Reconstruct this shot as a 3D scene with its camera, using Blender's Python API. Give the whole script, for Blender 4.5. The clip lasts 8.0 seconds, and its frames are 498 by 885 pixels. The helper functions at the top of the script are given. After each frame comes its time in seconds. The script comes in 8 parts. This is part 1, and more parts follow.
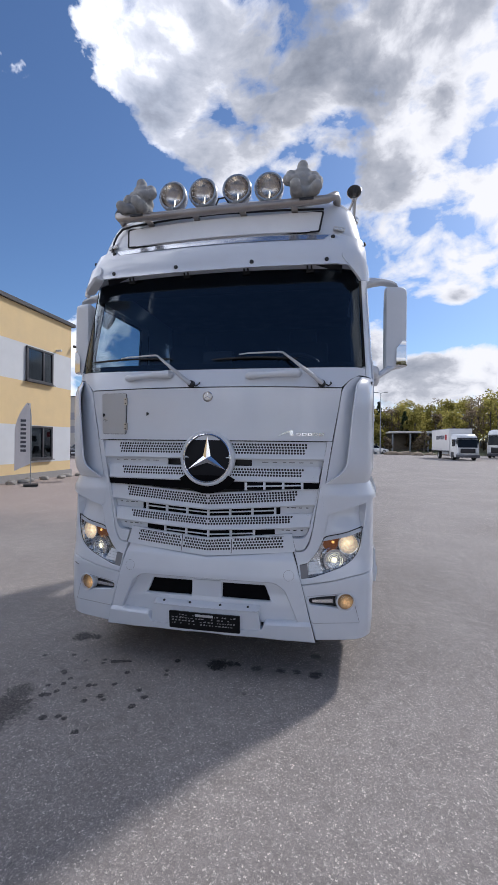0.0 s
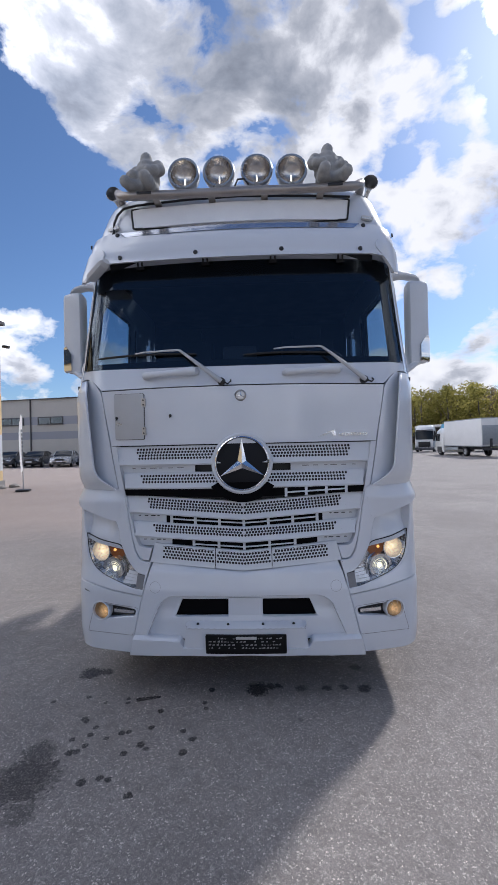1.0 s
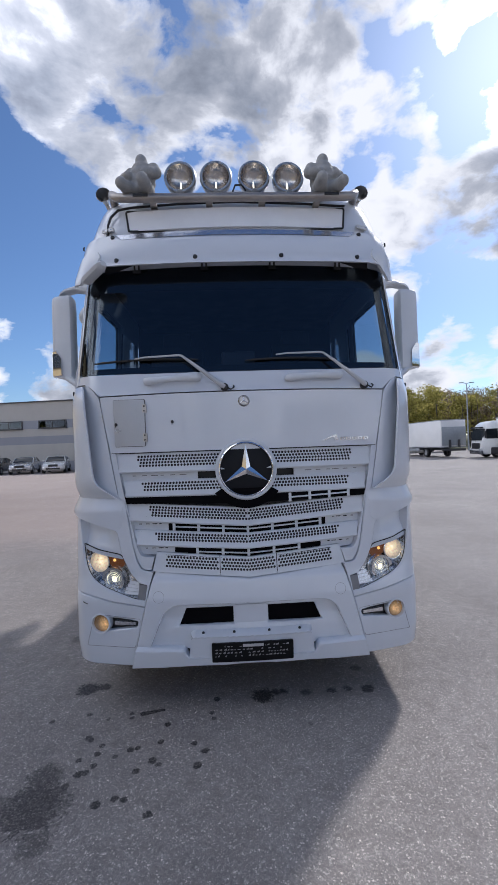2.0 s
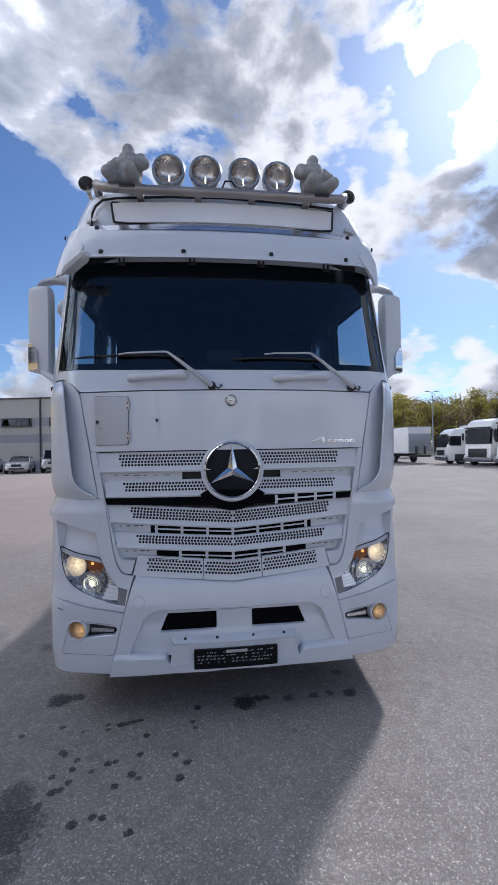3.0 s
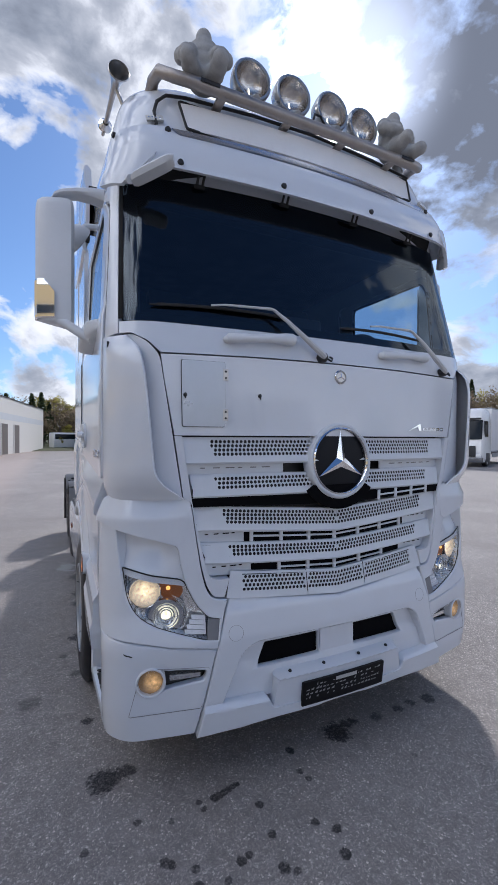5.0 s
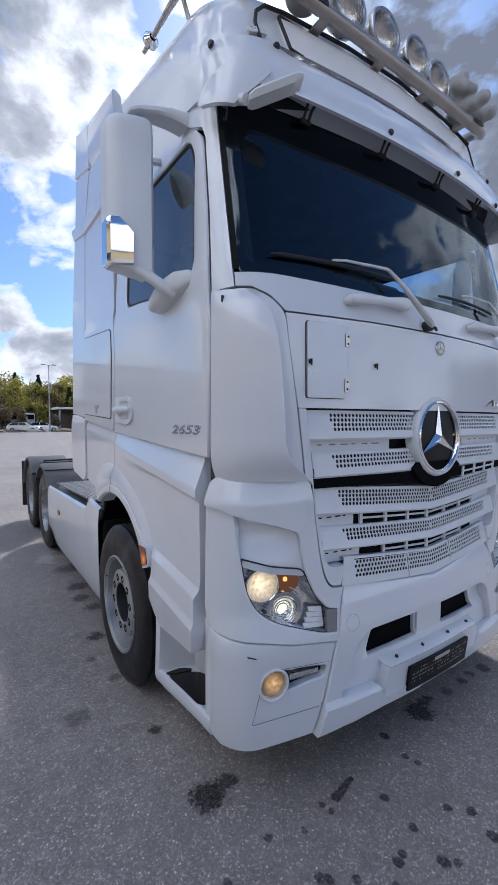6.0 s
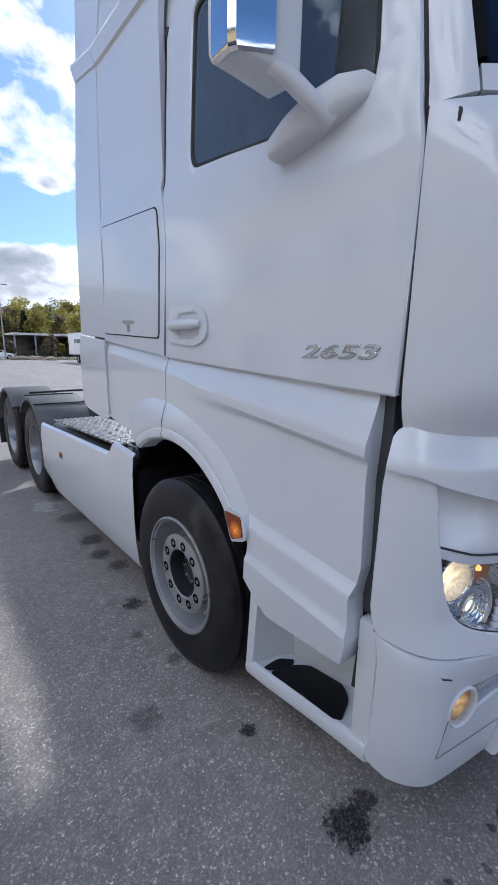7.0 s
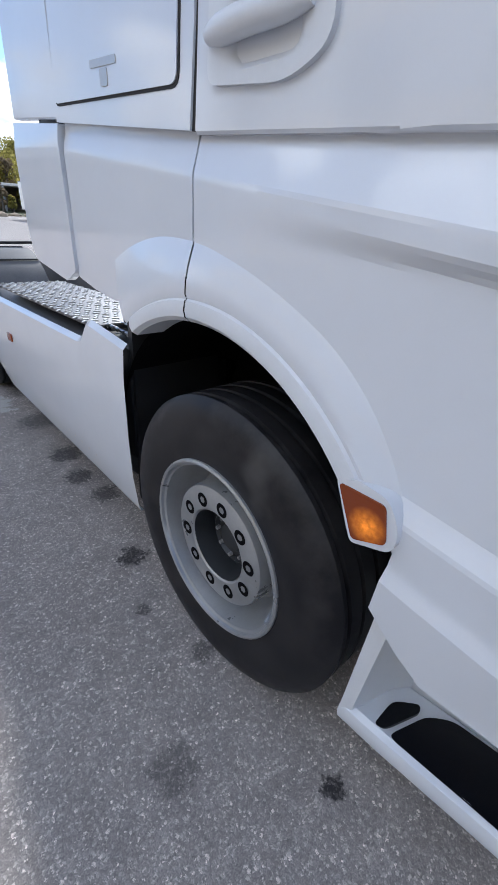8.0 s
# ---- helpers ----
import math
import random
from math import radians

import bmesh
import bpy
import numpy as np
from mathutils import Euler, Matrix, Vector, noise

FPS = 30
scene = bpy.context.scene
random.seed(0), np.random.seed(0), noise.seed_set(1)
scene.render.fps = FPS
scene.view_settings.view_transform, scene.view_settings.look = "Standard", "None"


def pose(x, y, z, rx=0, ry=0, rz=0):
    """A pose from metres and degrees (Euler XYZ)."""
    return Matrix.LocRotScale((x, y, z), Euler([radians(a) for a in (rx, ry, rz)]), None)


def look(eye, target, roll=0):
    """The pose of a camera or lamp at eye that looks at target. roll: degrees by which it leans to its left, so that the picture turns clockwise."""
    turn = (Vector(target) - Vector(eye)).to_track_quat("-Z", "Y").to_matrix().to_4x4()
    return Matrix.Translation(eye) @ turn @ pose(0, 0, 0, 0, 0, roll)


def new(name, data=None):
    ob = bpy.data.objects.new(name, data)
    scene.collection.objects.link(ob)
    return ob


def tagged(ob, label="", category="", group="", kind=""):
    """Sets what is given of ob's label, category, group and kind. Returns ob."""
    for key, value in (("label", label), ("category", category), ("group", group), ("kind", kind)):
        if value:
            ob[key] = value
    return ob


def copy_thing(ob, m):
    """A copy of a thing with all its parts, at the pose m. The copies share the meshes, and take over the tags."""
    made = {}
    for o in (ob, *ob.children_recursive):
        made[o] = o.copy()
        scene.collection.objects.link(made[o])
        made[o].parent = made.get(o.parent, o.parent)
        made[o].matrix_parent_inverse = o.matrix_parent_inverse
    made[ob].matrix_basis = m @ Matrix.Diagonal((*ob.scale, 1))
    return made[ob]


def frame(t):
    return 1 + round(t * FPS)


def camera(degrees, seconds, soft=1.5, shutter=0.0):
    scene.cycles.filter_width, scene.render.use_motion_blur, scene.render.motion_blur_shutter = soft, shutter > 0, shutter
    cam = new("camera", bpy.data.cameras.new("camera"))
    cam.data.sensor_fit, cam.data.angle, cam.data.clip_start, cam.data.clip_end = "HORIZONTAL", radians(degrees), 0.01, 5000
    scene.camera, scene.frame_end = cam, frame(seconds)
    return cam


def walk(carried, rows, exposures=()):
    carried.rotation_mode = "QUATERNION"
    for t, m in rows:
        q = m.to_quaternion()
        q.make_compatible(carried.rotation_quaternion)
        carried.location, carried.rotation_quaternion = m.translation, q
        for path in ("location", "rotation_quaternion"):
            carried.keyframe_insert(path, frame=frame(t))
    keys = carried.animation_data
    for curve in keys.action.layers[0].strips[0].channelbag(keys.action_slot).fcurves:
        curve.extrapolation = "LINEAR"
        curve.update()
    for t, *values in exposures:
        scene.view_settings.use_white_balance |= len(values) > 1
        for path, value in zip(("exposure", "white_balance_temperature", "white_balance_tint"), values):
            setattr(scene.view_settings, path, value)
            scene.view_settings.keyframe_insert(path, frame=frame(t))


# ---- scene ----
import itertools

cam = camera(61.4, 8.0)
PATH = [
    (0, (0.919, -3.069, 1.756), (0.54, -1.105, 1.754), 0.6),
    (0.5, (0.497, -2.913, 1.756), (0.281, -0.925, 1.759), -0.5),
    (1, (0.163, -2.883, 1.769), (0.086, -0.884, 1.771), -1.3),
    (1.5, (-0.031, -2.881, 1.793), (-0.013, -0.881, 1.8), -1.9),
    (3, (-0.208, -2.811, 1.776), (0.02, -0.824, 1.802), -1.0),
    (3.5, (-0.415, -2.616, 1.764), (-0.075, -0.645, 1.794), -0.3),
    (4, (-0.734, -2.411, 1.749), (-0.233, -0.475, 1.782), 0.1),
    (4.2, (-0.88, -2.338, 1.748), (-0.323, -0.417, 1.777), 0.2),
    (5.3, (-1.694, -1.734, 1.74), (-0.743, 0.025, 1.722), -0.1),
    (5.5, (-1.84, -1.625, 1.709), (-0.836, 0.105, 1.687), -0.2),
    (6, (-2.116, -1.272, 1.712), (-0.984, 0.373, 1.609), 0.1),
    (6.5, (-2.223, -0.816, 1.709), (-1.016, 0.761, 1.476), 0.4),
    (7, (-2.283, -0.338, 1.667), (-1.046, 1.176, 1.244), 1.0),
    (7.5, (-2.159, 0.167, 1.577), (-0.917, 1.582, 0.901), 2.4),
    (8, (-1.932, 0.63, 1.469), (-0.719, 1.915, 0.53), 3.8),
]
walk(cam, [(t, look(eye, target, roll)) for t, eye, target, roll in PATH],
     exposures=[(0, -0.26, 6200, 13), (1.5, -0.27, 6100, 13), (4, -0.30, 6000, 13), (5.5, -0.08, 6000, 12), (6.5, -0.04, 5850, 11), (7.2, 0.10, 5850, 10), (8, 0.36, 5900, 9)])
# world, sun ---------------------------------------------------------------
SUN_AZ, SUN_EL = 38.4, 39.6
sun_data = bpy.data.lights.new("sun", "SUN")
sun_data.energy, sun_data.angle, sun_data.color = 3.3, radians(4.5), (1.0, 0.95, 0.88)
sun = new("sun", sun_data)
sun_way = Vector((math.sin(radians(SUN_AZ)) * math.cos(radians(SUN_EL)), math.cos(radians(SUN_AZ)) * math.cos(radians(SUN_EL)), math.sin(radians(SUN_EL))))
sun.matrix_world = look(tuple(sun_way * 60), (0, 0, 0))

world = bpy.data.worlds.new("sky")
scene.world = world
world.use_nodes = True


class Nodes:
    """Short hand for a node tree."""

    def __init__(self, tree):
        self.t = tree
        self.t.nodes.clear()

    def n(self, kind, inputs=()):
        node = self.t.nodes.new(kind)
        for key, value in dict(inputs).items():
            sock = node.inputs[key]
            if isinstance(value, bpy.types.NodeSocket):
                self.t.links.new(value, sock)
            else:
                sock.default_value = value
        return node

    def smooth(self, inputs):
        node = self.n("ShaderNodeMapRange", inputs)
        node.interpolation_type = "SMOOTHSTEP"
        return node.outputs[0]

    def math(self, op, a, b=0.0, c=0.0, clamp=False):
        node = self.t.nodes.new("ShaderNodeMath")
        node.operation, node.use_clamp = op, clamp
        for i, v in enumerate((a, b, c)):
            if isinstance(v, bpy.types.NodeSocket):
                self.t.links.new(v, node.inputs[i])
            else:
                node.inputs[i].default_value = v
        return node.outputs[0]

    def vec(self, op, a, b=(0, 0, 0)):
        node = self.t.nodes.new("ShaderNodeVectorMath")
        node.operation = op
        for i, v in enumerate((a, b)):
            if isinstance(v, bpy.types.NodeSocket):
                self.t.links.new(v, node.inputs[i])
            else:
                node.inputs[i].default_value = v
        return node.outputs["Value"] if op in ("DOT_PRODUCT", "LENGTH", "DISTANCE") else node.outputs[0]

    def scaled(self, a, k):
        node = self.n("ShaderNodeVectorMath")
        node.operation = "SCALE"
        self.t.links.new(a, node.inputs[0])
        node.inputs["Scale"].default_value = k
        return node.outputs[0]

    def mix(self, f, a, b, blend="MIX"):
        node = self.t.nodes.new("ShaderNodeMix")
        node.data_type, node.blend_type = "RGBA", blend
        for key, v in ((0, f), (6, a), (7, b)):
            if isinstance(v, bpy.types.NodeSocket):
                self.t.links.new(v, node.inputs[key])
            elif key == 0:
                node.inputs[0].default_value = v
            else:
                node.inputs[key].default_value = (*v, 1.0) if len(v) == 3 else v
        return node.outputs[2]

    def ramp(self, f, stops):
        node = self.t.nodes.new("ShaderNodeValToRGB")
        self.t.links.new(f, node.inputs[0])
        r = node.color_ramp
        while len(r.elements) < len(stops):
            r.elements.new(0.5)
        for e, (p, c) in zip(r.elements, stops):
            e.position, e.color = p, (c, c, c, 1) if isinstance(c, (int, float)) else (*c, 1)
        return node.outputs[0]

    def noise(self, vector, scale, detail=4.0, rough=0.55, distort=0.0):
        return self.n("ShaderNodeTexNoise", {"Vector": vector, "Scale": scale, "Detail": detail, "Roughness": rough, "Distortion": distort}).outputs[0]


def direction(az, el):
    a, e = radians(az), radians(el)
    return (math.sin(a) * math.cos(e), math.cos(a) * math.cos(e), math.sin(e))


def build_sky():
    g = Nodes(world.node_tree)
    way = g.n("ShaderNodeTexCoord").outputs["Generated"]
    sky = g.n("ShaderNodeTexSky")
    sky.sky_type, sky.sun_disc, sky.sun_elevation, sky.sun_rotation = "NISHITA", False, radians(SUN_EL), radians(SUN_AZ)
    sky.altitude, sky.air_density, sky.dust_density, sky.ozone_density = 50.0, 1.0, 0.6, 2.2
    blue = g.mix(1.0, sky.outputs[0], (0.80, 0.95, 1.12), "MULTIPLY")
    parts = g.n("ShaderNodeSeparateXYZ", {0: way})
    up = g.math("MAXIMUM", parts.outputs[2], 0.0)
    # cloud layer seen from below, flattened towards the horizon
    lift = g.math("ADD", up, 0.42)
    flat = g.n("ShaderNodeCombineXYZ", {0: g.math("DIVIDE", parts.outputs[0], lift), 1: g.math("DIVIDE", parts.outputs[1], lift), 2: g.math("MULTIPLY", up, 2.2)}).outputs[0]
    round_sky = g.vec("MULTIPLY", way, (1.0, 1.0, 1.55))
    warp = g.n("ShaderNodeTexNoise", {"Vector": round_sky, "Scale": 3.0, "Detail": 3.0}).outputs[1]
    bent = g.vec("ADD", round_sky, g.scaled(g.vec("SUBTRACT", warp, (0.5, 0.5, 0.5)), 0.16))
    puff = g.noise(bent, 6.2, 10.0, 0.56)
    # azimuth, height, size, how firmly cloudy
    ahead = [(-31, 46, 5, .9), (-24, 41, 5, 1), (-15, 42, 7, 1), (-5, 41, 6, 1), (-14, 37, 3, .8), (-18, 32, 3, .55), (-3, 36, 3.5, .9), (7, 41, 6, 1), (12, 38, 5, 1), (7, 32, 4, .9),
             (8, 27, 5, 1), (14, 26, 6, 1), (20, 26, 6, 1), (13, 33, 4, .9), (9, 21, 3, .8), (22, 36, 4, 1), (25, 24, 5, 1), (24, 19, 2.5, .7), (3, 25, 5, 1), (3, 37, 4, .9), (-41, 35, 3.5, .6)]
    sunward = [(30, 26, 5, 1), (35, 27, 5, 1), (38, 36, 4, 1), (42, 42, 6, 1), (34, 45, 4, .9), (27, 45, 4, .7), (41, 24, 5, 1), (46, 33, 8, 1), (50, 40, 12, 1.05), (60, 30, 14, .9), (64, 44, 12, .9), (57, 21, 7, .8)]
    low = [(2, 10, 5, .9), (10, 7, 4, 1), (16, 7, 4, 1), (26, 8, 4, 1), (38, 8, 5, 1), (55, 11, 9, .9), (-33, 6, 5, .8), (-20, 9, 4, .5), (16, 22, 4, .8)]
    # clouds out of view, added to light the truck's front and side
    fill_clouds = [(104, 27, 13, .9), (-95, 30, 32, 1.1), (150, 11, 15, 1), (180, 12, 14, 1), (-165, 10, 14, 1), (-140, 12, 13, 1), (120, 10, 14, .9)]
    holes = [(16.5, 37, 1.3, .6), (21, 42, 1.5, .6), (25.5, 40, 1.8, .7), (31.5, 37, 3.0, 1.1), (31, 33, 2.0, .8), (18.5, 31, 1.6, .65), (24, 30.5, 1.4, .5), (11, 26, 1.1, .45), (0.5, 31, 2.2, .7), (38.5, 45.5, 1.5, .7),
             (-39, 29, 9, 1.2), (-40, 44, 3.5, 1), (-29, 31, 5, 1), (-20, 23, 7, 1), (-6, 25, 5, .9), (11, 14.5, 3.0, .9), (20, 12.5, 4, .9), (33, 16.5, 3.2, .9), (3, 17.5, 3, .8), (40, 13, 3.2, .8), (45, 13, 3, .7)]
    banks = [(9, 8, 2.6, .8), (13, 9, 3, 1), (17, 9.5, 3, 1), (21, 8.5, 3, 1), (25, 7.5, 2.5, .7), (36, 6.5, 2.4, .9), (40, 7, 2.4, 1), (44, 6, 2.4, .8)]
    # clear patches out of view, placed for what visor and windscreen reflect
    behind = [(180, 62, 18, .7), (182, 42, 19, 1.0), (-150, 42, 16, .7), (142, 42, 16, 1.0)]

    def spread(groups, gain):
        total = None
        for az, el, size, weight in itertools.chain(*groups):
            near = g.vec("DOT_PRODUCT", way, direction(az, el))
            spot = g.smooth({0: near, 1: math.cos(radians(size * 1.7)), 2: 1.0, 3: 0.0, 4: weight * gain})
            total = spot if total is None else g.math("ADD", total, spot)
        return total

    clear_sky = spread((holes, behind), 0.50)
    fine = g.noise(bent, 19.0, 6.0, 0.6)
    lumps = g.math("ADD", g.math("MULTIPLY", g.math("SUBTRACT", puff, 0.5), 2.1), g.math("MULTIPLY", g.math("SUBTRACT", fine, 0.5), 0.35))
    mass = g.math("SUBTRACT", g.math("MINIMUM", spread((ahead, sunward, low, fill_clouds), 0.38), 0.245), clear_sky)
    mass = g.math("ADD", mass, spread((banks,), 0.26))
    dense = g.math("ADD", mass, lumps)
    cover = g.ramp(g.math("ADD", dense, 0.5), [(0.52, 0.0), (0.60, 0.45), (0.74, 1.0)])
    body = g.noise(g.vec("ADD", bent, (0.03, 0.04, 0.10)), 7.5, 7.0, 0.55)
    thick = g.math("ADD", g.math("MULTIPLY", g.math("SUBTRACT", body, 0.5), 1.6), g.math("MULTIPLY", dense, 0.62))
    heavy = [(47, 33, 7, .45), (40, 29, 4, .4), (41, 23, 6, .3), (33, 24, 3, .2), (28, 22.5, 2.5, .25), (46, 45, 5, .3), (56, 40, 11, .3), (64, 24, 14, .28), (52, 52, 9, .35), (72, 40, 14, .22), (-15, 41, 9, .24), (-7, 43, 4, .10), (5, 38.5, 2.5, .22)]
    thin = [(21, 27, 7, -.25), (13, 24, 5, -.22), (23, 36, 5, -.28), (38, 37, 4, -.45), (33, 45, 4, -.3), (14, 10, 6, -.2), (25, 11, 8, -.25), (38, 11, 8, -.25), (59, 18, 5, -.12), (14, 5, 5, .15), (28, 5, 6, .15)]
    for az, el, size, weight in heavy + thin:
        near = g.vec("DOT_PRODUCT", way, direction(az, el))
        thick = g.math("ADD", thick, g.smooth({0: near, 1: math.cos(radians(size * 1.6)), 2: 1.0, 3: 0.0, 4: weight}))
    shade = g.ramp(g.math("MULTIPLY", g.math("ADD", thick, 0.5), 0.75), [(0.375, (1.0, 1.0, 1.0)), (0.465, (0.88, 0.89, 0.92)), (0.60, (0.53, 0.55, 0.60)), (0.80, (0.33, 0.36, 0.42)), (1.0, (0.20, 0.22, 0.27))])
    glow = g.smooth({0: g.vec("DOT_PRODUCT", way, tuple(sun_way)), 1: 0.975, 2: 1.0, 3: 0.0, 4: 1.0})
    # clouds away from the sun, out of view, are brightened as fill
    lit = g.smooth({0: g.vec("DOT_PRODUCT", way, tuple(sun_way)), 1: 0.45, 2: -0.25, 3: 1.27, 4: 2.15})
    # extra brightness added to unseen western clouds, to light the truck's side
    lit = g.math("ADD", lit, g.smooth({0: g.vec("DOT_PRODUCT", way, direction(-92, 34)), 1: 0.36, 2: 0.95, 3: 0.0, 4: 1.95}))
    bright = g.math("ADD", lit, g.math("MULTIPLY", g.math("POWER", glow, 2.5), 4.5))
    cloud = g.mix(1.0, shade, g.n("ShaderNodeCombineXYZ", {0: bright, 1: bright, 2: bright}).outputs[0], "MULTIPLY")
    clouds = g.n("ShaderNodeBackground", {0: cloud, 1: CLOUD})
    clear = g.n("ShaderNodeBackground", {0: blue, 1: SKY})
    out = g.n("ShaderNodeMixShader", {0: cover, 1: clear.outputs[0], 2: clouds.outputs[0]})
    g.n("ShaderNodeOutputWorld", {0: out.outputs[0]})


SKY, CLOUD = 0.128, 0.90
build_sky()

# materials -----------------------------------------------------------------


def material(name):
    m = bpy.data.materials.new(name)
    m.use_nodes = True
    return m, Nodes(m.node_tree)


def finish(m, g, color, rough=0.5, metal=0.0, bump=None, bump_strength=0.2, bump_distance=0.004, **more):
    inputs = {"Base Color": color if isinstance(color, bpy.types.NodeSocket) else (*color, 1.0), "Roughness": rough, "Metallic": metal}
    inputs.update(more)
    if bump is not None:
        inputs["Normal"] = g.n("ShaderNodeBump", {"Height": bump, "Strength": bump_strength, "Distance": bump_distance}).outputs[0]
    b = g.n("ShaderNodeBsdfPrincipled", inputs)
    g.n("ShaderNodeOutputMaterial", {0: b.outputs[0]})
    return m


def plain(name, color, rough=0.5, metal=0.0, vary=0.12, scale=6.0, bump=0.0, fine=90.0, **more):
    """Base colour with cloudy wear at one scale and grain at another."""
    m, g = material(name)
    at = g.n("ShaderNodeTexCoord").outputs["Object"]
    big, small = g.noise(at, scale, 5.0, 0.6), g.noise(at, fine, 3.0, 0.6)
    dark = tuple(c * (1 - vary) for c in color)
    lite = tuple(min(1.0, c * (1 + vary * 0.6)) for c in color)
    mixed = g.math("ADD", g.math("MULTIPLY", big, 0.75), g.math("MULTIPLY", small, 0.25))
    tint = g.mix(g.ramp(mixed, [(0.3, 0.0), (0.7, 1.0)]), dark, lite)
    rr = g.n("ShaderNodeMapRange", {0: big, 1: 0.3, 2: 0.7, 3: rough * 0.85, 4: min(1.0, rough * 1.18)}).outputs[0]
    return finish(m, g, tint, rr, metal, small if bump else None, bump, **more)


def paint_white():
    m, g = material("white_truck_paint")
    at = g.n("ShaderNodeTexCoord").outputs["Object"]
    big, small = g.noise(at, 2.2, 5.0, 0.62), g.noise(at, 240.0, 2.0, 0.5)
    tint = g.mix(g.ramp(big, [(0.35, 0.0), (0.75, 1.0)]), (0.660, 0.692, 0.745), (0.625, 0.655, 0.705))
    tint = g.mix(g.ramp(small, [(0.55, 0.0), (0.9, 0.10)]), tint, (0.55, 0.54, 0.52))
    rr = g.n("ShaderNodeMapRange", {0: big, 1: 0.3, 2: 0.75, 3: 0.30, 4: 0.38}).outputs[0]
    return finish(m, g, tint, rr, 0.0, small, 0.02, 0.001, **{"Coat Weight": 1.0, "Coat IOR": 1.52, "Coat Roughness": 0.07, "Specular IOR Level": 0.45})


PAINT = paint_white()
WHITE_PLASTIC = plain("white_painted_plastic", (0.655, 0.682, 0.72), 0.36, vary=0.05, bump=0.06)
BLACK = plain("black_plastic", (0.018, 0.018, 0.02), 0.5, vary=0.3, bump=0.1)
# black parts, and sheets that stand in for shade in gaps and holes
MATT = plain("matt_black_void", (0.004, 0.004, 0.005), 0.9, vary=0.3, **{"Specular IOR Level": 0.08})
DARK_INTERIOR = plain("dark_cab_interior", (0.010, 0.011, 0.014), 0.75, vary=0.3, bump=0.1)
# rubber parts, and the dark strips drawn for shade in the door gaps
RUBBER_AND_GAPS = plain("black_rubber_and_gap_shade", (0.014, 0.014, 0.015), 0.65, vary=0.25, bump=0.1)
CHROME = plain("chrome", (0.80, 0.81, 0.83), 0.07, 1.0, vary=0.05)
STEEL = plain("brushed_steel", (0.52, 0.50, 0.48), 0.32, 1.0, vary=0.12, bump=0.05)
GREY_METAL = plain("grey_painted_steel", (0.32, 0.34, 0.36), 0.42, 0.25, vary=0.14, bump=0.1)
RIM_PAINT = plain("silver_wheel_paint", (0.37, 0.38, 0.39), 0.30, 0.55, vary=0.15, scale=9.0, bump=0.08)
ALU_HATCH = plain("satin_aluminium_hatch", (0.44, 0.47, 0.52), 0.30, 0.6, vary=0.06)
GREY_PLASTIC = plain("grey_plastic", (0.20, 0.20, 0.21), 0.5, vary=0.15, bump=0.1)
STATUE = plain("weathered_grey_resin", (0.34, 0.34, 0.335), 0.75, vary=0.25, scale=12.0, bump=0.25)
MUDGUARD = plain("dusty_mudguard_plastic", (0.10, 0.10, 0.105), 0.55, vary=0.3, bump=0.15)


def tyre_rubber():
    m, g = material("tyre_rubber")
    at = g.n("ShaderNodeTexCoord").outputs["Object"]
    big, small = g.noise(at, 7.0, 5.0, 0.65), g.noise(at, 160.0, 3.0)
    tint = g.mix(g.ramp(big, [(0.42, 0.0), (0.75, 1.0)]), (0.008, 0.008, 0.010), (0.034, 0.032, 0.033))
    dusty = g.noise(g.vec("ADD", at, (0.37, 0.11, 0.23)), 4.2, 3.0, 0.5)
    tint = g.mix(g.ramp(dusty, [(0.58, 0.0), (0.72, 0.55)]), tint, (0.085, 0.082, 0.080))
    return finish(m, g, tint, g.n("ShaderNodeMapRange", {0: big, 1: 0.3, 2: 0.7, 3: 0.30, 4: 0.58}).outputs[0], 0.0, small, 0.10, 0.002, **{"Specular IOR Level": 0.28})


TYRE = tyre_rubber()


def glow(name, color, strength, base=(0.8, 0.8, 0.8)):
    m, g = material(name)
    return finish(m, g, base, 0.3, **{"Emission Color": (*color, 1.0), "Emission Strength": strength})


# glow that stands for the glint in the roof spotlights
GLINT_GLOW = glow("lamp_glint", (1.0, 0.86, 0.62), 4.0)


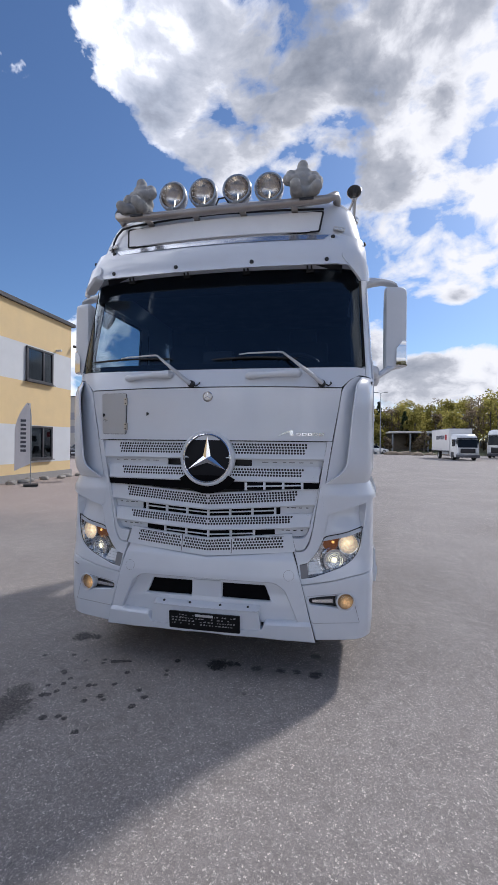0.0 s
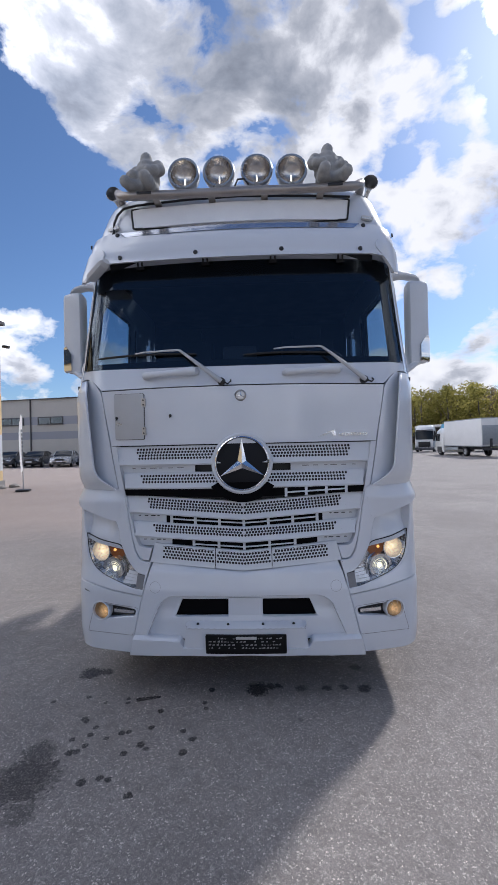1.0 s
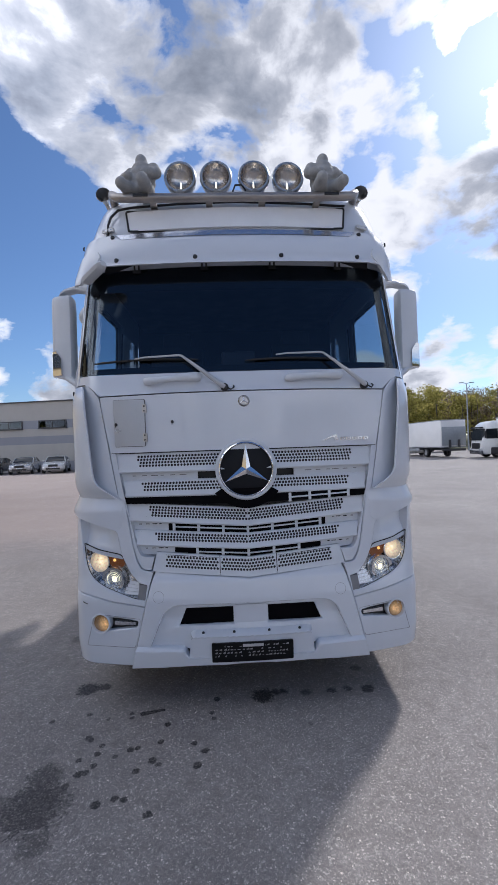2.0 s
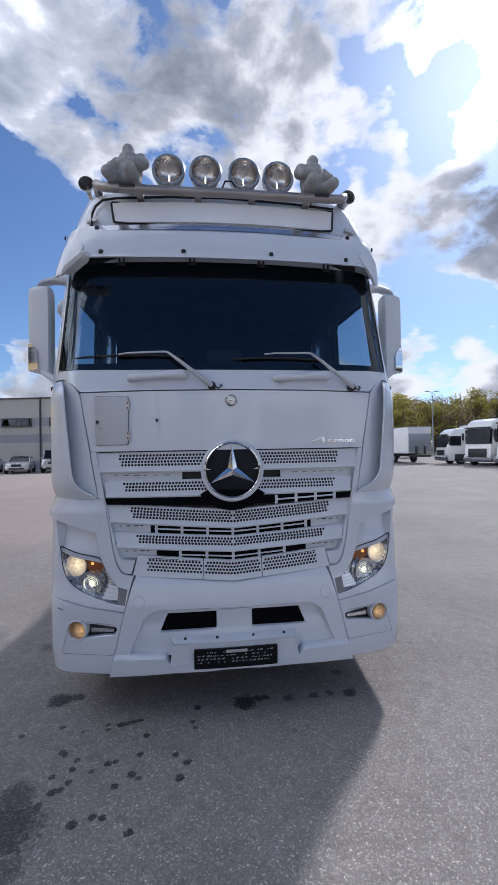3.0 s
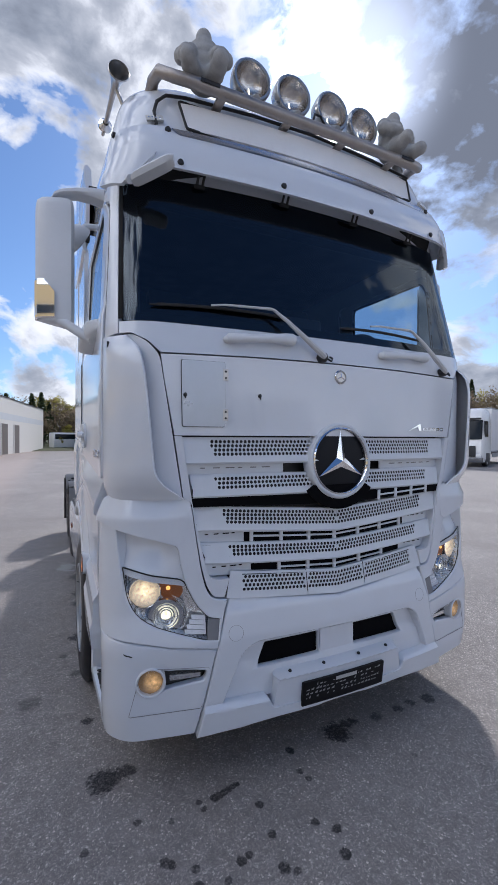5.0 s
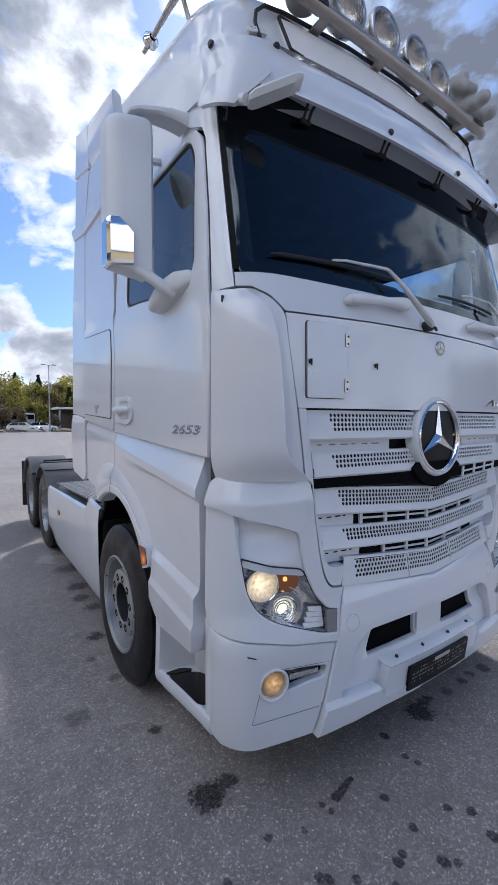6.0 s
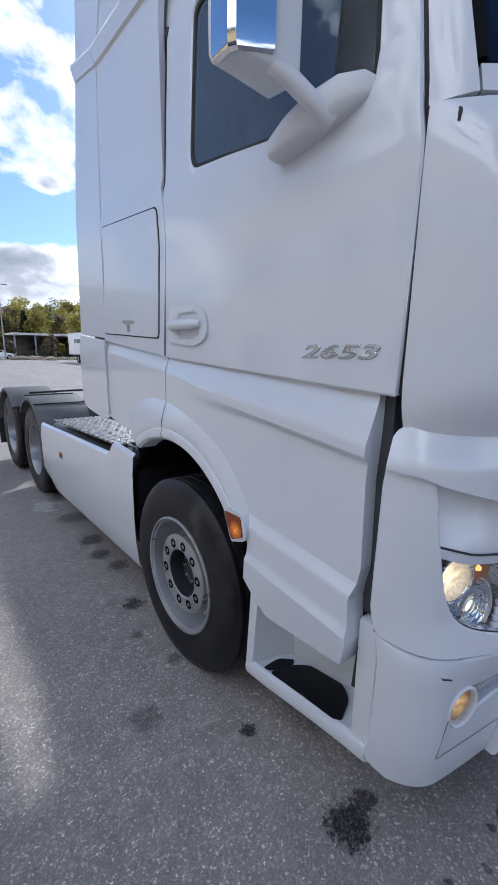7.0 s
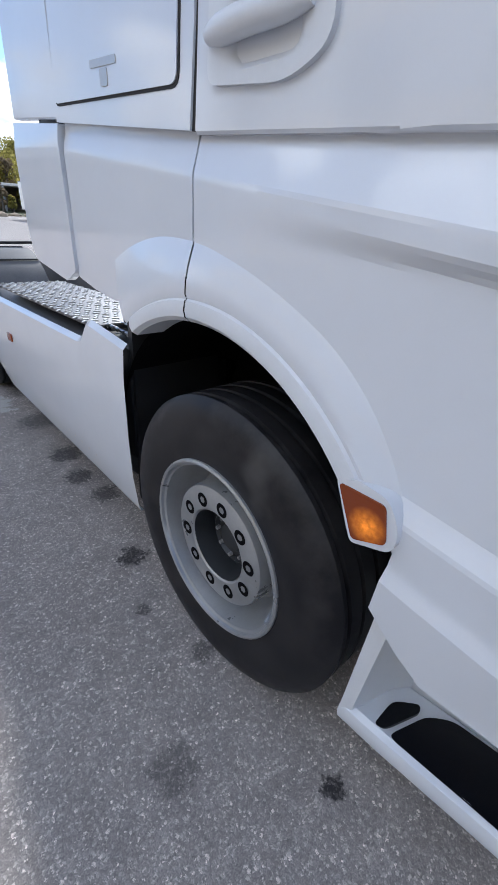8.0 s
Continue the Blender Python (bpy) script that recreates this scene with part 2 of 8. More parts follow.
def glass(name, tint, gloss=0.02, ior=1.45, rough=0.0, sky_haze=0.0):
    m, g = material(name)
    see = g.n("ShaderNodeBsdfTransparent", {0: (*tint, 1.0)})
    mottle = g.noise(g.n("ShaderNodeTexCoord").outputs["Object"], 5.0, 5.0, 0.6)
    shine = g.n("ShaderNodeBsdfGlossy", {0: (0.80, 0.90, 1.0, 1), 1: g.n("ShaderNodeMapRange", {0: mottle, 1: 0.35, 2: 0.7, 3: rough, 4: rough + gloss}).outputs[0]})
    low = ((ior - 1) / (ior + 1)) ** 2
    slope = g.n("ShaderNodeLayerWeight", {0: 0.5}).outputs["Facing"]
    f = g.math("ADD", low * 1.15, g.math("MULTIPLY", g.math("POWER", slope, 5.0), 0.85 - low))
    pane = g.n("ShaderNodeMixShader", {0: f, 1: see.outputs[0], 2: shine.outputs[0]})
    # pale diffuse film stands in for soft sky reflection on the pane
    if sky_haze:
        film = g.n("ShaderNodeBsdfDiffuse", {0: (0.62, 0.70, 0.72, 1)})
        pane = g.n("ShaderNodeMixShader", {0: g.math("MULTIPLY", g.math("ADD", 0.6, g.math("MULTIPLY", mottle, 0.8)), sky_haze), 1: pane.outputs[0], 2: film.outputs[0]})
    g.n("ShaderNodeOutputMaterial", {0: pane.outputs[0]})
    return m


SCREEN_GLASS = glass("tinted_windscreen_glass", (0.34, 0.43, 0.52), 0.0, 1.62)
SIDE_GLASS = glass("tinted_side_glass", (0.80, 0.89, 0.92), 0.0, 1.9, sky_haze=0.10)
CLEAR_GLASS = glass("clear_lamp_glass", (0.93, 0.94, 0.95), 0.02, 1.35)
HOUSE_GLASS = glass("dark_window_glass", (0.25, 0.28, 0.30), 0.01, 1.6)


def amber():
    m, g = material("amber_lens")
    at = g.n("ShaderNodeTexCoord").outputs["Object"]
    rib = g.n("ShaderNodeTexWave", {"Vector": at, "Scale": 60.0}).outputs[1]
    return finish(m, g, (0.27, 0.045, 0.004), 0.12, 0.0, rib, 0.35, 0.002, **{"Specular IOR Level": 0.3, "Coat Weight": 0.35, "Coat Roughness": 0.02})


AMBER = amber()


def glowing(name, centre, radius, color, core, rim, base=(0.5, 0.47, 0.42)):
    """A lit reflector bowl: brightest round its bulb, fainter to the rim."""
    m, g = material(name)
    at = g.n("ShaderNodeTexCoord").outputs["Object"]
    far = g.math("DIVIDE", g.vec("DISTANCE", at, tuple(centre)), radius)
    power = g.n("ShaderNodeMapRange", {0: g.math("POWER", g.math("MINIMUM", far, 1.0), 0.8), 1: 0.12, 2: 1.0, 3: core, 4: rim}).outputs[0]
    power = g.math("MULTIPLY", power, g.n("ShaderNodeMapRange", {0: g.noise(at, 60.0, 3.0), 1: 0.3, 2: 0.7, 3: 0.45, 4: 1.45}).outputs[0])
    return finish(m, g, base, 0.25, **{"Emission Color": (*color, 1.0), "Emission Strength": power})


def asphalt():
    m, g = material("worn_asphalt")
    at = g.n("ShaderNodeTexCoord").outputs["Object"]
    wobble = g.n("ShaderNodeTexNoise", {"Vector": at, "Scale": 130.0, "Detail": 3.0, "Roughness": 0.6}).outputs[1]
    bent = g.vec("ADD", at, g.scaled(g.vec("SUBTRACT", wobble, (0.5, 0.5, 0.5)), 0.017))
    stones = g.n("ShaderNodeTexVoronoi", {"Vector": bent, "Scale": 110.0, "Randomness": 1.0})
    crumbs = g.n("ShaderNodeTexVoronoi", {"Vector": bent, "Scale": 230.0, "Randomness": 1.0})
    split = g.n("ShaderNodeSeparateColor", {0: stones.outputs["Color"]})
    pick, size = split.outputs[0], split.outputs[1]
    crumb = g.n("ShaderNodeSeparateColor", {0: crumbs.outputs["Color"]}).outputs[1]
    fine, mid, big = g.noise(at, 260.0, 3.0, 0.6), g.noise(at, 9.0, 5.0, 0.6), g.noise(at, 0.55, 6.0, 0.6)
    base = g.mix(g.ramp(big, [(0.35, 0.0), (0.65, 1.0)]), (0.335, 0.303, 0.282), (0.445, 0.408, 0.382))
    base = g.mix(g.ramp(mid, [(0.35, 0.0), (0.7, 0.5)]), base, (0.222, 0.202, 0.190))
    # single stones of their own size and shade in a darker binder
    stone = g.smooth({0: g.math("SUBTRACT", g.math("ADD", 0.32, g.math("MULTIPLY", size, 0.34)), stones.outputs["Distance"]), 1: -0.05, 2: 0.07, 3: 0.0, 4: 1.0})
    shade = g.ramp(pick, [(0.0, (0.62, 0.61, 0.61)), (0.45, (0.98, 0.96, 0.95)), (0.78, (1.25, 1.23, 1.20)), (0.90, (1.55, 1.52, 1.48)), (0.97, (2.05, 2.0, 1.95))])
    base = g.mix(1.0, base, g.mix(stone, (0.78, 0.77, 0.77), shade), "MULTIPLY")
    base = g.mix(1.0, base, g.ramp(crumb, [(0.0, 0.80), (0.5, 0.99), (0.90, 1.12), (0.985, 1.4)]), "MULTIPLY")
    base = g.mix(g.ramp(fine, [(0.38, 0.42), (0.60, 0.0)]), base, (0.060, 0.058, 0.058))
    # worn reddish surfacing over the far part of the yard
    axes = g.n("ShaderNodeSeparateXYZ", {0: at})
    edge_y = g.math("ADD", axes.outputs[1], g.math("MULTIPLY", g.math("SUBTRACT", big, 0.5), 3.0))
    red = g.math("MULTIPLY", g.smooth({0: edge_y, 1: 4.0, 2: 7.5, 3: 0.0, 4: 0.5}), g.smooth({0: axes.outputs[0], 1: -3.6, 2: -2.2, 3: 1.0, 4: 0.0}))
    base = g.mix(red, base, (0.46, 0.36, 0.31))
    # oil and water marks lying on the yard
    spread = g.n("ShaderNodeTexNoise", {"Vector": at, "Scale": 8.0, "Detail": 7.0, "Roughness": 0.7}).outputs[1]
    place = g.vec("ADD", at, g.scaled(g.vec("SUBTRACT", spread, (0.5, 0.5, 0.5)), 0.09))
    pools = [(0.07, 0.13, .10, .95), (0.16, 0.16, .05, .8), (0.22, 0.17, .04, .8), (0.38, 0.14, .05, .6), (0.56, 0.14, .045, .75), (0.69, 0.15, .04, .7), (0.83, 0.14, .06, .8), (0.82, 0.41, .05, .5), (-1.23, 0.34, .105, .95), (-1.12, 0.35, .06, .8),
             (-1.16, -0.70, .21, .75), (-1.19, -0.50, .12, .6), (-1.06, -0.90, .09, .5), (-1.31, -0.69, .10, .5)]
    drops = [(-1.03, -0.22, .026, .8), (-0.95, -0.35, .026, .8), (-1.04, -0.39, .024, .8), (-0.94, -0.44, .024, .8), (-0.76, -0.33, .028, .85), (-0.72, -0.32, .022, .8), (-0.84, -0.38, .02, .7), (-0.59, -0.28, .024, .8), (-0.61, -0.43, .03, .85), (-0.57, -0.46, .022, .7),
             (-0.69, -0.50, .026, .85), (-1.01, -0.50, .034, .85), (-0.97, -0.49, .026, .8), (-1.05, -0.58, .028, .8), (-0.85, -0.71, .03, .85), (-0.76, -0.68, .026, .8), (-0.71, -0.69, .024, .85), (-0.57, -0.79, .03, .85), (-0.38, -0.31, .026, .85), (-0.31, -0.38, .028, .85), (-0.35, -0.49, .03, .85)]
    streak = [(-0.75 + 0.025 * k, 0.005 + 0.006 * k, 0.030 - 0.002 * k, .85) for k in range(6)]
    specks = [(-0.82, -0.03, .02, .75), (-0.83, 0.01, .018, .7), (-0.57, -0.12, .024, .8), (-0.26, 0.12, .032, .85), (-0.29, -0.03, .022, .75), (-0.27, -0.09, .022, .75), (-1.12, 0.03, .022, .75), (-0.98, -0.03, .018, .6), (-1.35, -0.02, .024, .7), (-1.05, -0.20, .026, .8), (-0.94, -0.28, .022, .75), (0.35, -0.20, .02, .4)]
    beside = [(-1.275, 0.87, .05, .85), (-1.61, 1.21, .085, .42), (-1.275, 2.09, .085, .85), (-1.15, 2.65, .10, .7), (-1.20, 2.92, .10, .75), (-1.16, 3.24, .13, .75), (-1.13, 3.85, .18, .6), (-1.39, 1.78, .035, .6), (-1.31, 1.48, .05, .55), (-1.05, 4.55, .16, .5), (0.75, 0.75, .15, .5), (-0.9, 0.75, .2, .35)]
    # ragged edges round the pools, rounder drops; stones show through the oil
    ragged = g.math("ADD", 1.12, g.math("MULTIPLY", g.math("SUBTRACT", g.noise(at, 34.0, 6.0, 0.75), 0.5), 3.6))
    round_edge = g.math("ADD", 1.25, g.math("MULTIPLY", g.math("SUBTRACT", g.noise(at, 40.0, 4.0, 0.7), 0.5), 1.9))
    still = g.vec("ADD", at, g.scaled(g.vec("SUBTRACT", spread, (0.5, 0.5, 0.5)), 0.035))
    wet = None
    for group, where, border, low, high in ((pools + beside, place, ragged, -0.45, 0.25), (drops + streak + specks, still, round_edge, -0.28, 0.22)):
        for x, y, r, k in group:
            far = g.vec("LENGTH", g.vec("MULTIPLY", g.vec("SUBTRACT", where, (x, y, 0.0)), (1.0, 1.0, 0.0)))
            near = g.math("ADD", g.math("MULTIPLY", far, -1.6 / r), border)
            spot = g.smooth({0: near, 1: low, 2: high, 3: 0.0, 4: k})
            wet = spot if wet is None else g.math("MAXIMUM", wet, spot)
    soaked = g.math("MULTIPLY", g.math("MINIMUM", g.math("MULTIPLY", wet, 1.12), 1.0), g.math("SUBTRACT", 1.0, g.math("MULTIPLY", stone, 0.22)))
    base = g.mix(soaked, base, (0.012, 0.0095, 0.010))
    crust = g.math("ADD", g.vec("LENGTH", g.vec("MULTIPLY", g.vec("SUBTRACT", place, (-1.29, 4.36, 0.0)), (1.0, 0.45, 0.0))), g.math("MULTIPLY", g.math("SUBTRACT", g.noise(at, 14.0, 4.0, 0.65), 0.5), 0.42))
    pale = g.n("ShaderNodeMapRange", {0: crust, 1: 0.10, 2: 0.07, 3: 0.0, 4: 0.75}).outputs[0]
    base = g.mix(pale, base, (0.42, 0.41, 0.40))
    height = g.math("ADD", g.math("MULTIPLY", stone, 0.5), g.math("MULTIPLY", fine, 0.35))
    rr = g.math("SUBTRACT", 0.82, g.math("MULTIPLY", wet, 0.25))
    return finish(m, g, base, rr, 0.0, height, 0.35, 0.006)


ASPHALT = asphalt()

def lin(a, b, n):
    return [a + (b - a) * k / (n - 1) for k in range(n)]


# mesh helpers ----------------------------------------------------------------


def part(name, bm, mat, parent=None, label="", angle=38, smooth=True):
    """One mesh object from a bmesh."""
    bmesh.ops.recalc_face_normals(bm, faces=bm.faces[:]) if len(bm.faces) < 20000 else None
    me = bpy.data.meshes.new(name)
    bm.to_mesh(me)
    bm.free()
    me.materials.append(mat)
    if smooth:
        me.polygons.foreach_set("use_smooth", [True] * len(me.polygons))
        me.set_sharp_from_angle(angle=radians(angle))
    ob = new(name, me)
    ob.parent = parent
    if label:
        tagged(ob, label)
    return ob


def thing(name, label, category, group="", m=None, kind=""):
    ob = new(name)
    ob.empty_display_size = 0.2
    if m is not None:
        ob.matrix_world = m
    return tagged(ob, label, category, group, kind)


def box(bm, c, size, bevel=0.0, rot=None, seg=1):
    made = bmesh.ops.create_cube(bm, size=1.0)["verts"]
    m = Matrix.Translation(c) @ (rot or Matrix()) @ Matrix.Diagonal((*size, 1))
    bmesh.ops.transform(bm, matrix=m, verts=made)
    if bevel:
        edges = list({e for v in made for e in v.link_edges})
        bmesh.ops.bevel(bm, geom=edges, offset=bevel, segments=seg, profile=0.6, affect="EDGES")
    return bm


def block(c, size, bevel=0.0, rot=None, seg=2):
    return box(bmesh.new(), c, size, bevel, rot, seg)


def tube(bm, pts, r, seg=10, closed=False, caps=True):
    """A round bar along points; r is one radius or one per point."""
    pts = [Vector(p) for p in pts]
    n = len(pts)
    rr = [r] * n if isinstance(r, (int, float)) else r
    rings, side = [], None
    for i, p in enumerate(pts):
        a = pts[(i - 1) % n] if closed or i else p
        b = pts[(i + 1) % n] if closed or i < n - 1 else p
        t = (b - a).normalized()
        if side is None:
            side = t.orthogonal().normalized()
        side = (side - t * side.dot(t)).normalized()
        up = t.cross(side)
        rings.append([bm.verts.new(p + rr[i] * (math.cos(w) * side + math.sin(w) * up)) for w in (2 * math.pi * k / seg for k in range(seg))])
    for i in range(n if closed else n - 1):
        a, b = rings[i], rings[(i + 1) % n]
        for k in range(seg):
            bm.faces.new((a[k], a[(k + 1) % seg], b[(k + 1) % seg], b[k]))
    if caps and not closed:
        bm.faces.new(rings[0][::-1])
        bm.faces.new(rings[-1])
    return bm


def lathe(bm, profile, m, seg=32):
    """Turns (radius, height) pairs round the z axis of the pose m."""
    rings = []
    for r, h in profile:
        if r < 1e-6:
            rings.append([bm.verts.new(m @ Vector((0, 0, h)))])
        else:
            rings.append([bm.verts.new(m @ Vector((r * math.cos(w), r * math.sin(w), h))) for w in (2 * math.pi * k / seg for k in range(seg))])
    for a, b in zip(rings, rings[1:]):
        for k in range(seg):
            j = (k + 1) % seg
            if len(a) == 1 and len(b) == 1:
                continue
            if len(a) == 1:
                bm.faces.new((a[0], b[k], b[j]))
            elif len(b) == 1:
                bm.faces.new((a[k], a[j], b[0]))
            else:
                bm.faces.new((a[k], a[j], b[j], b[k]))
    return bm


def loft(bm, rows, closed=False):
    """Skin over rows of points of one length."""
    grid = [[bm.verts.new(p) for p in row] for row in rows]
    for a, b in zip(grid, grid[1:]):
        n = len(a)
        for k in range(n if closed else n - 1):
            j = (k + 1) % n
            bm.faces.new((a[k], a[j], b[j], b[k]))
    return grid


def towards(at, way, spin=0.0):
    """The pose at a point whose z axis looks along way."""
    q = Vector(way).to_track_quat("Z", "Y").to_matrix().to_4x4()
    return Matrix.Translation(at) @ q @ pose(0, 0, 0, 0, 0, spin)


def rounded(pts, r, n=4):
    """A polygon with its corners rounded; r is one radius or one per corner."""
    out, m = [], len(pts)
    for i, p in enumerate(pts):
        rad = r if isinstance(r, (int, float)) else r[i]
        p, a, b = Vector(p), Vector(pts[i - 1]), Vector(pts[(i + 1) % m])
        if rad <= 0:
            out.append(tuple(p))
            continue
        da, db = (a - p), (b - p)
        k = min(rad, da.length * 0.48, db.length * 0.48)
        p0, p1 = p + da.normalized() * k, p + db.normalized() * k
        for j in range(n + 1):
            t = j / n
            out.append(tuple((1 - t) ** 2 * p0 + 2 * t * (1 - t) * p + t * t * p1))
    return out


# the skin of the cab ---------------------------------------------------------
# height: how far back the nose is, bow across, half width, corner across, corner along
SKIN = [(0.20, 0.05, 0.085, 1.195, 0.16, 0.18), (0.30, 0.02, 0.085, 1.235, 0.14, 0.17), (0.45, 0.0, 0.085, 1.245, 0.13, 0.16), (0.75, 0.0, 0.085, 1.245, 0.13, 0.16),
        (0.90, 0.025, 0.09, 1.24, 0.16, 0.19), (1.30, 0.03, 0.085, 1.24, 0.19, 0.23), (1.50, 0.02, 0.075, 1.24, 0.23, 0.25), (1.77, 0.015, 0.07, 1.24, 0.26, 0.26), (2.17, 0.012, 0.07, 1.24, 0.26, 0.26),
        (2.31, 0.035, 0.075, 1.238, 0.25, 0.26), (3.10, 0.215, 0.085, 1.205, 0.25, 0.27), (3.20, 0.225, 0.085, 1.20, 0.23, 0.25), (3.42, 0.245, 0.085, 1.178, 0.23, 0.27), (3.60, 0.305, 0.085, 1.135, 0.26, 0.32),
        (3.70, 0.34, 0.09, 1.10, 0.29, 0.35), (3.77, 0.42, 0.10, 1.055, 0.33, 0.37), (3.81, 0.55, 0.10, 0.97, 0.33, 0.37)]
VISOR = [(3.05, 0.10, 0.085, 1.20, 0.24, 0.26), (3.11, 0.105, 0.085, 1.20, 0.24, 0.26), (3.20, 0.115, 0.085, 1.197, 0.22, 0.25), (3.33, 0.165, 0.085, 1.190, 0.21, 0.25), (3.40, 0.215, 0.085, 1.180, 0.22, 0.26)]
SURFACES = {"cab": SKIN, "visor": VISOR}
PLANS = {}


def soft(z, zs, values):
    """The value at height z, with rounded steps on the roof."""
    if z < 3.16 or z > 3.79:
        return float(np.interp(z, zs, values))
    return float(np.mean(np.interp(z + np.linspace(-0.05, 0.05, 9), zs, values)))


def plan(z, surface="cab"):
    """The outline of one half at height z: lengths along it, x and y."""
    key = (surface, round(z, 3))
    if key not in PLANS:
        rows = SURFACES[surface]
        zs = [r[0] for r in rows]
        d, k, w, rx, ry = (soft(z, zs, [r[i] for r in rows]) for i in range(1, 6))
        xc = w - rx
        xs = list(lin(0, xc, 40))
        ys = [d + k * x * x for x in xs]
        p0, p3 = Vector((xc, ys[-1])), Vector((w, ys[-1] + ry))
        p1, p2 = p0 + Vector((1, 2 * k * xc)) * rx * 0.58, p3 + Vector((0, -1)) * ry * 0.55
        for t in lin(0, 1, 49)[1:]:
            p = (1 - t) ** 3 * p0 + 3 * t * (1 - t) ** 2 * p1 + 3 * t * t * (1 - t) * p2 + t ** 3 * p3
            xs.append(p.x), ys.append(p.y)
        for y in lin(ys[-1] + 0.05, 3.2, 30):
            xs.append(w), ys.append(y)
        s = np.concatenate([[0], np.cumsum(np.hypot(np.diff(xs), np.diff(ys)))])
        PLANS[key] = s, np.array(xs), np.array(ys)
    return PLANS[key]


def on(s, z, off=0.0, surface="cab"):
    """The point of the skin at the length s (minus: towards -x) and the height z, standing off outwards."""
    ss, xs, ys = plan(z, surface)
    a = abs(s)
    x, y = np.interp(a, ss, xs), np.interp(a, ss, ys)
    x2, y2 = np.interp(a + 0.01, ss, xs), np.interp(a + 0.01, ss, ys)
    x1, y1 = np.interp(max(a - 0.01, 0), ss, xs), np.interp(max(a - 0.01, 0), ss, ys)
    tx, ty = x2 - x1, y2 - y1
    l = math.hypot(tx, ty) or 1.0
    x, y = x + off * ty / l, y - off * tx / l
    rise = 0.20 * max(0.0, y - 0.32) * min(1.0, max(0.0, (z - 3.25) / 0.4))
    return Vector((math.copysign(x, s), y, z + rise))


def fx(x, z, surface="cab"):
    """(s, z) of the skin at the width x."""
    ss, xs, _ = plan(z, surface)
    n = int(np.argmax(xs >= xs.max() - 1e-4)) + 1
    return (math.copysign(float(np.interp(abs(x), xs[:n], ss[:n])), x), z)


def sy(y, z, side=-1, surface="cab"):
    """(s, z) of the skin at the depth y on a side."""
    ss, _, ys = plan(z, surface)
    return (side * float(np.interp(y, ys, ss)), z)


def panel(outer, holes=(), off=0.0, thick=0.02, bevel=0.004, ds=0.06, dz=0.12, surface="cab", flip=False, bm=None, shear=0.0):
    """A sheet bent onto the skin: (s, z) outline, holes, outward offset (a number or a function of s, z); shear slopes its mesh rows."""
    out = bm or bmesh.new()
    flat = bmesh.new()
    slope = lambda s: shear * abs(s)
    outer = [(s, z - slope(s)) for s, z in outer]
    for loop in (outer, *[[(s, z - slope(s)) for s, z in h] for h in holes]):
        vs = [flat.verts.new((s, z, 0)) for s, z in loop]
        for i in range(len(vs)):
            flat.edges.new((vs[i - 1], vs[i]))
    if holes:
        bmesh.ops.triangle_fill(flat, edges=flat.edges[:], use_beauty=True, use_dissolve=False)
        bmesh.ops.dissolve_limit(flat, angle_limit=0.02, verts=[], edges=[e for e in flat.edges if len(e.link_faces) == 2])
    else:
        flat.faces.new(list(flat.verts))
    if bevel:
        bmesh.ops.inset_region(flat, faces=flat.faces[:], thickness=bevel, use_even_offset=True, use_boundary=True)
    lo, hi = [min(p[i] for p in outer) for i in (0, 1)], [max(p[i] for p in outer) for i in (0, 1)]
    for axis, step in ((0, ds), (1, dz)):
        n = int((hi[axis] - lo[axis]) / step)
        for k in range(1, n + 1):
            co, no = [0, 0, 0], [0, 0, 0]
            co[axis], no[axis] = lo[axis] + (hi[axis] - lo[axis]) * k / (n + 1), 1
            bmesh.ops.bisect_plane(flat, geom=flat.verts[:] + flat.edges[:] + flat.faces[:], plane_co=co, plane_no=no, dist=1e-5)
    rim = {v for e in flat.edges if len(e.link_faces) == 1 for v in e.verts}
    for v in flat.verts:
        v.co.y += slope(v.co.x)
    rule = off if callable(off) else (lambda s, z: off)
    top, sign = {}, -1 if flip else 1

    def lay(s, z, o):
        p = on(s, z, o, surface)
        return (p.x * sign, p.y, p.z)

    for v in flat.verts:
        o = rule(v.co.x, v.co.y) - (bevel if v in rim else 0)
        top[v] = out.verts.new(lay(v.co.x, v.co.y, o))
    low = {v: out.verts.new(lay(v.co.x, v.co.y, rule(v.co.x, v.co.y) - thick)) for v in rim} if thick else {}
    for f in flat.faces:
        out.faces.new([top[v] for v in f.verts])
    if thick:
        for e in flat.edges:
            if len(e.link_faces) == 1:
                a, b = e.verts
                out.faces.new((top[a], top[b], low[b], low[a]))
    flat.free()
    return out


def pair(name, mat, parent, outer, label="", angle=38, **kw):
    """A panel on the -x side and its mirror image."""
    return [part(name, panel(outer, flip=f, **kw), mat, parent, label, angle) for f in (False, True)]


def step01(x, a, b):
    t = min(1.0, max(0.0, (x - a) / (b - a)))
    return t * t * (3 - 2 * t)


# the tractor truck -------------------------------------------------------------
truck = thing("tractor_truck", "white high-roof tractor truck with lit headlights parked on asphalt", "truck")

# dark frame behind the panels
frame_bm = bmesh.new()
panel([fx(-1.1, 0.36), fx(1.1, 0.36), fx(1.12, 2.3), fx(-1.12, 2.3)], holes=[[fx(-0.52, 0.55), fx(0.52, 0.55), fx(0.48, 0.68), fx(-0.48, 0.68)]], off=-0.095, thick=0.0, bevel=0, bm=frame_bm)
